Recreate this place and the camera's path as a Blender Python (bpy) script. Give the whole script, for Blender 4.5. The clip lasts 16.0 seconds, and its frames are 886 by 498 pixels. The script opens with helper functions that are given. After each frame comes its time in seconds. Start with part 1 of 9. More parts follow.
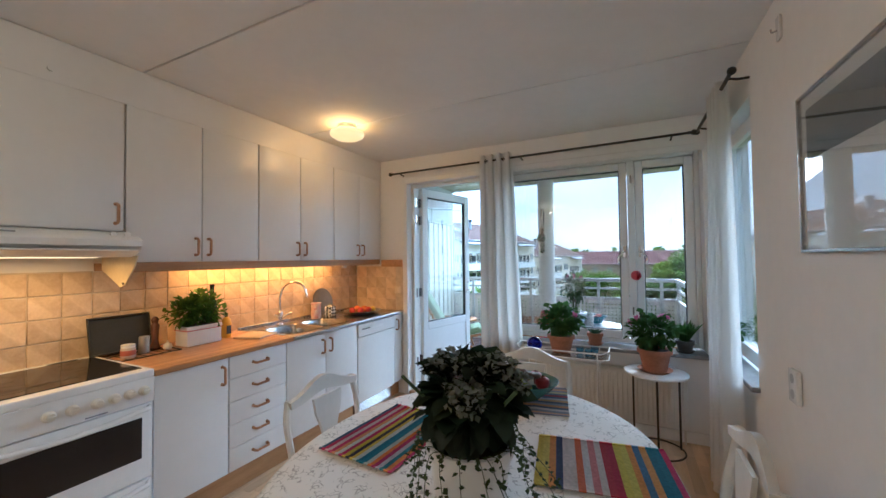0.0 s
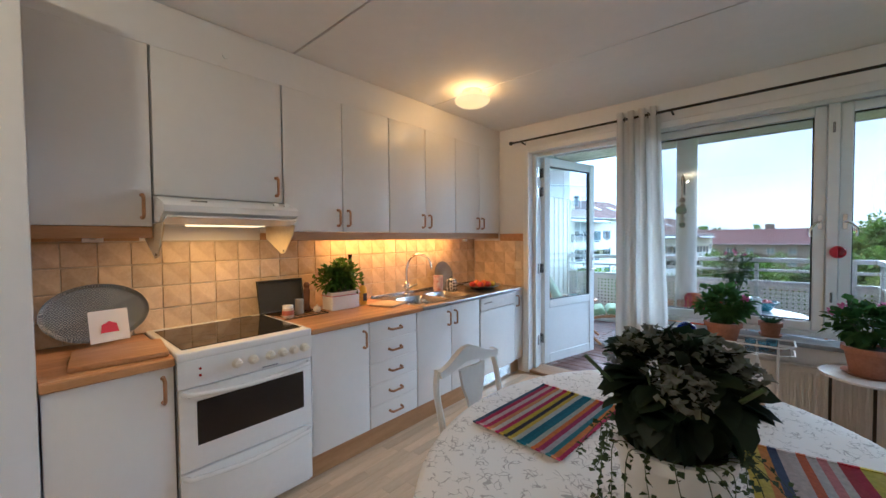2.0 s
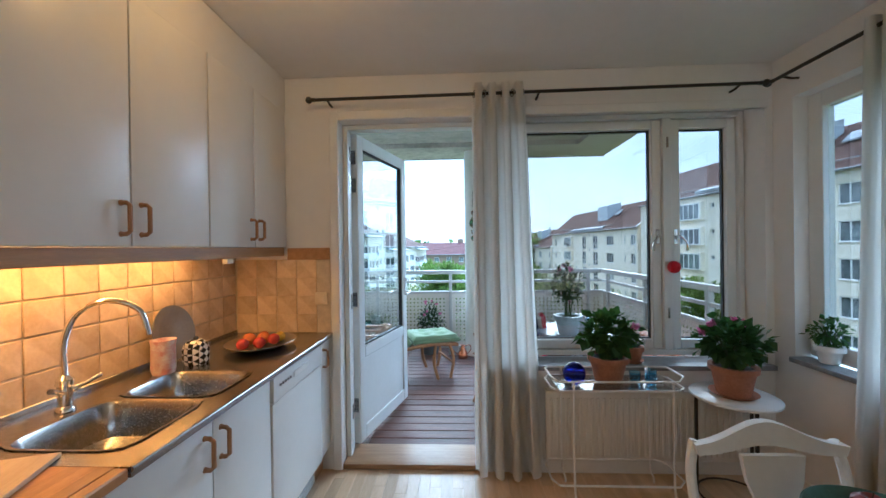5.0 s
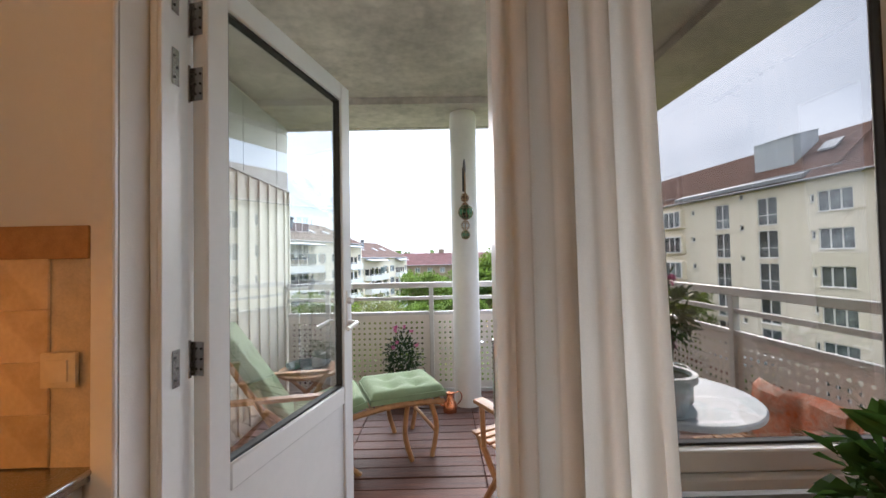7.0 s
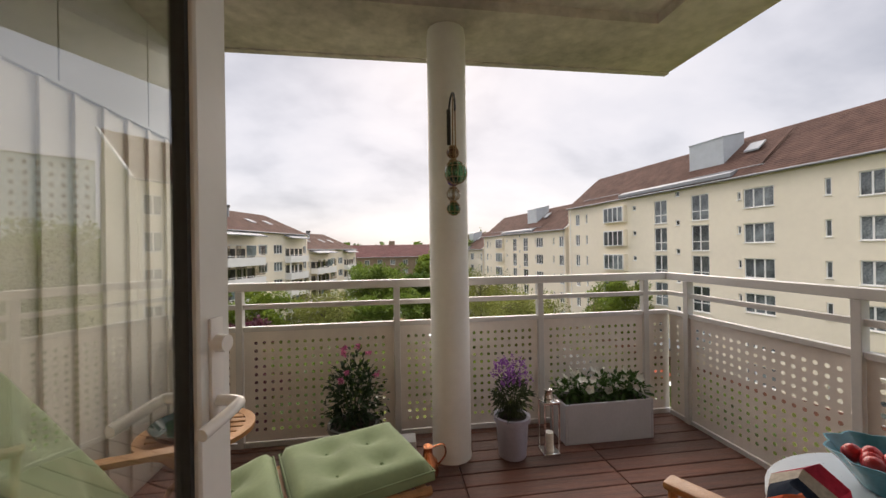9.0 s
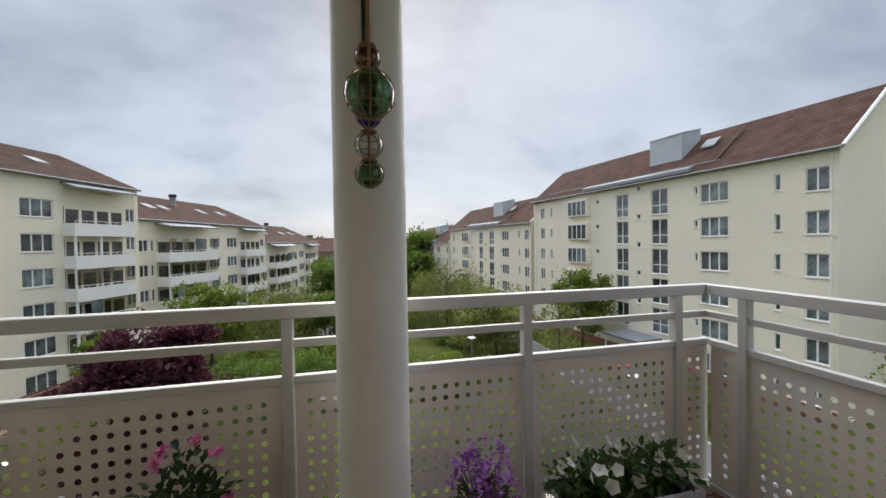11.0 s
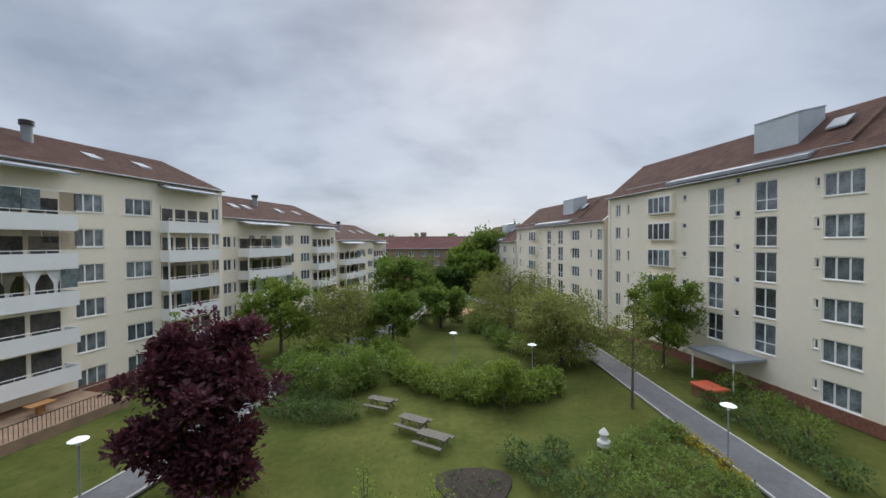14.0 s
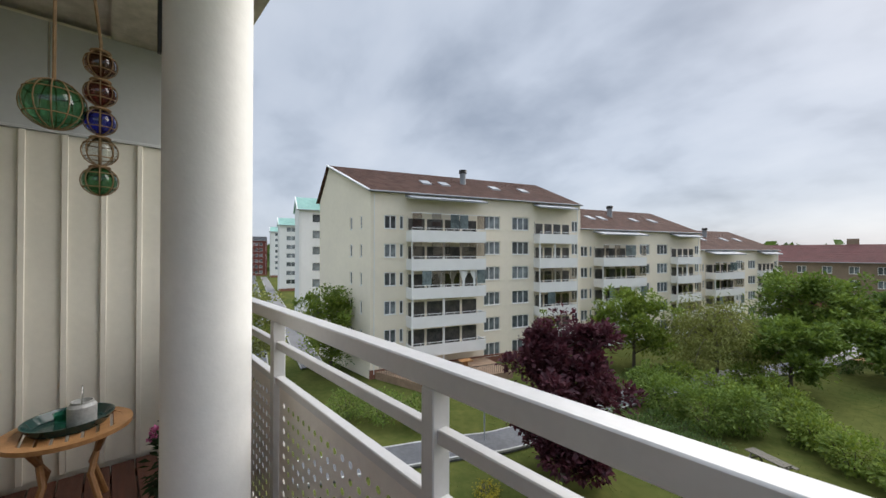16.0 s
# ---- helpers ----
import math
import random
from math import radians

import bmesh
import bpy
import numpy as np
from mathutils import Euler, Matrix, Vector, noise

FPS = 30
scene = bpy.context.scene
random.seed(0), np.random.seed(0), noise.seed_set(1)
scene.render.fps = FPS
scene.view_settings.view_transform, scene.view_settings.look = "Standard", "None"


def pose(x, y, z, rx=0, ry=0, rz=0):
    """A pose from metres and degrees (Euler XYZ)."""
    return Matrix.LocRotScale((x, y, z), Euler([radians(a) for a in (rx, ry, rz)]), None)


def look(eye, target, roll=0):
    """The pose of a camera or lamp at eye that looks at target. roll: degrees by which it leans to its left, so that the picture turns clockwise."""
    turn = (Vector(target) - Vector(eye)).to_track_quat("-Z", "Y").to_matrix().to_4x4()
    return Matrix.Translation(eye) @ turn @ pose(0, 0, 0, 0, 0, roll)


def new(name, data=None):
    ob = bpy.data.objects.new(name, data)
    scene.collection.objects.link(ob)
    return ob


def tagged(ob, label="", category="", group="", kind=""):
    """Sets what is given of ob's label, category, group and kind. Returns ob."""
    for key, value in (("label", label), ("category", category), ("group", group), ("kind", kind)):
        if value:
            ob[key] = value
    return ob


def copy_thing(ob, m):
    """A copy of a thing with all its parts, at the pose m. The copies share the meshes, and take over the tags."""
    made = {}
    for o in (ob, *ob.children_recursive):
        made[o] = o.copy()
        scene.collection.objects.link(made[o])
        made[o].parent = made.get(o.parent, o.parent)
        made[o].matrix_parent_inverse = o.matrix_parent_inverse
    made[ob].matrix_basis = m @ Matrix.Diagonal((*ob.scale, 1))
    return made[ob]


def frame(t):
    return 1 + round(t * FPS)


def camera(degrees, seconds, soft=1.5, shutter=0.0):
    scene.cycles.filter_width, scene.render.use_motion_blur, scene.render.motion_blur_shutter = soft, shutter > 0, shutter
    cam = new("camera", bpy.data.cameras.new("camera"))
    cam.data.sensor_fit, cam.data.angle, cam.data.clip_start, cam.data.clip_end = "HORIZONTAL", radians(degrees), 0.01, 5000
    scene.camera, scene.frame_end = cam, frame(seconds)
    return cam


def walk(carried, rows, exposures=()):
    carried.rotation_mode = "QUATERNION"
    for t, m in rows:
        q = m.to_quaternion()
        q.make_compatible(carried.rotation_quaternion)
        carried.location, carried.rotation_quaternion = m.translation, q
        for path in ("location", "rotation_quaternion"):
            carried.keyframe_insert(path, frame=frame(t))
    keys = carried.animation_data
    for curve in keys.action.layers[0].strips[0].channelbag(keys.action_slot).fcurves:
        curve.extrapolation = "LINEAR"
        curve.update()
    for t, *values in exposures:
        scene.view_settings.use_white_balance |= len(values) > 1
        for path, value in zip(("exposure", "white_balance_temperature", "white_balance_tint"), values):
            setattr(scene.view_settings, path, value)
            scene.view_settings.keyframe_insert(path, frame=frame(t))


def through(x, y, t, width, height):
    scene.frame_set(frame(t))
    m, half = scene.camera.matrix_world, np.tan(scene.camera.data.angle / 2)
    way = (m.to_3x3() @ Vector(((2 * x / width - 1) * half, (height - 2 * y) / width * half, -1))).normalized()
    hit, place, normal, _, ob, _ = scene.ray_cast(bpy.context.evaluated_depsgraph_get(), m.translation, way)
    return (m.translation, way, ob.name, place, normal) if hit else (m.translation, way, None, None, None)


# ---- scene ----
cam = camera(99.9, 16.0)
PATH = [
    (0, (2.817, -3.486, 1.46), (1.936, -1.691, 1.512), -0.7),
    (0.5, (2.808, -3.506, 1.447), (1.746, -1.812, 1.479), -0.6),
    (1, (2.768, -3.517, 1.437), (1.588, -1.902, 1.431), -0.5),
    (1.5, (2.69, -3.517, 1.43), (1.436, -1.959, 1.384), -0.5),
    (2, (2.563, -3.476, 1.411), (1.238, -1.978, 1.354), -0.5),
    (2.5, (2.348, -3.414, 1.423), (1.019, -1.922, 1.362), -0.4),
    (3, (2.097, -3.302, 1.429), (0.793, -1.787, 1.37), -0.5),
    (3.5, (1.799, -3.161, 1.418), (0.701, -1.49, 1.356), -0.6),
    (4, (1.591, -2.961, 1.452), (0.983, -1.057, 1.39), -0.8),
    (4.2, (1.541, -2.873, 1.45), (1.133, -0.915, 1.393), -0.9),
    (6.5, (1.424, -1.258, 1.413), (1.463, 0.741, 1.461), -0.8),
    (7, (1.424, -0.877, 1.363), (1.442, 1.122, 1.412), -1.1),
    (8, (1.354, -0.222, 1.339), (1.321, 1.777, 1.349), -1.0),
    (8.5, (1.324, 0.073, 1.327), (1.357, 2.073, 1.332), -1.0),
    (9, (1.284, 0.269, 1.328), (1.567, 2.248, 1.331), -0.9),
    (9.2, (1.313, 0.346, 1.349), (1.696, 2.309, 1.34), -1.2),
    (10.2, (1.43, 0.92, 1.365), (1.85, 2.875, 1.34), -1.0),
    (11.3, (1.726, 1.468, 1.377), (2.207, 3.409, 1.335), -0.9),
    (11.5, (1.816, 1.572, 1.394), (2.313, 3.509, 1.35), -0.9),
    (12, (2.047, 1.854, 1.412), (2.575, 3.782, 1.363), -0.7),
    (12.5, (2.315, 2.1, 1.411), (2.863, 4.023, 1.364), -0.8),
    (13, (2.594, 2.315, 1.446), (3.147, 4.236, 1.399), -0.8),
    (13.5, (2.93, 2.638, 1.4), (3.333, 4.597, 1.36), -0.7),
    (14, (2.941, 2.77, 1.354), (3.031, 4.768, 1.315), -0.3),
    (14.5, (2.934, 2.78, 1.364), (2.566, 4.746, 1.326), 0.0),
    (15, (2.938, 2.62, 1.407), (2.167, 4.465, 1.394), -0.1),
    (15.5, (3.0, 2.524, 1.402), (1.84, 4.154, 1.41), -0.1),
    (16, (3.065, 2.423, 1.37), (1.573, 3.756, 1.385), 0.1),
]
EXPOSURES = ((0, 2.12, 4470, 0), (3, 2.0, 4470, 0), (4.2, 1.84, 4380, -4), (6.5, 1.75, 5550, 9), (7.5, 1.2, 6300, 15), (8, 0.98, 6000, 9), (8.5, 0.7, 7400, 19), (9.2, 0.42, 7600, 19), (11.3, 0.15, 6600, 12), (13, -0.02, 6500, 13), (15.5, 0.0, 6500, 11), (16, 0.15, 6600, 12))
walk(cam, [(t, look(e, g, r)) for t, e, g, r in PATH], EXPOSURES)

# ---- light ----
world = bpy.data.worlds.new("overcast_sky")
scene.world = world
world.use_nodes = True


def build_sky():
    nt = world.node_tree
    nt.nodes.clear()
    N, L = nt.nodes.new, nt.links.new
    out, bg = N("ShaderNodeOutputWorld"), N("ShaderNodeBackground")
    tc, sep = N("ShaderNodeTexCoord"), N("ShaderNodeSeparateXYZ")
    L(tc.outputs["Generated"], sep.inputs[0])
    sky = N("ShaderNodeTexSky")
    sky.sky_type, sky.sun_disc = "NISHITA", False
    sky.sun_elevation, sky.sun_rotation = radians(33.5), radians(8)
    # cloud layer laid on a plane above the place
    up = N("ShaderNodeMath"); up.operation = "MAXIMUM"; up.inputs[1].default_value = 0.0
    L(sep.outputs["Z"], up.inputs[0])
    add = N("ShaderNodeMath"); add.operation = "ADD"; add.inputs[1].default_value = 0.42
    L(up.outputs[0], add.inputs[0])
    dx, dy = N("ShaderNodeMath"), N("ShaderNodeMath")
    for d, ax in ((dx, "X"), (dy, "Y")):
        d.operation = "DIVIDE"
        L(sep.outputs[ax], d.inputs[0]); L(add.outputs[0], d.inputs[1])
    com = N("ShaderNodeCombineXYZ")
    L(dx.outputs[0], com.inputs[0]); L(dy.outputs[0], com.inputs[1])
    n1 = N("ShaderNodeTexNoise"); n1.inputs["Scale"].default_value = 2.3; n1.inputs["Detail"].default_value = 5; n1.inputs["Roughness"].default_value = 0.52
    n1.inputs["Distortion"].default_value = 0.15
    n2 = N("ShaderNodeTexNoise"); n2.inputs["Scale"].default_value = 0.6; n2.inputs["Detail"].default_value = 3
    mp = N("ShaderNodeMapping"); mp.inputs["Scale"].default_value = (0.9, 1.15, 1); mp.inputs["Location"].default_value = (3.1, 0.4, 0)
    L(com.outputs[0], mp.inputs[0]); L(mp.outputs[0], n1.inputs["Vector"]); L(mp.outputs[0], n2.inputs["Vector"])
    s = N("ShaderNodeMath"); s.operation = "MULTIPLY_ADD"; s.inputs[1].default_value = 0.55
    s2 = N("ShaderNodeMath"); s2.operation = "MULTIPLY"; s2.inputs[1].default_value = 0.45
    L(n2.outputs["Fac"], s2.inputs[0]); L(n1.outputs["Fac"], s.inputs[0]); L(s2.outputs[0], s.inputs[2])
    ramp = N("ShaderNodeValToRGB")
    cr = ramp.color_ramp
    cr.elements[0].position, cr.elements[0].color = 0.36, (0.27, 0.32, 0.395, 1)
    cr.elements[1].position, cr.elements[1].color = 0.68, (0.545, 0.60, 0.675, 1)
    e = cr.elements.new(0.50); e.color = (0.43, 0.49, 0.575, 1)
    L(s.outputs[0], ramp.inputs[0])
    # brighter towards the zenith, as an overcast sky is
    zr = N("ShaderNodeMapRange"); zr.inputs["From Min"].default_value = 0.62; zr.inputs["From Max"].default_value = 1.0
    zr.inputs["To Min"].default_value = 1.0; zr.inputs["To Max"].default_value = ZENITH
    zr.interpolation_type = "SMOOTHSTEP"
    L(sep.outputs["Z"], zr.inputs["Value"])
    mul = N("ShaderNodeMix"); mul.data_type = "RGBA"; mul.blend_type = "MULTIPLY"; mul.inputs[0].default_value = 1
    L(ramp.outputs[0], mul.inputs[6]); L(zr.outputs[0], mul.inputs[7])
    mix = N("ShaderNodeMix"); mix.data_type = "RGBA"; mix.blend_type = "ADD"; mix.inputs[0].default_value = 0.012
    L(mul.outputs[2], mix.inputs[6]); L(sky.outputs[0], mix.inputs[7])
    L(mix.outputs[2], bg.inputs[0])
    bg.inputs[1].default_value = 1.05
    L(bg.outputs[0], out.inputs[0])


ZENITH = 5.0
build_sky()

sun_data = bpy.data.lights.new("sun", "SUN")
sun_data.energy, sun_data.angle, sun_data.color = 3.3, radians(70), (1.0, 0.96, 0.9)
sun = new("sun", sun_data)
sun.matrix_world = look((8, 60, 40), (0, 0, 0))

# kitchen ceiling lamps: one in view, an added unseen fill lamp further back
LAMP_SPOTS = ((0.79, -1.11), (1.35, -4.35))
WARM = (1.0, 0.44, 0.10)


def lamp(name, kind, m, watts, color, size=0.1, size_y=None):
    d = bpy.data.lights.new(name, kind)
    d.energy, d.color = watts, color
    if kind == "AREA":
        d.shape = "RECTANGLE" if size_y else "DISK"
        d.size = size
        if size_y:
            d.size_y = size_y
    else:
        d.shadow_soft_size = size
    o = new(name, d)
    o.matrix_world = m
    return o


for lx, ly in LAMP_SPOTS:
    # the rear spot is fill light, stronger and less orange than the seen lamp
    lamp("ceiling_lamp_light", "POINT", pose(lx, ly, 2.478), 1.35 if ly > -2 else 6.0, WARM if ly > -2 else (1.0, 0.66, 0.36), 0.05)
lamp("under_cabinet_light", "AREA", pose(0.10, -1.22, 1.435), 2.4, (1.0, 0.38, 0.065), 0.05, 1.45)
lamp("hood_light", "AREA", pose(0.30, -2.72, 1.47), 0.9, (1.0, 0.46, 0.11), 0.05, 0.30)

# ---- mesh helpers ----


def part(name, bm, material, parent=None, label="", smooth=38):
    me = bpy.data.meshes.new(name)
    bmesh.ops.recalc_face_normals(bm, faces=bm.faces[:])
    bm.to_mesh(me)
    bm.free()
    if smooth:
        for p in me.polygons:
            p.use_smooth = True
        me.set_sharp_from_angle(angle=radians(smooth))
    for m in (material if isinstance(material, (list, tuple)) else [material]):
        me.materials.append(m)
    ob = new(name, me)
    if parent is not None:
        ob.parent = parent
    if label:
        ob["label"] = label
    return ob


def thing(name, label, category, at=None, group="", kind=""):
    ob = new(name)
    ob.empty_display_size = 0.1
    if at is not None:
        ob.matrix_world = at
    return tagged(ob, label, category, group, kind)


def solid(name, bm, material, label, category, kind="", group=""):
    return tagged(part(name, bm, material), label, category, group, kind)


def B():
    return bmesh.new()


def box(bm, x0, x1, y0, y1, z0, z1, bev=0.0, seg=1):
    r = bmesh.ops.create_cube(bm, size=1.0)
    vs = r["verts"]
    for v in vs:
        v.co = Vector(((x0 + x1) / 2 + v.co.x * (x1 - x0), (y0 + y1) / 2 + v.co.y * (y1 - y0), (z0 + z1) / 2 + v.co.z * (z1 - z0)))
    if bev:
        es = list({e for v in vs for e in v.link_edges})
        bmesh.ops.bevel(bm, geom=es, offset=bev, segments=seg, affect="EDGES", profile=0.6)
    return bm


def cyl(bm, p0, p1, r0, r1=None, seg=16, cap=True):
    p0, p1 = Vector(p0), Vector(p1)
    d = p1 - p0
    m = Matrix.Translation((p0 + p1) / 2) @ d.to_track_quat("Z", "Y").to_matrix().to_4x4()
    bmesh.ops.create_cone(bm, cap_ends=cap, segments=seg, radius1=r0, radius2=r0 if r1 is None else r1, depth=d.length, matrix=m)
    return bm


def ball(bm, c, r, seg=12, rings=8, sx=1, sy=1, sz=1):
    m = Matrix.Translation(c) @ Matrix.Diagonal((sx, sy, sz, 1))
    bmesh.ops.create_uvsphere(bm, u_segments=seg, v_segments=rings, radius=r, matrix=m)
    return bm


def lathe(bm, prof, c=(0, 0, 0), seg=28, sx=1.0, sy=1.0):
    """prof: (radius, z) from bottom to top; closes at radius 0."""
    rings = []
    for r, z in prof:
        if r < 1e-6:
            rings.append([bm.verts.new((c[0], c[1], c[2] + z))])
        else:
            rings.append([bm.verts.new((c[0] + r * sx * math.cos(2 * math.pi * i / seg), c[1] + r * sy * math.sin(2 * math.pi * i / seg), c[2] + z)) for i in range(seg)])
    for a, b in zip(rings, rings[1:]):
        for i in range(seg):
            j = (i + 1) % seg
            if len(a) == 1 and len(b) == 1:
                continue
            if len(a) == 1:
                bm.faces.new((a[0], b[j], b[i]))
            elif len(b) == 1:
                bm.faces.new((a[i], a[j], b[0]))
            else:
                bm.faces.new((a[i], a[j], b[j], b[i]))
    return bm


def tube(bm, pts, r, seg=8, closed=False, flat=1.0):
    """A round bar swept along pts; r may be a list."""
    pts = [Vector(p) for p in pts]
    n = len(pts)
    rs = r if isinstance(r, (list, tuple)) else [r] * n
    rings, ref = [], None
    for i, p in enumerate(pts):
        a = pts[(i - 1) % n] if (closed or i > 0) else p
        b = pts[(i + 1) % n] if (closed or i < n - 1) else p
        d = (b - a).normalized()
        if ref is None:
            ref = d.orthogonal().normalized()
        ref = (ref - d * ref.dot(d)).normalized()
        s = d.cross(ref)
        rings.append([bm.verts.new(p + (ref * math.cos(2 * math.pi * k / seg) + s * math.sin(2 * math.pi * k / seg) * flat) * rs[i]) for k in range(seg)])
    for i in range(n if closed else n - 1):
        a, b = rings[i], rings[(i + 1) % n]
        for k in range(seg):
            bm.faces.new((a[k], a[(k + 1) % seg], b[(k + 1) % seg], b[k]))
    if not closed:
        bm.faces.new(rings[0][::-1])
        bm.faces.new(rings[-1])
    return bm


def prism(bm, outline, to3d, depth):
    """Extrude a flat outline [(u, v)]; to3d(u, v, w) maps to space, w from 0 to depth."""
    a = [bm.verts.new(to3d(u, v, 0)) for u, v in outline]
    b = [bm.verts.new(to3d(u, v, depth)) for u, v in outline]
    n = len(a)
    bm.faces.new(a)
    bm.faces.new(b[::-1])
    for i in range(n):
        bm.faces.new((a[i], b[i], b[(i + 1) % n], a[(i + 1) % n]))
    return bm


def smooth_line(pts, n=8):
    """Catmull-Rom through pts."""
    pts = [Vector(p) for p in pts]
    out = []
    for i in range(len(pts) - 1):
        p0, p1, p2, p3 = pts[max(i - 1, 0)], pts[i], pts[i + 1], pts[min(i + 2, len(pts) - 1)]
        for k in range(n):
            t = k / n
            out.append(0.5 * ((2 * p1) + (p2 - p0) * t + (2 * p0 - 5 * p1 + 4 * p2 - p3) * t * t + (3 * p1 - p0 - 3 * p2 + p3) * t ** 3))
    out.append(pts[-1])
    return out


# ---- materials ----


def mat(name, color, rough=0.5, metal=0.0, var=0.12, scale=6.0, bump=0.0, bump_scale=60.0, color2=None, spec=0.5, stretch=(1, 1, 1), rand=0.0, stain=0.0, island=False, trans=0.0, sheen=0.0, sub=0.0):
    """A plain surface with broad and fine variation, optional stains, bump and a random tint per object or island."""
    m = bpy.data.materials.new(name)
    m.use_nodes = True
    nt = m.node_tree
    N, L = nt.nodes.new, nt.links.new
    b = nt.nodes["Principled BSDF"]
    b.inputs["Roughness"].default_value, b.inputs["Metallic"].default_value = rough, metal
    b.inputs["Specular IOR Level"].default_value = spec
    if trans:
        b.inputs["Transmission Weight"].default_value = trans
    if sheen:
        b.inputs["Sheen Weight"].default_value = sheen
    if sub:
        b.inputs["Subsurface Weight"].default_value = sub
        b.inputs["Subsurface Radius"].default_value = (0.02, 0.02, 0.01)
    tc, mp = N("ShaderNodeTexCoord"), N("ShaderNodeMapping")
    mp.inputs["Scale"].default_value = stretch
    L(tc.outputs["Object"], mp.inputs[0])
    n1, n2 = N("ShaderNodeTexNoise"), N("ShaderNodeTexNoise")
    n1.inputs["Scale"].default_value, n1.inputs["Detail"].default_value = scale, 4
    n2.inputs["Scale"].default_value, n2.inputs["Detail"].default_value = scale * 9, 3
    L(mp.outputs[0], n1.inputs["Vector"]); L(mp.outputs[0], n2.inputs["Vector"])
    avg = N("ShaderNodeMath"); avg.operation = "MULTIPLY_ADD"; avg.inputs[1].default_value = 0.35
    h = N("ShaderNodeMath"); h.operation = "MULTIPLY"; h.inputs[1].default_value = 0.65
    L(n1.outputs["Fac"], h.inputs[0]); L(n2.outputs["Fac"], avg.inputs[0]); L(h.outputs[0], avg.inputs[2])
    c2 = color2 or [c * (1 - var) for c in color]
    c1 = color if color2 else [min(1, c * (1 + var * 0.6)) for c in color]
    rr = N("ShaderNodeMapRange"); rr.inputs["From Min"].default_value, rr.inputs["From Max"].default_value = 0.36, 0.64
    L(avg.outputs[0], rr.inputs["Value"])
    mx = N("ShaderNodeMix"); mx.data_type = "RGBA"
    mx.inputs[6].default_value, mx.inputs[7].default_value = (*c1, 1), (*c2, 1)
    L(rr.outputs[0], mx.inputs[0])
    last = mx.outputs[2]
    if stain:
        n3 = N("ShaderNodeTexNoise"); n3.inputs["Scale"].default_value = scale * 0.37; n3.inputs["Detail"].default_value = 8; n3.inputs["Roughness"].default_value = 0.7
        L(tc.outputs["Object"], n3.inputs["Vector"])
        r3 = N("ShaderNodeMapRange"); r3.inputs["From Min"].default_value, r3.inputs["From Max"].default_value = 0.50, 0.72
        r3.inputs["To Max"].default_value = stain
        L(n3.outputs["Fac"], r3.inputs["Value"])
        m3 = N("ShaderNodeMix"); m3.data_type = "RGBA"; m3.inputs[7].default_value = (*[c * 0.45 for c in color], 1)
        L(r3.outputs[0], m3.inputs[0]); L(last, m3.inputs[6])
        last = m3.outputs[2]
    if rand:
        oi = N("ShaderNodeNewGeometry" if island else "ShaderNodeObjectInfo")
        hs = N("ShaderNodeHueSaturation")
        r4 = N("ShaderNodeMapRange"); r4.inputs["To Min"].default_value, r4.inputs["To Max"].default_value = 1 - rand, 1 + rand
        L(oi.outputs["Random Per Island" if island else "Random"], r4.inputs["Value"])
        L(r4.outputs[0], hs.inputs["Value"]); L(last, hs.inputs["Color"])
        last = hs.outputs[0]
    L(last, b.inputs["Base Color"])
    # gloss varies with the grain
    rg = N("ShaderNodeMapRange"); rg.inputs["To Min"].default_value, rg.inputs["To Max"].default_value = max(0.02, rough - 0.06), min(1, rough + 0.06)
    L(n2.outputs["Fac"], rg.inputs["Value"]); L(rg.outputs[0], b.inputs["Roughness"])
    if bump:
        nb = N("ShaderNodeTexNoise"); nb.inputs["Scale"].default_value, nb.inputs["Detail"].default_value = bump_scale, 4
        L(mp.outputs[0], nb.inputs["Vector"])
        bp = N("ShaderNodeBump"); bp.inputs["Strength"].default_value, bp.inputs["Distance"].default_value = bump, 0.01
        L(nb.outputs["Fac"], bp.inputs["Height"]); L(bp.outputs[0], b.inputs["Normal"])
    return m


def wood(name, light, dark, rough=0.35, grain=(1, 14, 14), scale=3.0, rand=0.15, bump=0.08, island=False):
    """Timber: long streaks along the local axis whose grain factor is smallest."""
    m = mat(name, light, rough, var=0.3, scale=scale, color2=dark, stretch=grain, rand=rand, bump=bump, bump_scale=25, island=island)
    return m


def glass(name, color=(1, 1, 1), rough=0.0, ior=1.45):
    m = bpy.data.materials.new(name)
    m.use_nodes = True
    b = m.node_tree.nodes["Principled BSDF"]
    b.inputs["Base Color"].default_value = (*color, 1)
    b.inputs["Roughness"].default_value, b.inputs["IOR"].default_value = rough, ior
    b.inputs["Transmission Weight"].default_value = 1.0
    return m


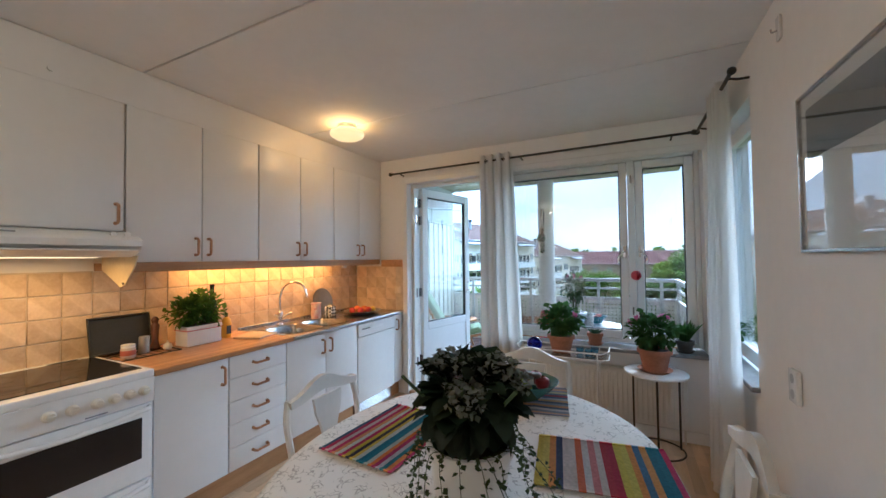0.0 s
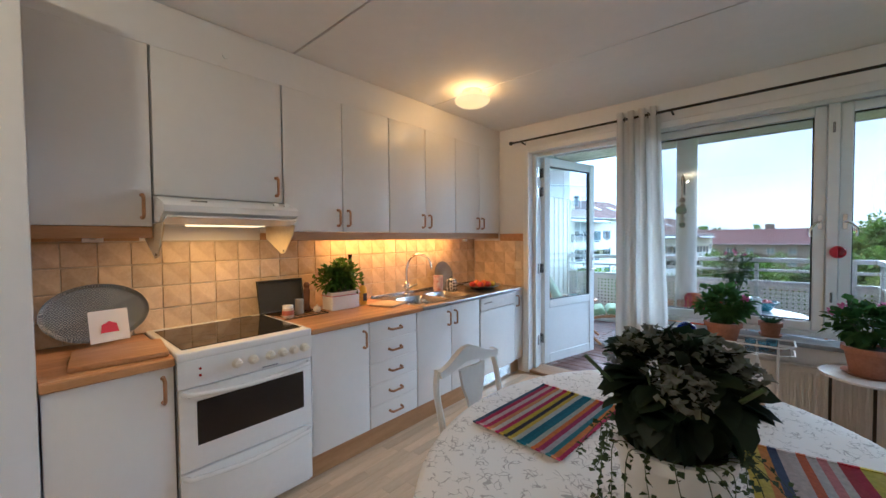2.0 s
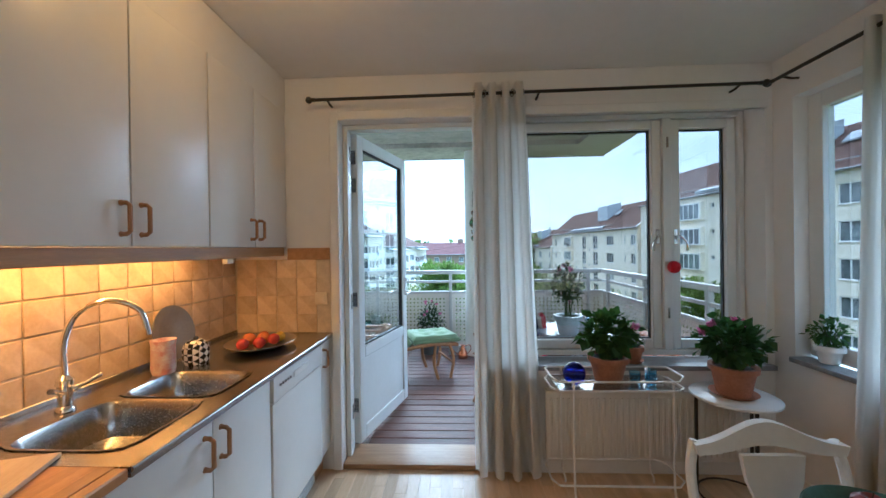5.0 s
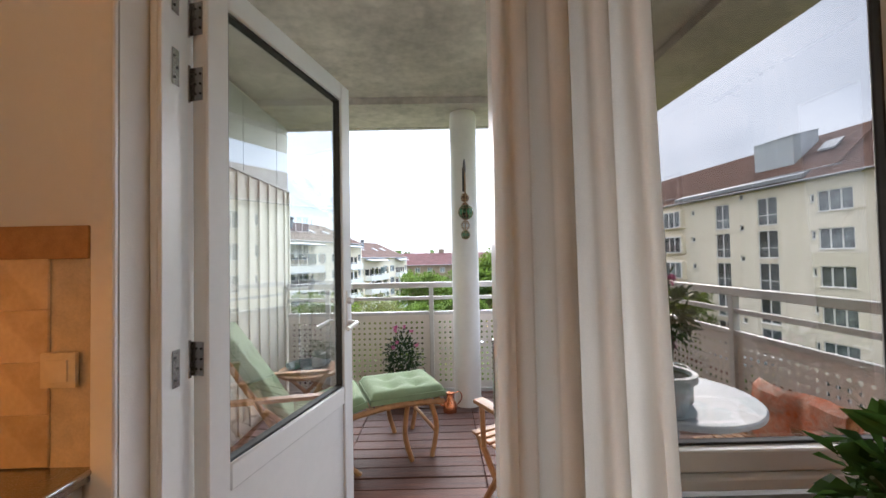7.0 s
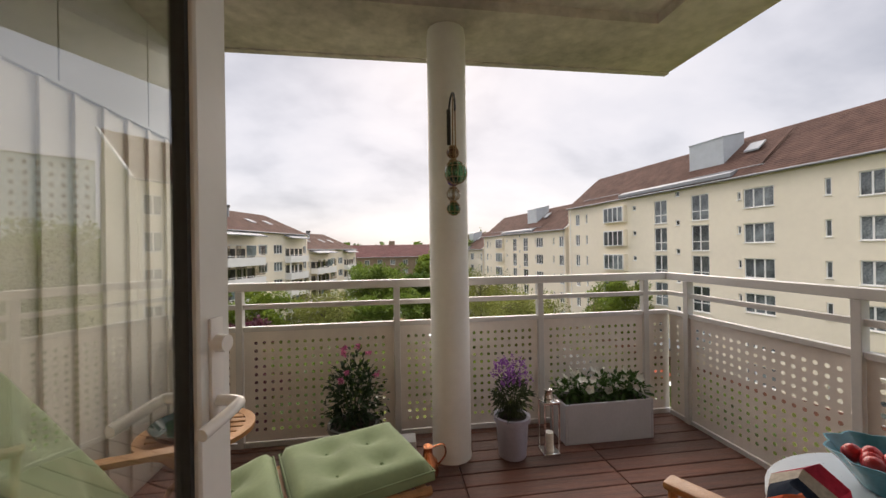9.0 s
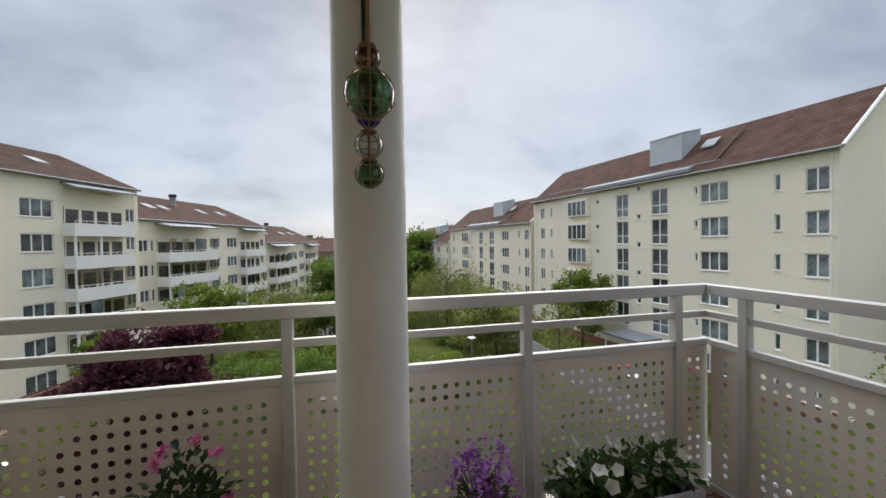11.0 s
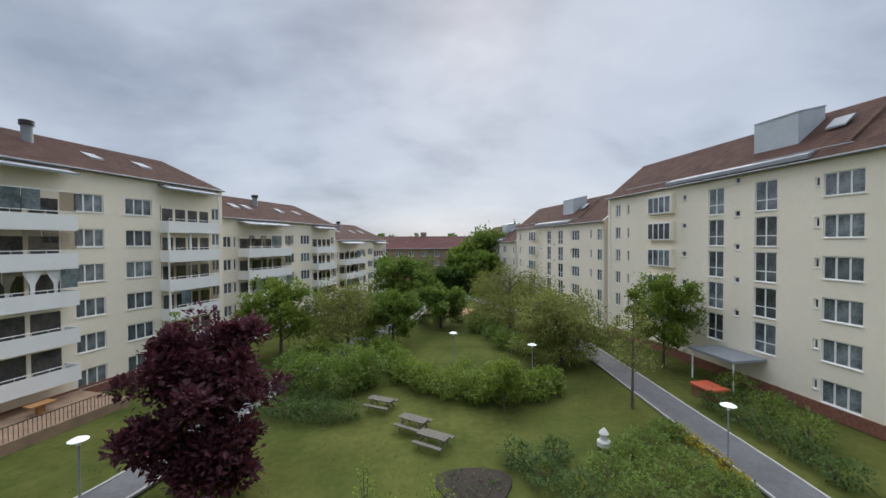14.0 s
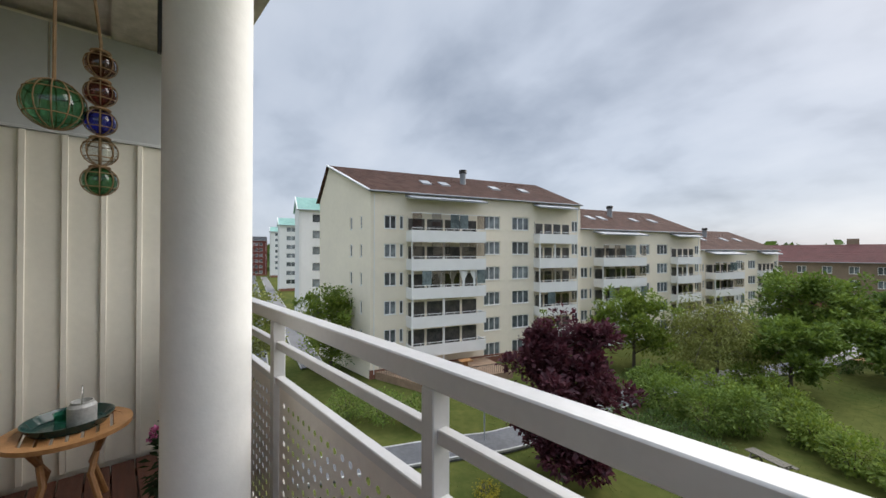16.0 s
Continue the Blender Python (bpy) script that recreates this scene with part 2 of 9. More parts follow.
def pane_glass(name, tint=(0.93, 0.97, 0.97), gloss=0.05):
    """Thin window glass: clear, with mirror reflections that grow at grazing angles."""
    m = bpy.data.materials.new(name)
    m.use_nodes = True
    nt = m.node_tree
    nt.nodes.clear()
    N, L = nt.nodes.new, nt.links.new
    out, tr, gl, mx, fr = N("ShaderNodeOutputMaterial"), N("ShaderNodeBsdfTransparent"), N("ShaderNodeBsdfGlossy"), N("ShaderNodeMixShader"), N("ShaderNodeLayerWeight")
    tr.inputs[0].default_value = (*tint, 1)
    gl.inputs["Roughness"].default_value = 0.0
    fr.inputs["Blend"].default_value = 0.5
    pw = N("ShaderNodeMath"); pw.operation = "POWER"; pw.inputs[1].default_value = 4.0
    k = N("ShaderNodeMath"); k.operation = "MULTIPLY_ADD"; k.inputs[1].default_value = 0.9; k.inputs[2].default_value = gloss
    k.use_clamp = True
    L(fr.outputs["Facing"], pw.inputs[0]); L(pw.outputs[0], k.inputs[0]); L(k.outputs[0], mx.inputs[0])
    L(tr.outputs[0], mx.inputs[1]); L(gl.outputs[0], mx.inputs[2]); L(mx.outputs[0], out.inputs[0])
    return m


def thin_cloth(name, color, through=0.45):
    """Cloth or leaf that lets part of the light through."""
    m = bpy.data.materials.new(name)
    m.use_nodes = True
    nt = m.node_tree
    nt.nodes.clear()
    N, L = nt.nodes.new, nt.links.new
    out, df, tl, mx = N("ShaderNodeOutputMaterial"), N("ShaderNodeBsdfDiffuse"), N("ShaderNodeBsdfTranslucent"), N("ShaderNodeMixShader")
    tc, n = N("ShaderNodeTexCoord"), N("ShaderNodeTexNoise")
    n.inputs["Scale"].default_value = 350
    L(tc.outputs["Object"], n.inputs["Vector"])
    bp = N("ShaderNodeBump"); bp.inputs["Strength"].default_value = 0.15; bp.inputs["Distance"].default_value = 0.003
    L(n.outputs["Fac"], bp.inputs["Height"]); L(bp.outputs[0], df.inputs["Normal"])
    cm = N("ShaderNodeMix"); cm.data_type = "RGBA"; cm.inputs[6].default_value = (*color, 1); cm.inputs[7].default_value = (*[c * 0.9 for c in color], 1)
    L(n.outputs["Fac"], cm.inputs[0]); L(cm.outputs[2], df.inputs[0]); L(cm.outputs[2], tl.inputs[0])
    mx.inputs[0].default_value = through
    L(df.outputs[0], mx.inputs[1]); L(tl.outputs[0], mx.inputs[2]); L(mx.outputs[0], out.inputs[0])
    return m


def glow(name, color, strength, base=(0.9, 0.88, 0.82)):
    m = bpy.data.materials.new(name)
    m.use_nodes = True
    b = m.node_tree.nodes["Principled BSDF"]
    b.inputs["Base Color"].default_value = (*base, 1)
    b.inputs["Emission Color"].default_value = (*color, 1)
    b.inputs["Emission Strength"].default_value = strength
    b.inputs["Roughness"].default_value = 0.3
    return m


WALL = mat("wall_paint", (0.82, 0.80, 0.765), 0.75, var=0.03, scale=2.0, bump=0.05, bump_scale=180)
CEIL = mat("ceiling_paint", (0.81, 0.80, 0.775), 0.8, var=0.03, scale=1.5, bump=0.05, bump_scale=150)
CAB = mat("white_cabinet_lacquer", (0.78, 0.765, 0.745), 0.33, var=0.02, scale=2.5, bump=0.002, bump_scale=90)
TRIM = mat("white_gloss_trim", (0.80, 0.79, 0.76), 0.35, var=0.04, scale=5, bump=0.015, bump_scale=60)
ENAMEL = mat("white_enamel", (0.82, 0.81, 0.79), 0.22, var=0.03, scale=4)
BEECH = wood("oiled_beech", (0.50, 0.27, 0.11), (0.36, 0.175, 0.062), 0.38, grain=(10, 1.2, 10), scale=4, rand=0.06)
OAK_STRIP = wood("oak_strip", (0.50, 0.28, 0.12), (0.38, 0.20, 0.08), 0.45, grain=(10, 1.0, 10), scale=3, rand=0.05)
HANDLE_WOOD = wood("beech_handle", (0.42, 0.22, 0.10), (0.30, 0.15, 0.06), 0.4, grain=(8, 8, 2), scale=8, rand=0.08)
FLOORWOOD = wood("ash_parquet", (0.68, 0.51, 0.335), (0.55, 0.39, 0.235), 0.30, grain=(10, 1.1, 10), scale=2.2, rand=0.16)
DECKWOOD = wood("oiled_decking", (0.145, 0.052, 0.030), (0.062, 0.023, 0.014), 0.5, grain=(1.0, 14, 14), scale=2.5, rand=0.30, bump=0.25)
TEAK = wood("oiled_teak", (0.46, 0.24, 0.10), (0.31, 0.15, 0.055), 0.42, grain=(3, 3, 3), scale=6, rand=0.12)
TILE = mat("handmade_cream_tile", (0.70, 0.56, 0.38), 0.32, var=0.22, scale=9, bump=0.35, bump_scale=16, color2=(0.56, 0.41, 0.25), rand=0.15, stain=0.35)
GROUT = mat("grey_grout", (0.60, 0.51, 0.38), 0.85, var=0.15, scale=20)
STEEL = mat("brushed_steel", (0.42, 0.415, 0.41), 0.26, metal=1.0, var=0.08, scale=12, stretch=(1, 12, 1))
CHROME = mat("chrome", (0.80, 0.80, 0.80), 0.08, metal=1.0, var=0.03, scale=10)
BLACK = mat("black_metal", (0.02, 0.018, 0.016), 0.45, var=0.2, scale=10)
BLACKGLASS = mat("black_ceramic_glass", (0.018, 0.016, 0.016), 0.08, var=0.1, scale=5)
PANE = pane_glass("window_pane", (0.73, 0.70, 0.67), 0.085)
ALU = mat("powder_coated_rail", (0.55, 0.54, 0.525), 0.42, var=0.06, scale=5, bump=0.03, bump_scale=120, stain=0.08)
PERF = mat("perforated_sheet", (0.72, 0.665, 0.61), 0.5, var=0.07, scale=3, stain=0.12)
CONCRETE = mat("cast_concrete", (0.58, 0.53, 0.49), 0.85, var=0.34, scale=1.6, bump=0.25, bump_scale=30, stain=0.55)
COLUMN = mat("painted_column", (0.77, 0.755, 0.71), 0.55, var=0.05, scale=3, bump=0.08, bump_scale=70)
CLADDING = mat("cream_cladding", (0.78, 0.745, 0.64), 0.5, var=0.05, scale=3, bump=0.03, bump_scale=80)
CLADTOP = mat("grey_board", (0.50, 0.52, 0.52), 0.6, var=0.06, scale=3)
STONE = mat("grey_window_stone", (0.26, 0.26, 0.26), 0.35, var=0.25, scale=20)
CURTAIN = thin_cloth("white_linen", (0.92, 0.91, 0.88), 0.55)
RUBBER = mat("dark_gasket", (0.03, 0.03, 0.03), 0.7)

# ---- kitchen shell ----
XW, XE, YS, ZC = -0.03, 3.42, -5.2, 2.566      # counter wall, picture wall, back wall, ceiling
YI, YO = 0.0, 0.28                             # window wall, room side and balcony side


def wall(name, boxes, material=WALL, label="painted kitchen wall"):
    bm = B()
    for b in boxes:
        box(bm, *b)
    return solid(name, bm, material, label, "wall", "structure")


solid("floor_base", box(B(), XW - 0.2, XE + 0.2, YS - 0.2, YO, -0.30, -0.018), GROUT, "sub-floor under the wooden kitchen floor", "floor", "structure")
wall("wall_west", [(XW - 0.2, XW, YS, YO, 0, 2.9)], label="off-white painted wall behind the kitchen units")
wall("wall_south", [(XW - 0.2, XE + 0.2, YS - 0.2, YS, 0, 2.9)], label="off-white painted back wall of the kitchen")
W2 = (-1.03, -0.14, 0.75, 2.30)                # side window: y0, y1, z0, z1
wall("wall_east", [(XE, XE + 0.2, YS, W2[0], 0, 2.9), (XE, XE + 0.2, W2[1], YO, 0, 2.9), (XE, XE + 0.2, W2[0], W2[1], 0, W2[2]), (XE, XE + 0.2, W2[0], W2[1], W2[3], 2.9)],
     label="off-white painted wall with a framed picture")
DX0, DX1, DZ = 0.676, 1.60, 2.285              # balcony door opening
WX0, WX1, WZ0, WZ1 = 1.66, 3.37, 0.66, 2.335   # window opening
wall("wall_north", [(XW, DX0, YI, YO, 0, 2.9), (DX1, WX0, YI, 0.11, 0, DZ), (DX0, WX0, YI, YO, DZ, 2.9), (WX0, XE, YI, YO, WZ1, 2.9), (WX0, WX1, YI, YO, 0, WZ0), (WX1, XE, YI, YO, 0, WZ1)],
     label="off-white painted window wall")
solid("outer_wall", box(B(), XW - 0.2, XE + 0.25, YO, YO + 0.02, 2.42, 2.9), CLADDING, "cream facade above the balcony door", "wall", "structure")


def build_ceiling():
    bm = B()
    ys = [YS, -3.57, -2.323, -1.076, YI]
    for a, b in zip(ys, ys[1:]):
        box(bm, XW, XE, a + 0.004, b - 0.004, ZC, ZC + 0.1, 0.004)
    box(bm, XW - 0.2, XE + 0.2, YS - 0.2, YO, ZC + 0.1, ZC + 0.3)
    solid("ceiling", bm, CEIL, "white ceiling of concrete slabs with open joints", "ceiling", "structure")


build_ceiling()
for nm, b in (("baseboard", (XE - 0.014, XE, YS, YI, 0.0, 0.09)), ("baseboard", (DX1 + 0.06, XE - 0.014, YI - 0.014, YI, 0.0, 0.09))):
    solid(nm, box(B(), *b, 0.004), TRIM, "white painted baseboard", "baseboard", "structure")

# ---- balcony shell ----
BX0, BX1, BY1, ZS = -0.15, 3.50, 3.03, 2.745
solid("balcony_slab", box(B(), BX0 - 0.3, BX1 + 0.06, YO, BY1 + 0.05, -0.28, -0.06), CONCRETE, "concrete balcony slab under the decking", "floor", "structure")


def build_soffit():
    bm = B()
    # flat soffit with a raised field that leaves a wide border
    box(bm, BX0 - 0.3, 3.56, YO, BY1 + 0.03, ZS + 0.06, ZS + 0.30)
    box(bm, BX0 - 0.3, 3.56, 2.42, BY1 + 0.03, ZS, ZS + 0.06)
    box(bm, 3.0, 3.56, YO, 2.42, ZS, ZS + 0.06)
    box(bm, BX0 - 0.3, 3.56, BY1 - 0.02, BY1 + 0.03, ZS - 0.012, ZS)
    solid("balcony_ceiling", bm, CONCRETE, "bare grey concrete soffit of the balcony above", "ceiling", "structure")


build_soffit()
solid("column", lathe(B(), [(0.0, 0.0), (0.128, 0.0), (0.128, 0.02), (0.125, 0.03), (0.125, 2.70), (0.12, 2.745), (0, 2.745)], (1.665, 2.66, -0.005), 48), COLUMN, "round off-white painted concrete column on the decking", "column", "structure")

# ---- kitchen units along the counter wall ----
FX, UX = 0.60, 0.328            # fronts of base and wall units
ZB, ZT = 0.155, 0.866           # base fronts, bottom and top
UZ, UT = 1.462, 2.346           # wall unit fronts, bottom and top
TZ = 0.90                       # worktop


def bow_handle(parent, x, y, z, upright=True, length=0.105, out=0.032, material=None):
    bm = B()
    h = length / 2
    pts = [(0, -h, 0), (0.6, -h, 0), (1.0, -h * 0.82, 0), (1.0, h * 0.82, 0), (0.6, h, 0), (0, h, 0)]
    path = []
    for a, b, c in pts:
        path.append((x + a * out, y, z + b) if upright else (x + a * out, y + b, z - 0.004 * a))
    tube(bm, path, 0.0078, 8)
    for s in (path[0], path[-1]):
        cyl(bm, (x - 0.001, s[1], s[2]), (x + 0.004, s[1], s[2]), 0.0105, 0.009, 10)
    return part("handle", bm, material or HANDLE_WOOD, parent, "curved beech bow handle")


def door_front(parent, name, x, y0, y1, z0, z1, material=CAB):
    return part(name, box(B(), x - 0.018, x, y0 + 0.0035, y1 - 0.0035, z0 + 0.0025, z1 - 0.0008, 0.0022, 2), material, parent)


def base_unit(y0, y1, label, doors, name="base_cabinet", top=0.866):
    """doors: list of (y0, y1, handle side)."""
    t = thing(name, label, "kitchen cabinet", pose(0, 0, 0), "base units")
    part("body", box(B(), XW + 0.003, FX - 0.021, y0 + 0.001, y1 - 0.001, 0.15, top), CAB, t)
    for a, b, side in doors:
        d = door_front(t, "door", FX, a, b, ZB, ZT)
        hy = b - 0.042 if side > 0 else a + 0.042
        bow_handle(d, FX, hy, 0.765)
    return t


base_unit(-3.45, -3.046, "white base cabinet with one door beside the stove", [(-3.45, -3.046, 1)])
base_unit(-2.40, -1.992, "white base cabinet with one door and a beech handle", [(-2.40, -1.992, 1)])
base_unit(-1.556, -0.768, "white sink cabinet with two doors and beech handles", [(-1.556, -1.162, 1), (-1.162, -0.768, -1)], top=0.735)
base_unit(-0.166, -0.004, "narrow white base cabinet at the window wall", [(-0.166, -0.004, -1)])


def drawer_unit():
    t = thing("drawer_cabinet", "white cabinet with five drawers and beech handles", "kitchen cabinet", pose(0, 0, 0), "base units")
    part("body", box(B(), XW + 0.003, FX - 0.021, -1.988, -1.559, 0.15, 0.866), CAB, t)
    n = 5
    h = (ZT - ZB) / n
    for i in range(n):
        d = door_front(t, "drawer", FX, -1.989, -1.558, ZB + i * h, ZB + (i + 1) * h)
        bow_handle(d, FX, -1.772, ZB + (i + 0.52) * h, False)


drawer_unit()
for y0, y1 in ((-3.45, -3.046), (-2.40, -0.768), (-0.166, -0.004)):
    solid("plinth", box(B(), 0.50, 0.545, y0, y1, 0.0, 0.148, 0.002), OAK_STRIP, "beech-veneered plinth under the base cabinets", "plinth", "structure")


def dishwasher():
    t = thing("dishwasher", "white built-under dishwasher with a steel vent plinth", "dishwasher")
    y0, y1 = -0.764, -0.170
    part("body", box(B(), 0.05, 0.575, y0, y1, 0.13, 0.866), ENAMEL, t)
    d = part("door", box(B(), 0.576, 0.606, y0 + 0.003, y1 - 0.003, 0.155, 0.742, 0.006, 2), ENAMEL, t)
    part("control_panel", box(B(), 0.576, 0.612, y0 + 0.003, y1 - 0.003, 0.748, 0.862, 0.006, 2), ENAMEL, t)
    part("grip", box(B(), 0.611, 0.617, -0.56, -0.38, 0.80, 0.83, 0.002), CAB, t)
    for i in range(5):
        part("button", cyl(B(), (0.611, y0 + 0.06 + i * 0.026, 0.815), (0.617, y0 + 0.06 + i * 0.026, 0.815), 0.007, None, 10), STEEL, t)
    bm = B()
    box(bm, 0.53, 0.56, y0 + 0.004, y1 - 0.004, 0.02, 0.125, 0.002)
    for k in range(5):
        box(bm, 0.56, 0.568, y0 + 0.03, y1 - 0.03, 0.035 + k * 0.017, 0.043 + k * 0.017, 0.001)
    part("vent_plinth", bm, STEEL, t, "brushed steel vent grille")


dishwasher()


def upper_unit(y0, y1, z0, doors, label):
    t = thing("wall_cabinet", label, "kitchen cabinet", pose(0, 0, 0), "wall units")
    part("body", box(B(), XW + 0.003, UX - 0.021, y0 + 0.001, y1 - 0.001, z0, UT), CAB, t)
    for a, b, side in doors:
        d = door_front(t, "door", UX, a, b, z0, UT)
        hy = b - 0.04 if side > 0 else a + 0.04
        bow_handle(d, UX, hy, z0 + 0.095)


upper_unit(-3.455, -3.054, 1.48, [(-3.455, -3.054, 1)], "tall white wall cabinet with one door")
upper_unit(-3.050, -2.416, 1.632, [(-3.050, -2.416, 1)], "white wall cabinet with a wide door above the hood")
upper_unit(-2.412, -1.576, UZ, [(-2.412, -1.994, 1), (-1.994, -1.576, -1)], "white wall cabinet with two doors and beech handles")
upper_unit(-1.572, -0.766, UZ, [(-1.572, -1.169, 1), (-1.169, -0.766, -1)], "white wall cabinet with two doors above the sink")
upper_unit(-0.762, -0.012, UZ, [(-0.762, -0.387, 1), (-0.387, -0.012, -1)], "white wall cabinet with two doors by the window wall")
solid("cabinet_cornice", box(B(), XW + 0.003, UX - 0.002, -3.455, -0.003, UT + 0.0004, ZC - 0.004), CAB, "white filler panel between wall cabinets and ceiling", "filler panel", "structure")
solid("cupboard_knob", cyl(B(), (UX - 0.004, -2.72, UT + 0.06), (UX + 0.018, -2.72, UT + 0.06), 0.012, 0.016, 14), ENAMEL, "small white round knob on the filler panel", "knob")
for a, b, z in ((-3.455, -3.054, 1.425), (-2.412, -0.012, 1.405)):
    solid("light_pelmet", box(B(), UX - 0.035, UX - 0.016, a, b, z, z + 0.055, 0.002), OAK_STRIP, "beech light pelmet under the wall cabinets", "pelmet", "structure")
    solid("back_batten", box(B(), XW + 0.003, XW + 0.026, a, b, 1.412, z + 0.052, 0.002), OAK_STRIP, "beech batten above the wall tiles", "batten", "structure")
solid("corner_batten", box(B(), UX + 0.002, 0.612, YI - 0.010, YI - 0.002, 1.378, 1.455, 0.002), OAK_STRIP, "beech board above the corner tiles", "batten", "structure")
solid("light_bar", box(B(), 0.06, 0.14, -1.95, -0.50, 1.440, 1.458, 0.003), glow("warm_tube", (1.0, 0.42, 0.08), 1.2), "slim warm light bar under the wall cabinets", "light bar")
solid("pelmet_switch", box(B(), UX - 0.04, UX - 0.012, -0.62, -0.57, 1.378, 1.404, 0.004), ENAMEL, "small white switch under the wall cabinets", "switch")


def tall_cabinet():
    t = thing("tall_cabinet", "tall white cupboard with beech handles beside the counter", "cupboard")
    part("body", box(B(), XW + 0.003, FX - 0.001, -4.68, -3.4545, 0.10, 2.40), CAB, t)
    for a, b, s in ((-4.07, -3.4545, -1), (-4.68, -4.07, 1)):
        d = door_front(t, "door", FX + 0.019, a, b, 0.10, 2.40)
        bow_handle(d, FX + 0.019, a + 0.04 if s < 0 else b - 0.04, 1.2)
    part("plinth", box(B(), 0.0, 0.55, -4.68, -3.47, 0.0, 0.098), OAK_STRIP, t)


tall_cabinet()


def worktop(y0, y1, label, z0=0.868):
    t = thing("worktop", label, "worktop")
    n = 16
    w = (FX + 0.018 - XW - 0.002) / n
    # lamellas glued side by side
    for i in range(n):
        part("stave", box(B(), XW + 0.002 + i * w, XW + 0.002 + (i + 1) * w - 0.0003, y0, y1, z0, TZ, 0.0006 if i < n - 1 else 0.005), STAVE, t)


STAVE = wood("beech_stave", (0.52, 0.275, 0.105), (0.40, 0.195, 0.068), 0.36, grain=(7, 1.2, 7), scale=4.5, rand=0.16, bump=0.03)
worktop(-2.404, -1.505, "oiled beech worktop of glued staves")
worktop(-3.452, -3.046, "short oiled beech worktop beside the stove", 0.862)


def sink():
    t = thing("sink_bench", "brushed steel sink bench with two bowls", "sink")
    x0, x1, y0, y1 = XW + 0.003, FX + 0.02, -1.503, -0.002
    bowls = ((0.16, 0.53, -1.43, -1.10), (0.16, 0.53, -1.06, -0.78))
    bm = B()
    (a0, a1, b0, b1), (_, _, c0, c1) = bowls
    for s in ((x0, a0, y0, y1), (a1, x1, y0, y1), (a0, a1, y0, b0), (a0, a1, b1, c0), (a0, a1, c1, y1)):
        box(bm, s[0], s[1], s[2], s[3], 0.872, TZ)
    bmesh.ops.remove_doubles(bm, verts=bm.verts[:], dist=0.0001)
    cyl(bm, (x1, y0, TZ - 0.006), (x1, y1, TZ - 0.006), 0.008, None, 10)
    box(bm, x0, x0 + 0.012, y0, y1, TZ, TZ + 0.02, 0.003)
    part("bench_top", bm, STEEL, t)
    for p0, p1, q0, q1 in bowls:
        bm = B()
        n = 24
        rings = []
        for d, inset in ((0.004, -0.012), (0.002, 0.0), (-0.01, 0.006), (-0.12, 0.016), (-0.145, 0.04), (-0.15, 0.09)):
            cx, cy, hx, hy = (p0 + p1) / 2, (q0 + q1) / 2, (p1 - p0) / 2 - inset, (q1 - q0) / 2 - inset
            r = []
            for i in range(n):
                a = 2 * math.pi * i / n
                c, s = math.cos(a), math.sin(a)
                e = 0.35
                r.append(bm.verts.new((cx + hx * math.copysign(abs(c) ** e, c), cy + hy * math.copysign(abs(s) ** e, s), TZ + d)))
            rings.append(r)
        for u, v in zip(rings, rings[1:]):
            for i in range(n):
                bm.faces.new((u[i], u[(i + 1) % n], v[(i + 1) % n], v[i]))
        bm.faces.new(rings[-1])
        bw = part("bowl", bm, STEEL, t, "deep rounded steel bowl")
        part("drain", cyl(B(), ((p0 + p1) / 2, (q0 + q1) / 2, TZ - 0.149), ((p0 + p1) / 2, (q0 + q1) / 2, TZ - 0.142), 0.04, 0.036, 20), CHROME, bw)
    return t


sink()


def faucet():
    t = thing("kitchen_tap", "chrome kitchen mixer tap with a high swan neck", "tap")
    bx, by = 0.10, -1.19
    part("base", lathe(B(), [(0, 0), (0.028, 0), (0.027, 0.012), (0.02, 0.02), (0.02, 0.085), (0.024, 0.09), (0.024, 0.11), (0.012, 0.125), (0, 0.125)], (bx, by, TZ + 0.001), 20), CHROME, t)
    path = smooth_line([(bx, by, TZ + 0.12), (bx, by, TZ + 0.24), (bx + 0.03, by + 0.02, TZ + 0.335), (bx + 0.11, by + 0.05, TZ + 0.372), (bx + 0.19, by + 0.085, TZ + 0.335), (bx + 0.215, by + 0.10, TZ + 0.24)], 6)
    part("spout", tube(B(), path, 0.0105, 12), CHROME, t)
    for s in (-1, 1):
        part("lever", tube(B(), [(bx + 0.01, by + s * 0.018, TZ + 0.07), (bx + 0.03, by + s * 0.05, TZ + 0.085), (bx + 0.045, by + s * 0.085, TZ + 0.10)], [0.012, 0.007, 0.009], 10), CHROME, t)


faucet()


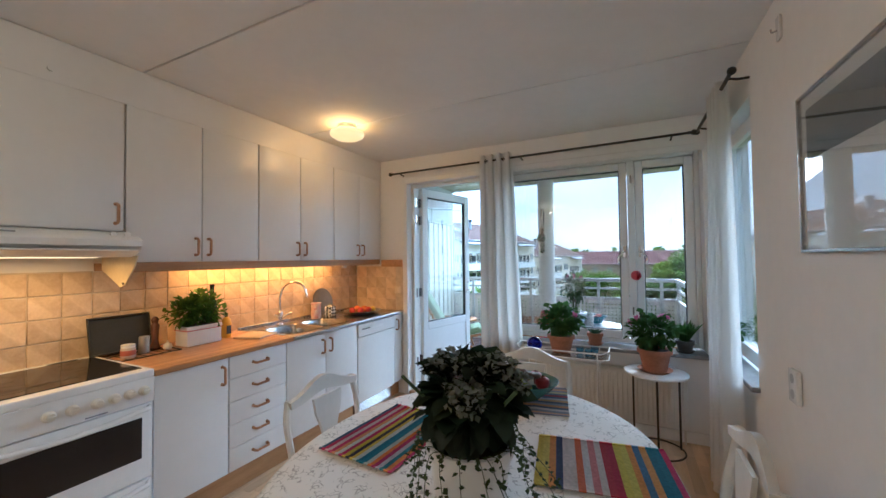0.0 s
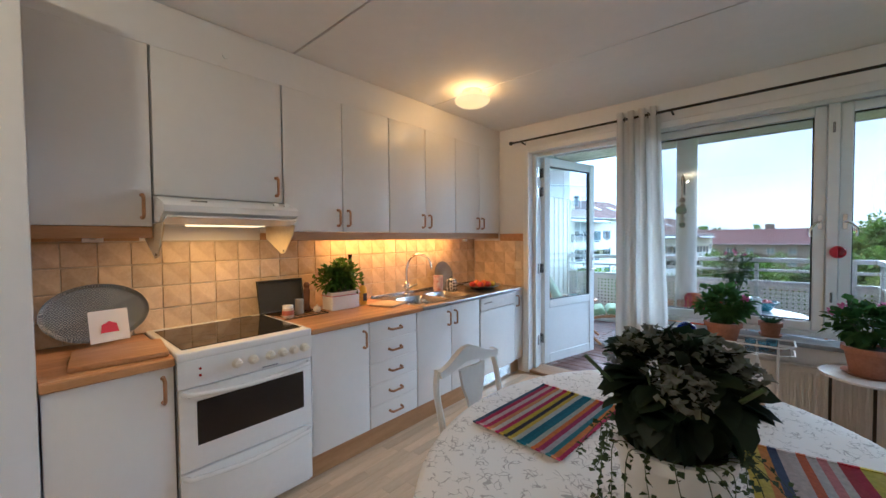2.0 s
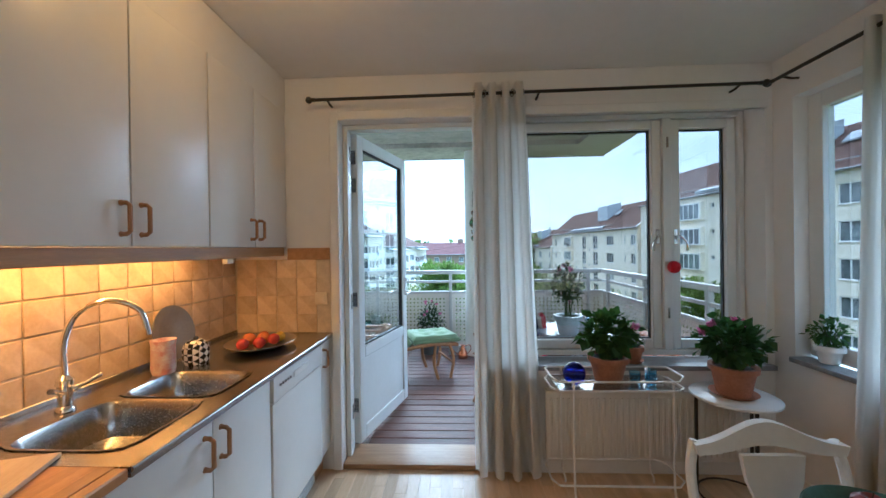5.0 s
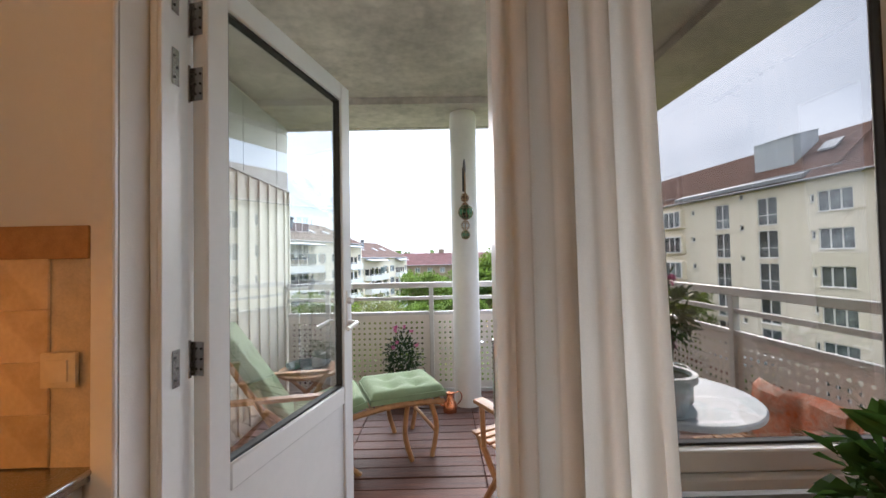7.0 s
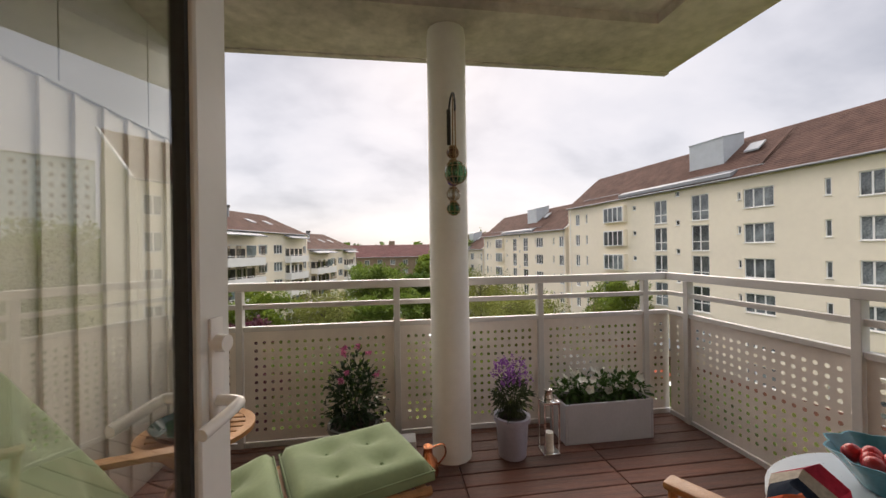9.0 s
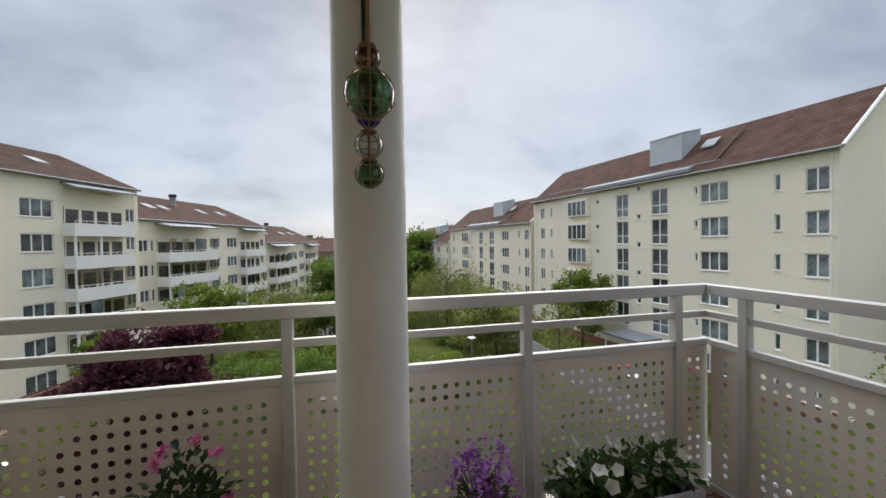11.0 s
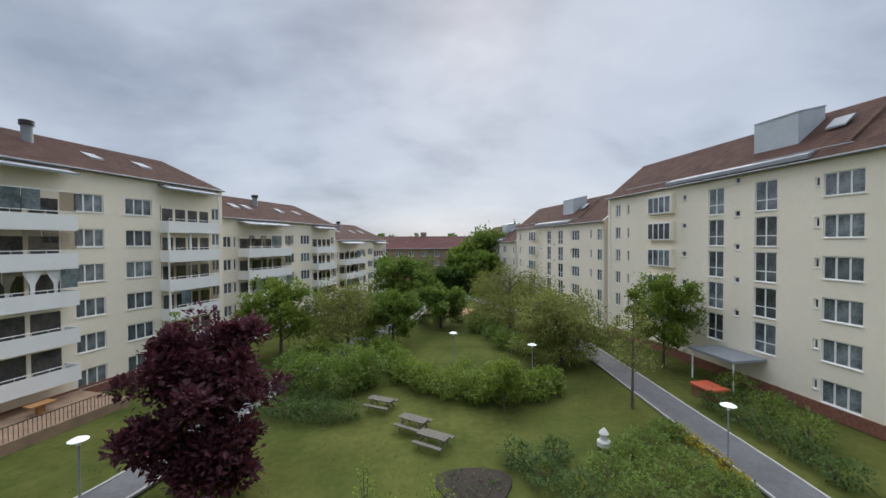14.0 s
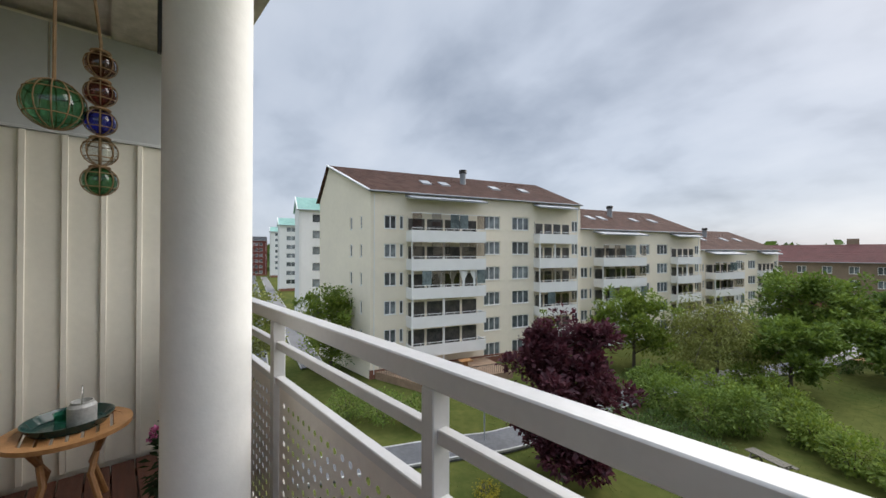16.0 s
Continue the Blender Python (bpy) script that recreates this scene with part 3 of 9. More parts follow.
def stove():
    t = thing("stove", "white freestanding electric stove with a ceramic hob", "stove")
    y0, y1, x1 = -3.042, -2.408, 0.615
    part("body", box(B(), 0.0, x1 - 0.035, y0 + 0.003, y1 - 0.003, 0.03, 0.86), ENAMEL, t)
    for fy in (y0 + 0.04, y1 - 0.04):
        for fx in (0.06, 0.52):
            part("foot", cyl(B(), (fx, fy, 0), (fx, fy, 0.035), 0.018, None, 12), BLACK, t)
    part("top_rim", box(B(), XW + 0.005, x1 + 0.012, y0, y1, 0.872, 0.914, 0.012, 3), ENAMEL, t)
    hob = part("hob", box(B(), 0.055, x1 - 0.045, y0 + 0.03, y1 - 0.03, 0.9142, 0.9185, 0.002), BLACKGLASS, t, "black ceramic hob plate")
    for cx, cy, r in ((0.20, -2.87, 0.09), (0.20, -2.57, 0.075), (0.43, -2.87, 0.075), (0.43, -2.57, 0.10)):
        part("zone_ring", lathe(B(), [(r - 0.002, 0.0), (r, 0.0004), (r + 0.002, 0)], (cx, cy, 0.9187), 36), mat("grey_print", (0.035, 0.034, 0.034), 0.2), hob)
    part("vent_slot", box(B(), 0.015, 0.035, -2.62, -2.50, 0.9142, 0.917), BLACK, t)
    bm = B()
    prism(bm, [(x1 - 0.04, 0.745), (x1 + 0.004, 0.750), (x1 + 0.012, 0.875), (x1 - 0.04, 0.875)], lambda u, v, w: (u, y0 + 0.001 + w, v), y1 - y0 - 0.002)
    panel = part("control_panel", bm, ENAMEL, t)
    for i, ky in enumerate((-2.80, -2.725, -2.64, -2.575, -2.515, -2.455)):
        k = part("knob", lathe(B(), [(0, 0), (0.024, 0), (0.024, 0.006), (0.019, 0.010), (0.017, 0.028), (0.014, 0.031), (0, 0.031)], (0, 0, 0), 20), mat("ivory_plastic", (0.74, 0.70, 0.60), 0.35), panel)
        k.matrix_world = pose(x1 + 0.008, ky, 0.815, 0, 86, 0)
        part("pointer", box(B(), -0.0035, 0.0035, -0.016, 0.016, 0.028, 0.036, 0.001), mat("ivory_plastic_grip", (0.70, 0.66, 0.56), 0.35), k)
    for i in range(2):
        part("indicator", cyl(B(), (x1 + 0.006, -2.955, 0.80 + i * 0.03), (x1 + 0.012, -2.955, 0.80 + i * 0.03), 0.006, None, 10), mat("red_lens", (0.30, 0.02, 0.02), 0.2), panel)
    part("maker_mark", box(B(), x1 + 0.0055, x1 + 0.0075, -2.68, -2.60, 0.757, 0.763), mat("grey_mark", (0.25, 0.25, 0.27), 0.4), panel)
    d = part("oven_door", box(B(), x1 - 0.034, x1 + 0.002, y0 + 0.004, y1 - 0.004, 0.372, 0.744, 0.006, 2), ENAMEL, t)
    part("oven_window", box(B(), x1 + 0.001, x1 + 0.005, y0 + 0.072, y1 - 0.050, 0.478, 0.682, 0.002), BLACKGLASS, d, "black oven glass")
    for z, dp, nm in ((0.714, d, "handle"), (0.335, None, "handle")):
        par = dp
        if par is None:
            par = part("storage_drawer", box(B(), x1 - 0.034, x1 + 0.002, y0 + 0.004, y1 - 0.004, 0.06, 0.364, 0.006, 2), ENAMEL, t)
        pts = [(x1, y0 + 0.02, z + 0.012), (x1 + 0.032, y0 + 0.035, z + 0.012)] + [(x1 + 0.036, y0 + 0.05 + k * 0.064, z + 0.012 - 0.022 * math.sin(math.pi * k / 8)) for k in range(9)] + [(x1 + 0.032, y1 - 0.035, z + 0.012), (x1, y1 - 0.02, z + 0.012)]
        part("handle", tube(B(), pts, 0.0115, 10), ENAMEL, par, "white curved bar handle")


stove()


def hood():
    t = thing("cooker_hood", "white cooker hood with fold-out side flaps and light", "cooker hood")
    y0, y1 = -3.050, -2.416
    prof = [(XW + 0.004, 1.628), (UX + 0.002, 1.628), (UX + 0.06, 1.618), (UX + 0.17, 1.588), (UX + 0.185, 1.575), (UX + 0.185, 1.545), (UX + 0.12, 1.522), (UX + 0.10, 1.500), (XW + 0.004, 1.500)]
    part("shell", prism(B(), prof, lambda u, v, w: (u, y0 + w, v), y1 - y0), ENAMEL, t)
    part("light_cover", box(B(), UX - 0.10, UX + 0.06, -2.90, -2.55, 1.486, 1.4995, 0.003), glow("hood_lens", (1.0, 0.62, 0.25), 0.45), t)
    part("visor", prism(B(), [(UX + 0.10, 1.497), (UX + 0.19, 1.528), (UX + 0.192, 1.520), (UX + 0.10, 1.489)], lambda u, v, w: (u, y0 + 0.01 + w, v), y1 - y0 - 0.02), ENAMEL, t)
    for fy in (y0 + 0.002, y1 - 0.008):
        f = part("side_flap", prism(B(), [(0.10, 1.496), (UX + 0.155, 1.496), (UX + 0.13, 1.44), (UX + 0.03, 1.335), (UX - 0.02, 1.325), (0.10, 1.42)], lambda u, v, w: (u, fy + w, v), 0.006), mat("translucent_flap", (0.74, 0.62, 0.40), 0.4, trans=0.3), t, "pale translucent plastic flap")
        part("flap_button", cyl(B(), (UX + 0.015, fy - 0.004, 1.345), (UX + 0.015, fy + 0.010, 1.345), 0.006, None, 10), BLACK, f)
    for ky in (-2.515, -2.455):
        k = part("knob", lathe(B(), [(0, 0), (0.015, 0), (0.014, 0.014), (0, 0.016)], (0, 0, 0), 16), ENAMEL, t)
        k.matrix_world = pose(UX + 0.115, ky, 1.604, 0, 72, 0)
    part("slider", box(B(), UX + 0.12, UX + 0.135, -2.93, -2.86, 1.598, 1.606, 0.002), STEEL, t)


hood()

# ---- floor of parquet strips ----
def parquet():
    f = thing("floor", "light ash parquet floor in long strips", "floor", pose(0, 0, 0), "", "structure")
    rnd = random.Random(4)
    w, meshes = 0.068, {}
    rest = B()
    count = 0
    x = XW
    while x < XE - 0.001:
        x1 = min(x + w, XE)
        y = YS - rnd.uniform(0, 0.4)
        while y < YI:
            ln = rnd.choice((0.32, 0.40, 0.48, 0.56))
            a, b = max(y, YS), min(y + ln, YI)
            y += ln
            if b - a < 0.02:
                continue
            near = 0.55 < x < 2.3 and a > -3.2
            if near and count < 300:
                key = (round(b - a, 3), round(x1 - x, 3))
                if key not in meshes:
                    o = part("strip", box(B(), 0.0003, key[1] - 0.0003, 0.0003, key[0] - 0.0003, -0.018, 0.0, 0.0006), FLOORWOOD, f)
                    meshes[key] = o.data
                else:
                    o = new("strip", meshes[key])
                    o.parent = f
                o.location = (x, a, 0)
                count += 1
            else:
                box(rest, x + 0.0003, x1 - 0.0003, a + 0.0003, b - 0.0003, -0.018, 0.0)
        x = x1
    r = part("far_strips", rest, FLOORWOOD_REST, f, smooth=0)
    r["kind"] = "stuff"


FLOORWOOD_REST = wood("ash_parquet_field", (0.68, 0.51, 0.335), (0.55, 0.39, 0.235), 0.30, grain=(10, 1.1, 10), scale=2.2, rand=0.16, island=True)


# ---- tiles above the worktop ----
def wall_tiles():
    t = thing("tile_splashback", "cream handmade wall tiles with grey joints", "wall tiles", pose(0, 0, 0), "", "structure")
    part("grout", box(B(), XW + 0.0005, XW + 0.004, -3.455, -0.0045, TZ, 1.412), GROUT, t)
    part("grout", box(B(), XW + 0.0045, 0.612, YI - 0.004, YI - 0.0005, TZ, 1.378), GROUT, t)
    rnd = random.Random(8)
    meshes = []
    tilt = [(rnd.uniform(-1, 1), rnd.uniform(-1, 1)) for _ in range(5)]
    for k in range(5):
        bm = B()
        box(bm, 0.0, 0.007, -0.0655, 0.0655, -0.0605, 0.0605, 0.003, 1)
        for v in bm.verts:
            v.co.x += 0.010 * tilt[k][0] * v.co.y + 0.010 * tilt[k][1] * v.co.z
        o = part("tile", bm, TILE, t)
        meshes.append(o.data)
        bpy.data.objects.remove(o)
    p, q = 0.134, 0.1265
    for j in range(4):
        for i in range(26):
            o = new("tile", rnd.choice(meshes))
            o.parent = t
            o.matrix_world = pose(XW + 0.003 + rnd.uniform(0, 0.0012), -0.074 - i * p, TZ + 0.065 + j * q, rnd.choice((0, 180)), 0, 0)
        for i in range(4):
            o = new("tile", rnd.choice(meshes))
            o.parent = t
            o.matrix_world = pose(XW + 0.085 + i * p, YI - 0.003, TZ + 0.062 + j * 0.1195, 0, 0, -90) @ pose(0, 0, 0, rnd.choice((0, 180)))
    # socket on the corner tiles
    s = thing("wall_socket", "cream double switch plate on the corner tiles", "socket")
    part("plate", box(B(), 0.515, 0.595, YI - 0.022, YI - 0.011, 1.085, 1.165, 0.004, 2), mat("aged_white_plastic", (0.72, 0.62, 0.45), 0.4), s)
    part("rocker", box(B(), 0.53, 0.58, YI - 0.027, YI - 0.0215, 1.10, 1.15, 0.003, 2), mat("aged_white_rocker", (0.74, 0.64, 0.48), 0.4), s)


s2 = thing("wall_socket", "white power socket on the batten under the cabinet", "socket")
part("plate", box(B(), XW + 0.027, XW + 0.045, -3.28, -3.20, 1.405, 1.47, 0.004, 2), ENAMEL, s2)
part("insert", cyl(B(), (XW + 0.044, -3.24, 1.438), (XW + 0.047, -3.24, 1.438), 0.02, None, 16), mat("socket_insert", (0.55, 0.53, 0.5), 0.4), s2)

# ---- window, balcony door, curtains ----
FRAMEW = mat("white_window_paint", (0.78, 0.79, 0.77), 0.38, var=0.03, scale=4, bump=0.02, bump_scale=50)


def bar(bm, x0, x1, z0, z1, y0, y1, bev=0.004):
    return box(bm, x0, x1, y0, y1, z0, z1, bev)


def frame_rect(bm, x0, x1, z0, z1, w, y0, y1, bev=0.005, bottom=None):
    wb = bottom if bottom is not None else w
    box(bm, x0, x0 + w, y0, y1, z0, z1, bev)
    box(bm, x1 - w, x1, y0, y1, z0, z1, bev)
    box(bm, x0 + w, x1 - w, y0, y1, z1 - w, z1, bev)
    if wb:
        box(bm, x0 + w, x1 - w, y0, y1, z0, z0 + wb, bev)


def no_shadow(o):
    o.visible_shadow = False
    return o


def big_window():
    w = thing("window_1", "white wooden window with a wide and a narrow sash", "window", pose(0, 0, 0), "", "structure")
    bm = B()
    frame_rect(bm, WX0 + 0.002, WX1 - 0.002, WZ0 + 0.04, WZ1 - 0.002, 0.035, 0.165, 0.278)
    box(bm, 2.838, 2.896, 0.165, 0.278, WZ0 + 0.075, WZ1 - 0.037, 0.004)
    part("window_frame", bm, FRAMEW, w)
    for x0, x1 in ((WX0 + 0.039, 2.836), (2.898, WX1 - 0.039)):
        bm = B()
        frame_rect(bm, x0, x1, WZ0 + 0.078, WZ1 - 0.040, 0.062, 0.188, 0.262)
        s = part("sash", bm, FRAMEW, w)
        bm = B()
        frame_rect(bm, x0 + 0.062, x1 - 0.062, WZ0 + 0.140, WZ1 - 0.102, 0.008, 0.222, 0.247, 0.0)
        part("gasket", bm, RUBBER, s)
        no_shadow(part("pane", box(B(), x0 + 0.06, x1 - 0.06, 0.238, 0.242, WZ0 + 0.138, WZ1 - 0.100), PANE, s, smooth=0))
    for hx, sg in ((2.808, -1), (2.927, 1)):
        h = part("window_handle", tube(B(), smooth_line([(hx, 0.188, 1.50), (hx, 0.152, 1.50), (hx + 0.02 * sg, 0.143, 1.495), (hx + 0.05 * sg, 0.138, 1.45), (hx + 0.05 * sg, 0.138, 1.40)], 4), 0.008, 8), CHROME, w, "chrome window catch")
        part("plate", box(B(), hx - 0.012, hx + 0.012, 0.181, 0.188, 1.45, 1.55, 0.002), CHROME, h)
    part("window_sill", box(B(), WX0 - 0.02, WX1 + 0.03, -0.045, 0.164, WZ0 + 0.001, WZ0 + 0.032, 0.005, 2), STONE, w, "grey stone window sill")
    part("outer_sill", box(B(), WX0, WX1, 0.279, 0.34, WZ0 + 0.02, WZ0 + 0.034, 0.003), STEEL, w, "sheet-metal outer sill")
    for z in (0.95, 2.1):
        part("hinge", cyl(B(), (2.867, 0.163, z), (2.867, 0.163, z + 0.07), 0.007, None, 10), STEEL, w)


big_window()


def side_window():
    w = thing("window_2", "white wooden side window behind a curtain", "window", pose(0, 0, 0), "", "structure")
    y0, y1, z0, z1 = W2
    bm = B()
    for a in ((y0 + 0.002, y0 + 0.09, z0 + 0.04, z1 - 0.002), (y1 - 0.09, y1 - 0.002, z0 + 0.04, z1 - 0.002), (y0 + 0.09, y1 - 0.09, z1 - 0.09, z1 - 0.002), (y0 + 0.09, y1 - 0.09, z0 + 0.04, z0 + 0.13)):
        box(bm, XE + 0.08, XE + 0.15, *a, 0.004)
    part("window_frame", bm, FRAMEW, w)
    no_shadow(part("pane", box(B(), XE + 0.11, XE + 0.114, y0 + 0.085, y1 - 0.085, z0 + 0.125, z1 - 0.085), PANE, w, smooth=0))
    part("window_sill", box(B(), XE - 0.04, XE + 0.079, y0 - 0.02, y1 + 0.0, z0 + 0.001, z0 + 0.03, 0.004), STONE, w, "grey stone window sill")


side_window()


def trim_boards():
    bm = B()
    box(bm, DX0 - 0.056, DX0 + 0.0, -0.016, -0.001, 0.0, DZ + 0.056, 0.004)
    box(bm, DX0, WX1 + 0.012, -0.016, -0.001, DZ + 0.0, DZ + 0.056, 0.004)
    box(bm, DX1 + 0.004, WX0 - 0.002, -0.016, -0.001, 0.0, DZ, 0.004)
    solid("trim", bm, TRIM, "white painted casing round door and window", "trim", "structure")


trim_boards()


def balcony_door():
    f = thing("door_frame", "white wooden balcony door frame with oak threshold", "door frame", pose(0, 0, 0), "", "structure")
    bm = B()
    box(bm, DX0 + 0.002, DX0 + 0.024, 0.085, 0.205, 0.035, DZ - 0.002, 0.004)
    box(bm, DX0 + 0.024, DX1 - 0.04, 0.085, 0.205, DZ - 0.024, DZ - 0.002, 0.004)
    box(bm, DX1 - 0.04, DX1 - 0.002, 0.02, 0.108, 0.035, DZ - 0.002, 0.004)
    box(bm, DX1 + 0.042, WX0 + 0.001, 0.114, 0.25, 0.035, DZ - 0.002, 0.004)
    box(bm, DX0 + 0.024, DX0 + 0.034, 0.085, 0.15, 0.035, DZ - 0.024, 0.002)
    box(bm, DX0 + 0.034, DX1 - 0.04, 0.085, 0.15, DZ - 0.034, DZ - 0.024, 0.002)
    part("jamb", bm, FRAMEW, f)
    part("threshold", box(B(), DX0 + 0.002, DX1 - 0.002, 0.0, 0.26, 0.0, 0.034, 0.006, 2), wood("threshold_oak", (0.40, 0.25, 0.13), (0.28, 0.16, 0.08), 0.4, grain=(1, 10, 10)), f, "worn oak threshold")
    for z in (0.265, 1.025, 1.845, 2.045):
        part("hinge_leaf", box(B(), DX0 + 0.0345, DX0 + 0.0365, 0.122, 0.148, z + 0.005, z + 0.105), STEEL, f, "zinc-plated hinge plate")
        for k in range(3):
            part("screw", cyl(B(), (DX0 + 0.036, 0.130 + 0.010 * (k % 2), z + 0.025 + k * 0.03), (DX0 + 0.038, 0.130 + 0.010 * (k % 2), z + 0.025 + k * 0.03), 0.0035, None, 8), BLACK, f)
    part("strike_strip", box(B(), DX1 - 0.0435, DX1 - 0.0405, 0.085, 0.105, 0.95, 1.15), STEEL, f)
    # leaf, hinged at the left jamb and swung out over the balcony
    W, H = 0.885, 2.222
    d = thing("balcony_door", "white balcony door with tall glass, standing open", "door", pose(0.711, 0.236, 0.045, 0, 0, 75.6))
    bm = B()
    box(bm, 0.0, 0.085, -0.028, 0.028, 0, H, 0.005)
    box(bm, W - 0.085, W, -0.028, 0.028, 0, H, 0.005)
    box(bm, 0.085, W - 0.085, -0.028, 0.028, H - 0.09, H, 0.005)
    box(bm, 0.085, W - 0.085, -0.028, 0.028, 0.60, 0.685, 0.005)
    box(bm, 0.085, W - 0.085, -0.028, 0.028, 0.0, 0.10, 0.005)
    part("leaf_frame", bm, FRAMEW, d)
    part("lower_panel", box(B(), 0.08, W - 0.08, -0.016, 0.016, 0.09, 0.61), FRAMEW, d)
    bm = B()
    frame_rect(bm, 0.085, W - 0.085, 0.685, H - 0.09, 0.009, -0.016, 0.016, 0.0)
    part("gasket", bm, RUBBER, d)
    no_shadow(part("pane", box(B(), 0.09, W - 0.09, -0.002, 0.002, 0.69, H - 0.095), DOORPANE, d, smooth=0))
    for z in (0.22, 0.98, 1.80, 2.0):
        h = part("hinge", cyl(B(), (-0.010, 0.032, z), (-0.010, 0.032, z + 0.11), 0.008, None, 12), STEEL, d, "zinc-plated hinge")
        for zz in (0.036, 0.073):
            ring = lathe(B(), [(0.0078, 0.0), (0.0092, 0.001), (0.0092, 0.003), (0.0078, 0.004)], (-0.010, 0.032, z + zz), 12)
            part("knuckle_ring", ring, STEEL, h)
        part("hinge_plate", box(B(), -0.0025, -0.0005, -0.014, 0.030, z + 0.005, z + 0.105, 0.0), STEEL, h)
        for k in range(3):
            for sy in (-0.006, 0.012):
                part("screw", cyl(B(), (-0.0042, sy, z + 0.025 + k * 0.03), (-0.0022, sy, z + 0.025 + k * 0.03), 0.0035, None, 8), BLACK, h)
    for s in (-1, 1):
        p = part("door_handle", tube(B(), smooth_line([(W - 0.045, s * 0.028, 1.0), (W - 0.045, s * 0.07, 1.0), (W - 0.06, s * 0.082, 0.997), (W - 0.15, s * 0.084, 0.985)], 5), [0.011] * 16, 10), ENAMEL, d, "white lever handle")
        part("back_plate", box(B(), W - 0.062, W - 0.028, s * 0.031 - 0.004, s * 0.031 + 0.004, 0.965, 1.16, 0.004, 2), ENAMEL, p)
        part("turn_knob", cyl(B(), (W - 0.045, s * 0.03, 1.11), (W - 0.045, s * 0.055, 1.11), 0.018, 0.016, 16), ENAMEL, p)
    part("lock_strip", box(B(), W, W + 0.003, -0.012, 0.012, 0.7, 1.5), STEEL, d)


DOORPANE = pane_glass("door_pane", (0.95, 0.97, 0.96), 0.22)
balcony_door()


def curtain(name, along, top, bottom, a0, a1, b0, b1, off, label, folds=4):
    """A hanging cloth with soft folds; along 'x' (off is y) or 'y' (off is x)."""
    bm = B()
    nz, nu = 26, folds * 14
    rnd = random.Random(len(label))
    ph = [rnd.uniform(-0.5, 0.5) for _ in range(6)]
    grid = []
    for j in range(nz + 1):
        f = j / nz
        z = top + (bottom - top) * f
        lo, hi = a0 + (b0 - a0) * f, a1 + (b1 - a1) * f
        row = []
        for i in range(nu + 1):
            u = i / nu
            amp = 0.030 + 0.022 * f
            w = amp * math.cos(2 * math.pi * folds * u + 0.4 * math.sin(3 * f + ph[0])) + 0.012 * f * math.sin(2 * math.pi * (folds * 2.3) * u + ph[1])
            s = lo + (hi - lo) * u + 0.010 * math.sin(4 * math.pi * folds * u) + 0.008 * f * math.sin(5 * u + 2 * f + ph[2])
            row.append(bm.verts.new((s, off + w, z + 0.006 * math.sin(9 * u) * f) if along == "x" else (off + w, s, z)))
        grid.append(row)
    for r, q in zip(grid, grid[1:]):
        for i in range(nu):
            bm.faces.new((r[i], r[i + 1], q[i + 1], q[i]))
    bmesh.ops.solidify(bm, geom=bm.faces[:], thickness=0.0016)
    return part("cloth", bm, CURTAIN, thing(name, label, "curtain"), smooth=80).parent


c1 = curtain("curtain", "x", 2.452, 0.035, 1.548, 1.878, 1.538, 1.965, -0.098, "white linen eyelet curtain gathered between door and window")
c2 = curtain("curtain", "y", 2.452, 0.035, -0.92, -0.62, -1.0, -0.52, 3.325, "white linen eyelet curtain at the side window")


def rod(name, p0, p1, brackets, wall_dir, label):
    t = thing(name, label, "curtain rod")
    p0, p1 = Vector(p0), Vector(p1)
    part("pole", cyl(B(), p0, p1, 0.010, None, 12), BLACK, t)
    d = (p1 - p0).normalized()
    for e, s in ((p0, -1), (p1, 1)):
        bm = B()
        ball(bm, e + d * s * 0.035, 0.021, 14, 10)
        cyl(bm, e, e + d * s * 0.022, 0.013, 0.010, 12)
        part("finial", bm, BLACK, t)
    for b in brackets:
        q = p0 + d * b
        part("bracket", tube(B(), [q, q + Vector(wall_dir) * 0.05 - Vector((0, 0, 0.012)), q + Vector(wall_dir) * 0.094 - Vector((0, 0, 0.012))], 0.007, 8), BLACK, t)


rod("curtain_rod", (0.56, -0.098, 2.385), (3.27, -0.098, 2.405), (0.08, 1.4, 2.6), (0, 1, 0), "black iron curtain rod with ball finials above door and window")
rod("curtain_rod", (3.325, -0.12, 2.405), (3.325, -1.10, 2.405), (0.06, 0.92), (1, 0, 0), "black iron curtain rod above the side window")
for c, xs in ((c1, [1.565 + 0.058 * i for i in range(6)]),):
    for x in xs:
        o = part("eyelet", lathe(B(), [(0.018, -0.003), (0.024, -0.003), (0.024, 0.003), (0.018, 0.003), (0.018, -0.003)], (0, 0, 0), 18), STEEL, c)
        o.matrix_world = pose(x, -0.098, 2.392, 0, 90, 25)


def radiator():
    t = thing("radiator", "cream ribbed panel radiator under the window", "radiator")
    x0, x1 = 1.98, 3.22
    part("panel", box(B(), x0, x1, -0.085, -0.055, 0.12, 0.54, 0.006, 2), RAD, t)
    n = 34
    for i in range(n):
        x = x0 + 0.03 + (x1 - x0 - 0.06) * i / (n - 1)
        part("rib", box(B(), x - 0.010, x + 0.010, -0.093, -0.0845, 0.15, 0.51, 0.004), RAD, t)
    part("top_grille", box(B(), x0, x1, -0.085, -0.02, 0.541, 0.55, 0.002), RAD, t)
    for x in (x0 + 0.15, x1 - 0.15):
        part("bracket", box(B(), x - 0.015, x + 0.015, -0.055, -0.001, 0.2, 0.5), RAD, t)
    part("pipe", cyl(B(), (x1 - 0.02, -0.05, 0.0), (x1 - 0.02, -0.05, 0.125), 0.008, None, 10), RAD, t)


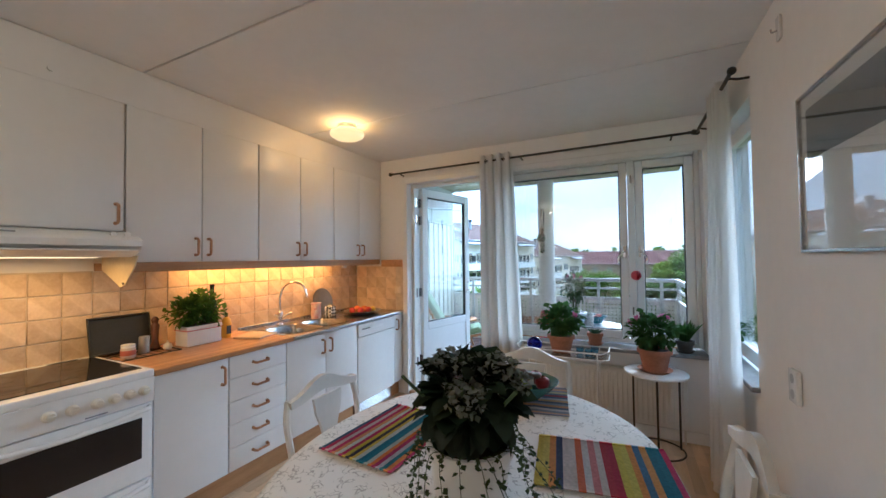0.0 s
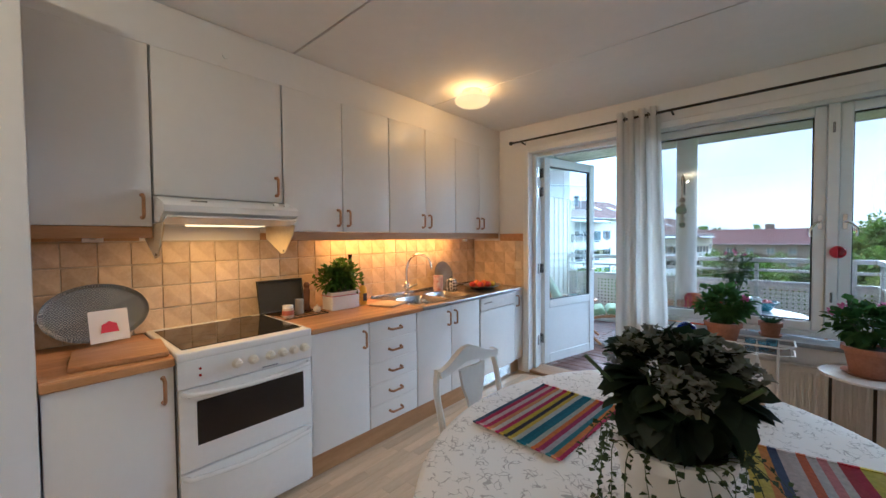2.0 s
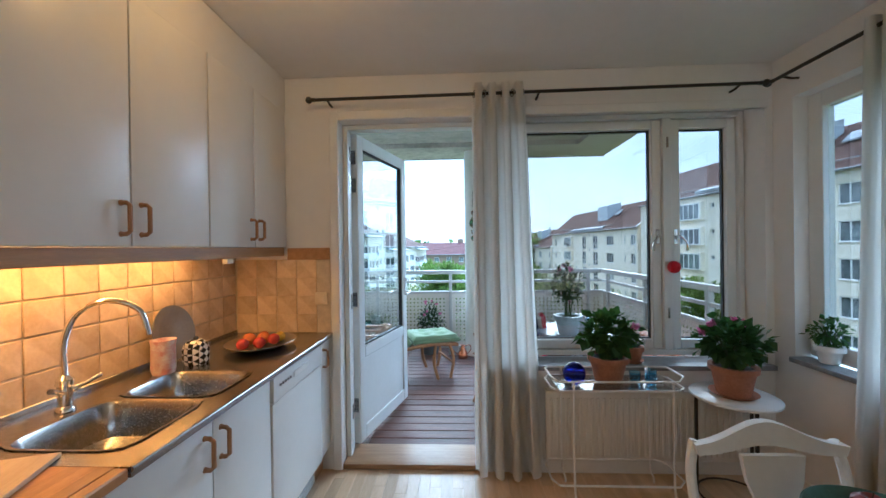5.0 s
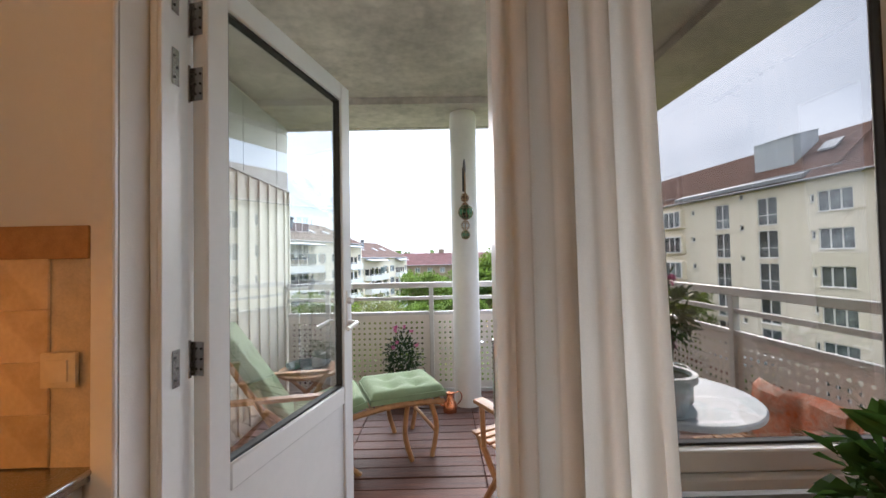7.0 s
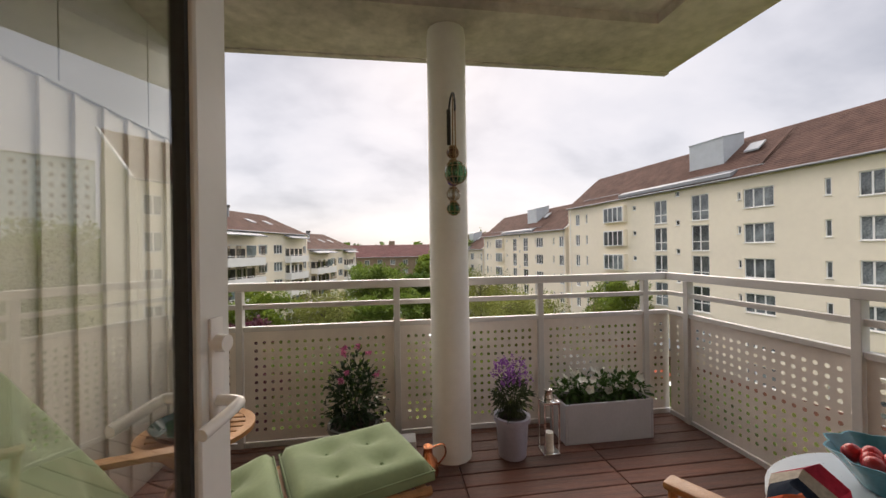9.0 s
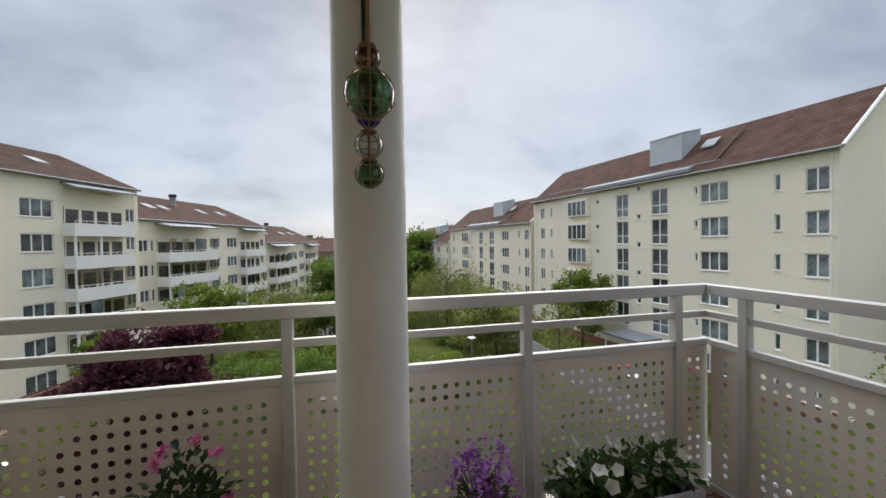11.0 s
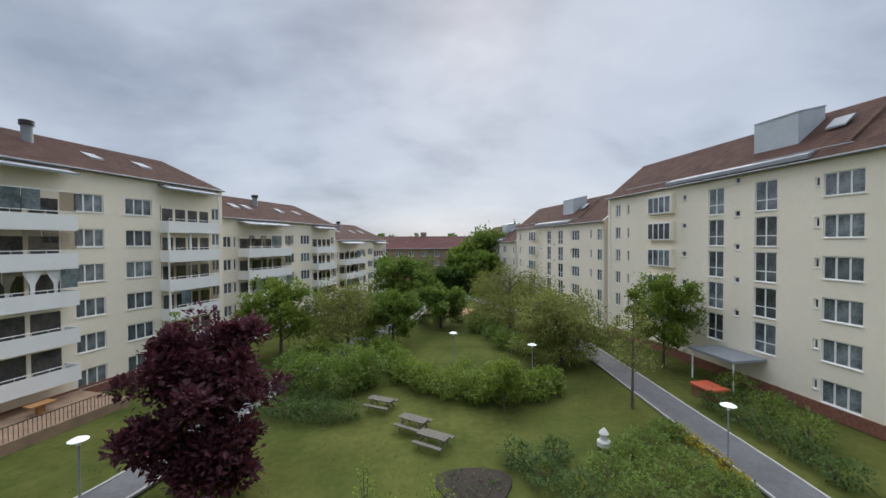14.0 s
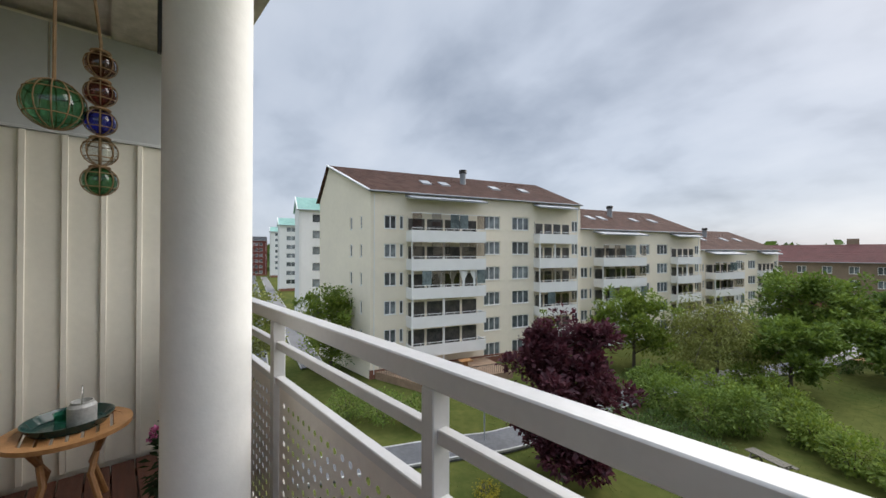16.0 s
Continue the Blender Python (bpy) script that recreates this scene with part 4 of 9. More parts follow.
RAD = mat("cream_radiator", (0.70, 0.67, 0.60), 0.4, var=0.04, scale=4)
radiator()


def ceiling_light(x, y):
    t = thing("ceiling_lamp", "round opal glass ceiling lamp, switched on; the rear one added as fill", "ceiling lamp", pose(x, y, 0), "ceiling lamps")
    bm = lathe(B(), [(0, 2.562), (0.075, 2.562), (0.078, 2.535), (0.07, 2.525), (0, 2.525)], (0, 0, 0), 32)
    no_shadow(part("base", bm, ENAMEL, t))
    bm = lathe(B(), [(0, 2.440), (0.05, 2.442), (0.10, 2.453), (0.132, 2.474), (0.138, 2.490), (0.128, 2.508), (0.095, 2.524), (0.0, 2.526)], (0, 0, 0), 40)
    no_shadow(part("shade", bm, OPAL, t, "glowing opal glass shade"))


OPAL = glow("opal_glass", (1.0, 0.60, 0.20), 0.26, (0.86, 0.74, 0.52))
# the second body only houses the added fill light, out of view
for lx, ly in LAMP_SPOTS:
    ceiling_light(lx, ly)


def picture():
    t = thing("framed_picture", "landscape print in a slim silver frame behind glass", "picture")
    y0, y1, z0, z1 = -2.36, -1.665, 1.465, 2.035
    bm = B()
    for a in ((y0, y0 + 0.012, z0, z1), (y1 - 0.012, y1, z0, z1), (y0 + 0.012, y1 - 0.012, z1 - 0.012, z1), (y0 + 0.012, y1 - 0.012, z0, z0 + 0.012)):
        box(bm, XE - 0.022, XE - 0.001, *a, 0.002)
    part("frame", bm, STEEL, t)
    part("mount", box(B(), XE - 0.010, XE - 0.002, y0 + 0.012, y1 - 0.012, z0 + 0.012, z1 - 0.012), mat("white_mount", (0.78, 0.78, 0.76), 0.7, var=0.02), t)
    part("print", box(B(), XE - 0.0125, XE - 0.0102, y0 + 0.07, y1 - 0.055, z0 + 0.33, z1 - 0.06), mat("dark_blue_print", (0.05, 0.065, 0.085), 0.6, var=0.5, scale=7, color2=(0.13, 0.14, 0.15)), t, "dark blue-grey abstract print")
    no_shadow(part("glass", box(B(), XE - 0.0165, XE - 0.0145, y0 + 0.01, y1 - 0.01, z0 + 0.01, z1 - 0.01), pane_glass("picture_glass", (0.97, 0.97, 0.97), 0.06), t, smooth=0))


picture()
for y, z, h in ((-1.53, 0.935, 0.13),):
    s = thing("wall_socket", "white double power socket on the painted wall", "socket")
    part("plate", box(B(), XE - 0.020, XE - 0.001, y - 0.04, y + 0.04, z - h / 2, z + h / 2, 0.004, 2), ENAMEL, s)
    for k in (-1, 1):
        part("insert", cyl(B(), (XE - 0.021, y, z + k * 0.031), (XE - 0.0195, y, z + k * 0.031), 0.019, None, 16), mat("socket_hole", (0.35, 0.34, 0.33), 0.5), s)
hk = thing("wall_hook", "small white hook plate high on the wall", "hook")
part("plate", box(B(), XE - 0.012, XE - 0.001, -1.50, -1.46, 2.36, 2.46, 0.003), ENAMEL, hk)
part("hook", tube(B(), [(XE - 0.012, -1.48, 2.40), (XE - 0.03, -1.48, 2.395), (XE - 0.034, -1.48, 2.41)], 0.004, 8), STEEL, hk)


def ornament():
    t = thing("glass_bauble", "red glass ball hanging from the window catch", "ornament")
    part("bauble", ball(B(), (2.893, 0.145, 1.295), 0.042, 18, 12), glass("red_glass", (0.75, 0.03, 0.05), 0.02), t)
    part("cord", tube(B(), [(2.893, 0.145, 1.335), (2.89, 0.142, 1.40), (2.915, 0.145, 1.50)], 0.0015, 6), mat("white_cord", (0.7, 0.7, 0.68), 0.8), t)


ornament()

# ---- balcony railing ----
RY, RX = 2.985, 3.487
PX = (0.265, 1.328, 2.411, 3.287)
PY = (2.77, 1.74, 0.71)


def perforated(bm, a0, a1, z0, z1, put, margin=0.055, pitch=0.054, r=0.0105):
    """A thin sheet with a grid of real round holes; put(a, z) gives the place."""
    na, nz = max(1, int((a1 - a0 - 2 * margin) / pitch)), max(1, int((z1 - z0 - 2 * margin) / pitch))
    ma, mz = (a1 - a0 - na * pitch) / 2, (z1 - z0 - nz * pitch) / 2
    us = [a0, *[a0 + ma + i * pitch for i in range(na + 1)], a1]
    vs = [z0, *[z0 + mz + i * pitch for i in range(nz + 1)], z1]
    grid = [[bm.verts.new(put(u, v)) for v in vs] for u in us]
    for i in range(len(us) - 1):
        for j in range(len(vs) - 1):
            c = [grid[i][j], grid[i + 1][j], grid[i + 1][j + 1], grid[i][j + 1]]
            if 0 < i < len(us) - 2 and 0 < j < len(vs) - 2:
                cu, cv = (us[i] + us[i + 1]) / 2, (vs[j] + vs[j + 1]) / 2
                h = [bm.verts.new(put(cu + r * math.cos(math.pi * (k / 4 + 0.25 - 1.0 + 0.0)), cv + r * math.sin(math.pi * (k / 4 + 0.25 - 1.0)))) for k in range(8)]
                # hole vertices 0, 2, 4, 6 lie at the corners' directions
                for q in range(4):
                    a, b = c[q], c[(q + 1) % 4]
                    k = 2 * q
                    bm.faces.new((a, b, h[(k + 2) % 8], h[k + 1]))
                    bm.faces.new((a, h[k + 1], h[k]))
            else:
                bm.faces.new(c)


def railing():
    t = thing("balcony_railing", "grey metal balcony railing with perforated panels", "railing")
    e0 = BX0 + 0.005
    part("top_rail", box(B(), e0, RX + 0.028, RY - 0.028, RY + 0.028, 1.062, 1.118, 0.004), ALU, t)
    part("top_rail", box(B(), RX - 0.028, RX + 0.028, YO + 0.02, RY - 0.0285, 1.062, 1.118, 0.004), ALU, t)
    part("middle_rail", box(B(), e0, RX + 0.016, RY - 0.014, RY + 0.016, 0.938, 0.972, 0.003), ALU, t)
    part("middle_rail", box(B(), RX - 0.014, RX + 0.016, YO + 0.02, RY - 0.0145, 0.938, 0.972, 0.003), ALU, t)
    for x in PX:
        part("post", box(B(), x - 0.022, x + 0.022, RY - 0.026, RY + 0.026, -0.06, 1.061, 0.003), ALU, t)
    for y in PY:
        part("post", box(B(), RX - 0.026, RX + 0.026, y - 0.022, y + 0.022, -0.06, 1.061, 0.003), ALU, t)
    xs = [e0, *PX, RX + 0.01]
    for a, b in zip(xs, xs[1:]):
        a, b = a + (0.023 if a in PX else 0), b - (0.023 if b in PX else 0)
        bm = B()
        perforated(bm, a, b, 0.03, 0.785, lambda u, v: (u, RY, v), 0.028, 0.054, 0.0125)
        p = part("panel", bm, PERF, t, "perforated sheet panel", 0)
        part("panel_cap", box(B(), a, b, RY - 0.018, RY + 0.018, 0.786, 0.819, 0.003), ALU, p)
        part("panel_foot", box(B(), a, b, RY - 0.012, RY + 0.012, -0.058, 0.0295, 0.003), ALU, p)
    ys = [YO + 0.02, *PY[::-1], RY - 0.03]
    for a, b in zip(ys, ys[1:]):
        a, b = a + (0.023 if a in PY else 0), b - (0.023 if b in PY else 0)
        bm = B()
        perforated(bm, a, b, 0.03, 0.785, lambda u, v: (RX, u, v), 0.028, 0.054, 0.0125)
        p = part("panel", bm, PERF, t, "perforated sheet panel", 0)
        part("panel_cap", box(B(), RX - 0.018, RX + 0.018, a, b, 0.786, 0.819, 0.003), ALU, p)
        part("panel_foot", box(B(), RX - 0.012, RX + 0.012, a, b, -0.058, 0.0295, 0.003), ALU, p)


railing()


def store_wall():
    t = thing("wall_balcony", "cream vertical board wall closing the balcony side", "wall", pose(0, 0, 0), "", "structure")
    part("backing", box(B(), BX0 - 0.25, BX0 - 0.022, YO, BY1, -0.06, ZS + 0.02), CLADDING, t)
    p = 0.176
    y = YO + 0.002
    while y < BY1 - 0.02:
        b = min(y + p, BY1)
        part("board", box(B(), BX0 - 0.022, BX0 - 0.004, y + 0.002, b - 0.002, 0.02, 2.075, 0.002), CLADDING, t)
        part("batten", box(B(), BX0 - 0.004, BX0 + 0.012, b - 0.018, b + 0.012, 0.02, 2.075, 0.003), CLADDING, t)
        y += p
    y = YO + 0.002
    while y < BY1 - 0.02:
        b = min(y + 0.62, BY1)
        part("upper_board", box(B(), BX0 - 0.022, BX0 - 0.006, y + 0.004, b - 0.004, 2.095, ZS - 0.002, 0.002), CLADTOP, t)
        y += 0.62
    part("drip_rail", box(B(), BX0 - 0.022, BX0 + 0.016, YO, BY1, 2.076, 2.094, 0.003), CLADTOP, t)
    # facade of the flat beside the door
    solid("facade_pier", box(B(), BX0, DX0 - 0.001, YO + 0.001, YO + 0.016, -0.05, 2.42), CLADDING, "cream board facade beside the balcony door", "wall", "structure")


store_wall()


def decking():
    t = thing("decking", "dark red-brown oiled wooden decking boards", "decking", pose(0, 0, 0), "", "structure")
    rnd = random.Random(3)
    w, gap, L = 0.112, 0.007, 0.915
    mesh = part("board", box(B(), 0.0, L - 0.004, 0.0, w, -0.028, 0.0, 0.004), DECKWOOD, t).data
    bpy.data.objects.remove([o for o in t.children][0])
    y = YO + 0.015
    while y + w < RY - 0.005:
        for i in range(4):
            o = new("board", mesh)
            o.parent = t
            o.matrix_world = pose(BX0 + 0.006 + i * L, y + rnd.uniform(-0.001, 0.001), rnd.uniform(-0.003, 0.0))
        y += w + gap
    # the last course is ripped down to meet the railing
    thin = None
    for i in range(4):
        if thin is None:
            o = part("board", box(B(), 0.0, L - 0.004, 0.0, RY - 0.016 - y, -0.028, 0.0, 0.004), DECKWOOD, t)
            thin = o.data
        else:
            o = new("board", thin)
            o.parent = t
        o.matrix_world = pose(BX0 + 0.006 + i * L, y, -0.002)
    for i in range(9):
        x = BX0 + 0.1 + i * 0.43
        part("joist", box(B(), x, x + 0.04, YO + 0.01, RY - 0.02, -0.06, -0.029), DECKWOOD, t)


# ---- plants: leaves as small folded blades ----
def leaf_cloud(spots, size, rnd, spread=0.0, shape=0.45, droop=0.0):
    """Vertices and faces of many folded leaves. spots: points with an outward direction."""
    V, F = [], []
    for p, d in spots:
        s = size * rnd.uniform(0.65, 1.25)
        d = (Vector(d) + Vector((rnd.gauss(0, 0.5), rnd.gauss(0, 0.5), rnd.gauss(0, 0.4) - droop))).normalized()
        side = d.cross(Vector((rnd.gauss(0, 0.35), rnd.gauss(0, 0.35), 1))).normalized()
        up = side.cross(d)
        q = Vector(p) + Vector((rnd.gauss(0, 1), rnd.gauss(0, 1), rnd.gauss(0, 1))) * spread
        i = len(V)
        w = s * shape
        V += [q, q + d * s * 0.5 + side * w * 0.5 + up * s * 0.10, q + d * s - up * s * 0.06, q + d * s * 0.5 - side * w * 0.5 + up * s * 0.10]
        F += [(i, i + 1, i + 2), (i, i + 2, i + 3)]
    return V, F


def leaf_part(name, V, F, material, parent, label=""):
    me = bpy.data.meshes.new(name)
    me.from_pydata([tuple(v) for v in V], [], F)
    me.materials.append(material)
    o = new(name, me)
    o.parent = parent
    if label:
        o["label"] = label
    return o


def leafmat(name, a, b, rough=0.45):
    """Leaves: two greens, a random tint for each leaf, some light shining through."""
    m = bpy.data.materials.new(name)
    m.use_nodes = True
    nt = m.node_tree
    nt.nodes.clear()
    N, L = nt.nodes.new, nt.links.new
    out, df, tl, mx, gl, m2 = (N(k) for k in ("ShaderNodeOutputMaterial", "ShaderNodeBsdfDiffuse", "ShaderNodeBsdfTranslucent", "ShaderNodeMixShader", "ShaderNodeBsdfGlossy", "ShaderNodeMixShader"))
    g, cm, hs = N("ShaderNodeNewGeometry"), N("ShaderNodeMix"), N("ShaderNodeHueSaturation")
    cm.data_type = "RGBA"
    cm.inputs[6].default_value, cm.inputs[7].default_value = (*a, 1), (*b, 1)
    L(g.outputs["Random Per Island"], cm.inputs[0])
    tc, n, mr = N("ShaderNodeTexCoord"), N("ShaderNodeTexNoise"), N("ShaderNodeMapRange")
    n.inputs["Scale"].default_value = 0.9
    mr.inputs["To Min"].default_value, mr.inputs["To Max"].default_value = 0.6, 1.4
    L(tc.outputs["Object"], n.inputs["Vector"]); L(n.outputs["Fac"], mr.inputs["Value"]); L(mr.outputs[0], hs.inputs["Value"])
    L(cm.outputs[2], hs.inputs["Color"])
    L(hs.outputs[0], df.inputs[0]); L(hs.outputs[0], tl.inputs[0])
    mx.inputs[0].default_value = 0.35
    L(df.outputs[0], mx.inputs[1]); L(tl.outputs[0], mx.inputs[2])
    gl.inputs["Roughness"].default_value = rough
    m2.inputs[0].default_value = 0.025
    L(mx.outputs[0], m2.inputs[1]); L(gl.outputs[0], m2.inputs[2]); L(m2.outputs[0], out.inputs[0])
    return m


LEAF = leafmat("leaf_green", (0.055, 0.115, 0.022), (0.028, 0.07, 0.014))
LEAF_DARK = leafmat("leaf_dark", (0.022, 0.048, 0.016), (0.012, 0.028, 0.010))
LEAF_HERB = leafmat("leaf_herb", (0.10, 0.20, 0.02), (0.05, 0.12, 0.015))
LEAF_GREY = leafmat("leaf_greygreen", (0.085, 0.115, 0.06), (0.05, 0.07, 0.035))
TERRA = mat("terracotta", (0.36, 0.155, 0.085), 0.85, var=0.25, scale=9, bump=0.1, bump_scale=60, stain=0.2)
SOIL = mat("potting_soil", (0.03, 0.02, 0.014), 0.95, var=0.4, scale=60, bump=0.6, bump_scale=120)
PETAL_PINK = leafmat("petal_pink", (0.62, 0.18, 0.34), (0.45, 0.10, 0.25), 0.6)
PETAL_WHITE = leafmat("petal_white", (0.80, 0.79, 0.72), (0.66, 0.66, 0.58), 0.6)
PETAL_LAV = leafmat("petal_lavender", (0.36, 0.13, 0.44), (0.24, 0.08, 0.34), 0.7)
STEM = mat("green_stem", (0.06, 0.09, 0.025), 0.6, var=0.3, scale=12)
GLAZE_BLUE = mat("pale_blue_glaze", (0.42, 0.50, 0.54), 0.35, var=0.15, scale=8)


def crown_spots(rnd, n, c, rx, ry, rz, hollow=0.35, flat=0.0):
    out = []
    while len(out) < n:
        v = Vector((rnd.uniform(-1, 1), rnd.uniform(-1, 1), rnd.uniform(-1 + flat, 1)))
        l = v.length
        if l > 1 or l < hollow * rnd.random():
            continue
        b = 0.78 + 0.34 * noise.noise(v * 2.3 + Vector(c) * 3)
        out.append((Vector(c) + Vector((v.x * rx * b, v.y * ry * b, v.z * rz * b)), v.normalized() if l > 0.01 else Vector((0, 0, 1))))
    return out


def pot(parent, x, y, z, r, h, material, rim=0.012, saucer=False, taper=0.72, name="pot"):
    bm = lathe(B(), [(0, 0.004), (r * taper, 0.004), (r * taper + 0.004, 0.012), (r - 0.002, h - 0.03), (r + rim, h - 0.028), (r + rim, h), (r - 0.008, h), (r - 0.016, h - 0.02), (0, h - 0.022)], (x, y, z), 32)
    p = part(name, bm, material, parent)
    part("soil", cyl(B(), (x, y, z + h - 0.03), (x, y, z + h - 0.012), r - 0.014, None, 24), SOIL, p)
    if saucer:
        part("saucer", lathe(B(), [(0, 0), (r * 0.85, 0), (r * 1.1, 0.018), (r * 1.06, 0.018), (r * 0.82, 0.006), (0, 0.006)], (x, y, z - 0.004), 32), material, parent)
    return p


def pot_plant(name, label, x, y, z, r, h, potmat, leaves, leaf, crown, leafsize, flowers=None, seed=1, saucer=False, taper=0.72, stems=9, shape=0.55):
    """crown: (height of middle, rx, ry, rz); flowers: (material, count, size)."""
    t = thing(name, label, "potted plant")
    rnd = random.Random(seed)
    pot(t, x, y, z, r, h, potmat, saucer=saucer, taper=taper)
    cz, rx, ry, rz = crown
    for k in range(stems):
        a = 2 * math.pi * k / stems + rnd.uniform(-0.3, 0.3)
        q = rnd.uniform(0.3, 0.85)
        part("stem", tube(B(), smooth_line([(x + 0.02 * math.cos(a), y + 0.02 * math.sin(a), z + h - 0.02), (x + rx * q * 0.4 * math.cos(a), y + ry * q * 0.4 * math.sin(a), z + h + (cz - h) * 0.55), (x + rx * q * math.cos(a), y + ry * q * math.sin(a), z + cz + rz * 0.3)], 3), 0.004, 5), STEM, t)
    V, F = leaf_cloud(crown_spots(rnd, leaves, (x, y, z + cz), rx, ry, rz), leafsize, rnd, 0.01, shape, 0.15)
    leaf_part("foliage", V, F, leaf, t)
    if flowers:
        fm, n, fs = flowers
        for k in range(n):
            a, e = rnd.uniform(0, 6.28), rnd.uniform(0.35, 1.3)
            p = Vector((x + rx * 0.92 * math.cos(a) * math.cos(e), y + ry * 0.92 * math.sin(a) * math.cos(e), z + cz + rz * 0.98 * math.sin(e)))
            V, F = leaf_cloud([(p, Vector((rnd.gauss(0, 1), rnd.gauss(0, 1), rnd.gauss(0.4, 1))).normalized()) for _ in range(26)], fs, rnd, fs * 0.25, 0.8)
            leaf_part("flower", V, F, fm, t)
    return t


# balcony pots and boxes
pot_plant("rose_bush", "bushy potted rose with small pale pink flowers", 1.04, 2.70, 0.0, 0.15, 0.24, mat("dark_pot", (0.10, 0.11, 0.11), 0.5), 900, LEAF_DARK, (0.36, 0.21, 0.18, 0.37), 0.045, (PETAL_PINK, 7, 0.022), 5)
pot_plant("lavender_pot", "lavender in a pale lilac pot on the decking", 2.045, 2.58, 0.0, 0.105, 0.26, mat("lilac_pot", (0.36, 0.36, 0.44), 0.4), 650, LEAF_GREY, (0.38, 0.13, 0.13, 0.15), 0.05, None, 6, taper=0.8, shape=0.16)


def lavender_spikes():
    t = [o for o in bpy.data.objects if o.name.startswith("lavender_pot")][0]
    rnd = random.Random(11)
    for k in range(54):
        a, q = rnd.uniform(0, 6.28), rnd.uniform(0.01, 0.13)
        p = Vector((2.045 + q * math.cos(a), 2.58 + q * math.sin(a), 0.45 + rnd.uniform(0, 0.12)))
        V, F = leaf_cloud([(p + Vector((0, 0, 0.006 * i)), Vector((rnd.gauss(0, 1), rnd.gauss(0, 1), 0.6)).normalized()) for i in range(10)], 0.018, rnd, 0.004, 0.9)
        leaf_part("flower_spike", V, F, PETAL_LAV, t)


lavender_spikes()


def planter():
    t = thing("planter_box", "grey rectangular planter full of white petunias", "planter")
    x0, x1, y0, y1, h = 2.43, 3.08, 2.625, 2.87, 0.27
    GREYP = mat("light_grey_planter", (0.42, 0.42, 0.44), 0.55, var=0.07, scale=6)
    part("base", box(B(), x0 + 0.017, x1 - 0.017, y0 + 0.017, y1 - 0.017, 0.0, 0.02, 0.004), GREYP, t)
    for s in ((x0, x0 + 0.016, y0, y1), (x1 - 0.016, x1, y0, y1), (x0 + 0.016, x1 - 0.016, y0, y0 + 0.016), (x0 + 0.016, x1 - 0.016, y1 - 0.016, y1)):
        part("side_panel", box(B(), *s, 0.0, h, 0.003), GREYP, t)
    part("soil", box(B(), x0 + 0.017, x1 - 0.017, y0 + 0.017, y1 - 0.017, 0.10, h - 0.03), SOIL, t)
    rnd = random.Random(9)
    for k in range(5):
        c = (x0 + 0.08 + k * 0.123, (y0 + y1) / 2, h + 0.05)
        V, F = leaf_cloud(crown_spots(rnd, 170, c, 0.11, 0.12, 0.10), 0.045, rnd, 0.01, 0.6)
        leaf_part("foliage", V, F, LEAF, t)
    for k in range(30):
        p = Vector((rnd.uniform(x0 + 0.02, x1 - 0.02), rnd.uniform(y0 - 0.01, y1), h + rnd.uniform(0.06, 0.17)))
        d = Vector((rnd.gauss(0, 0.6), rnd.gauss(-0.7, 0.4), rnd.gauss(0.5, 0.3))).normalized()
        a = d.orthogonal().normalized()
        b = d.cross(a)
        V, F = [p], []
        r = rnd.uniform(0.022, 0.034)
        for i in range(10):
            an = 2 * math.pi * i / 10
            V.append(p + d * 0.012 + (a * math.cos(an) + b * math.sin(an)) * r * (1.0 if i % 2 else 0.8))
        F = [(0, 1 + i, 1 + (i + 1) % 10) for i in range(10)]
        leaf_part("flower", V, F, PETAL_WHITE, t)


planter()


def lantern(x, y):
    t = thing("storm_lantern", "slim chrome and glass candle lantern on the decking", "lantern")
    part("base", box(B(), x - 0.055, x + 0.055, y - 0.055, y + 0.055, 0.0, 0.025, 0.004), CHROME, t)
    part("top", box(B(), x - 0.055, x + 0.055, y - 0.055, y + 0.055, 0.33, 0.35, 0.004), CHROME, t)
    part("chimney", lathe(B(), [(0, 0.35), (0.035, 0.35), (0.035, 0.37), (0.025, 0.40), (0.028, 0.415), (0, 0.42)], (x, y, 0), 20), CHROME, t)
    for sx in (-1, 1):
        for sy in (-1, 1):
            part("post", box(B(), x + sx * 0.048 - 0.004, x + sx * 0.048 + 0.004, y + sy * 0.048 - 0.004, y + sy * 0.048 + 0.004, 0.025, 0.33), CHROME, t)
    part("candle", cyl(B(), (x, y, 0.025), (x, y, 0.14), 0.028, None, 18), mat("candle_wax", (0.75, 0.72, 0.64), 0.6), t)


lantern(2.285, 2.56)
COPPER = mat("polished_copper", (0.70, 0.28, 0.14), 0.22, metal=1.0, var=0.12, scale=10)


def watering_can(x, y):
    t = thing("watering_can", "small polished copper watering can with a long spout", "watering can")
    part("body", lathe(B(), [(0, 0.0), (0.06, 0.0), (0.062, 0.02), (0.055, 0.08), (0.03, 0.11), (0.026, 0.16), (0.03, 0.165), (0.022, 0.165), (0, 0.15)], (x, y, 0), 28), COPPER, t)
    part("spout", tube(B(), smooth_line([(x - 0.05, y, 0.04), (x - 0.12, y, 0.09), (x - 0.17, y, 0.17), (x - 0.22, y - 0.01, 0.19)], 5), 0.0055, 8), COPPER, t)
    part("handle", tube(B(), smooth_line([(x + 0.028, y, 0.155), (x + 0.09, y, 0.17), (x + 0.105, y, 0.11), (x + 0.058, y, 0.05)], 5), 0.0055, 8), COPPER, t)


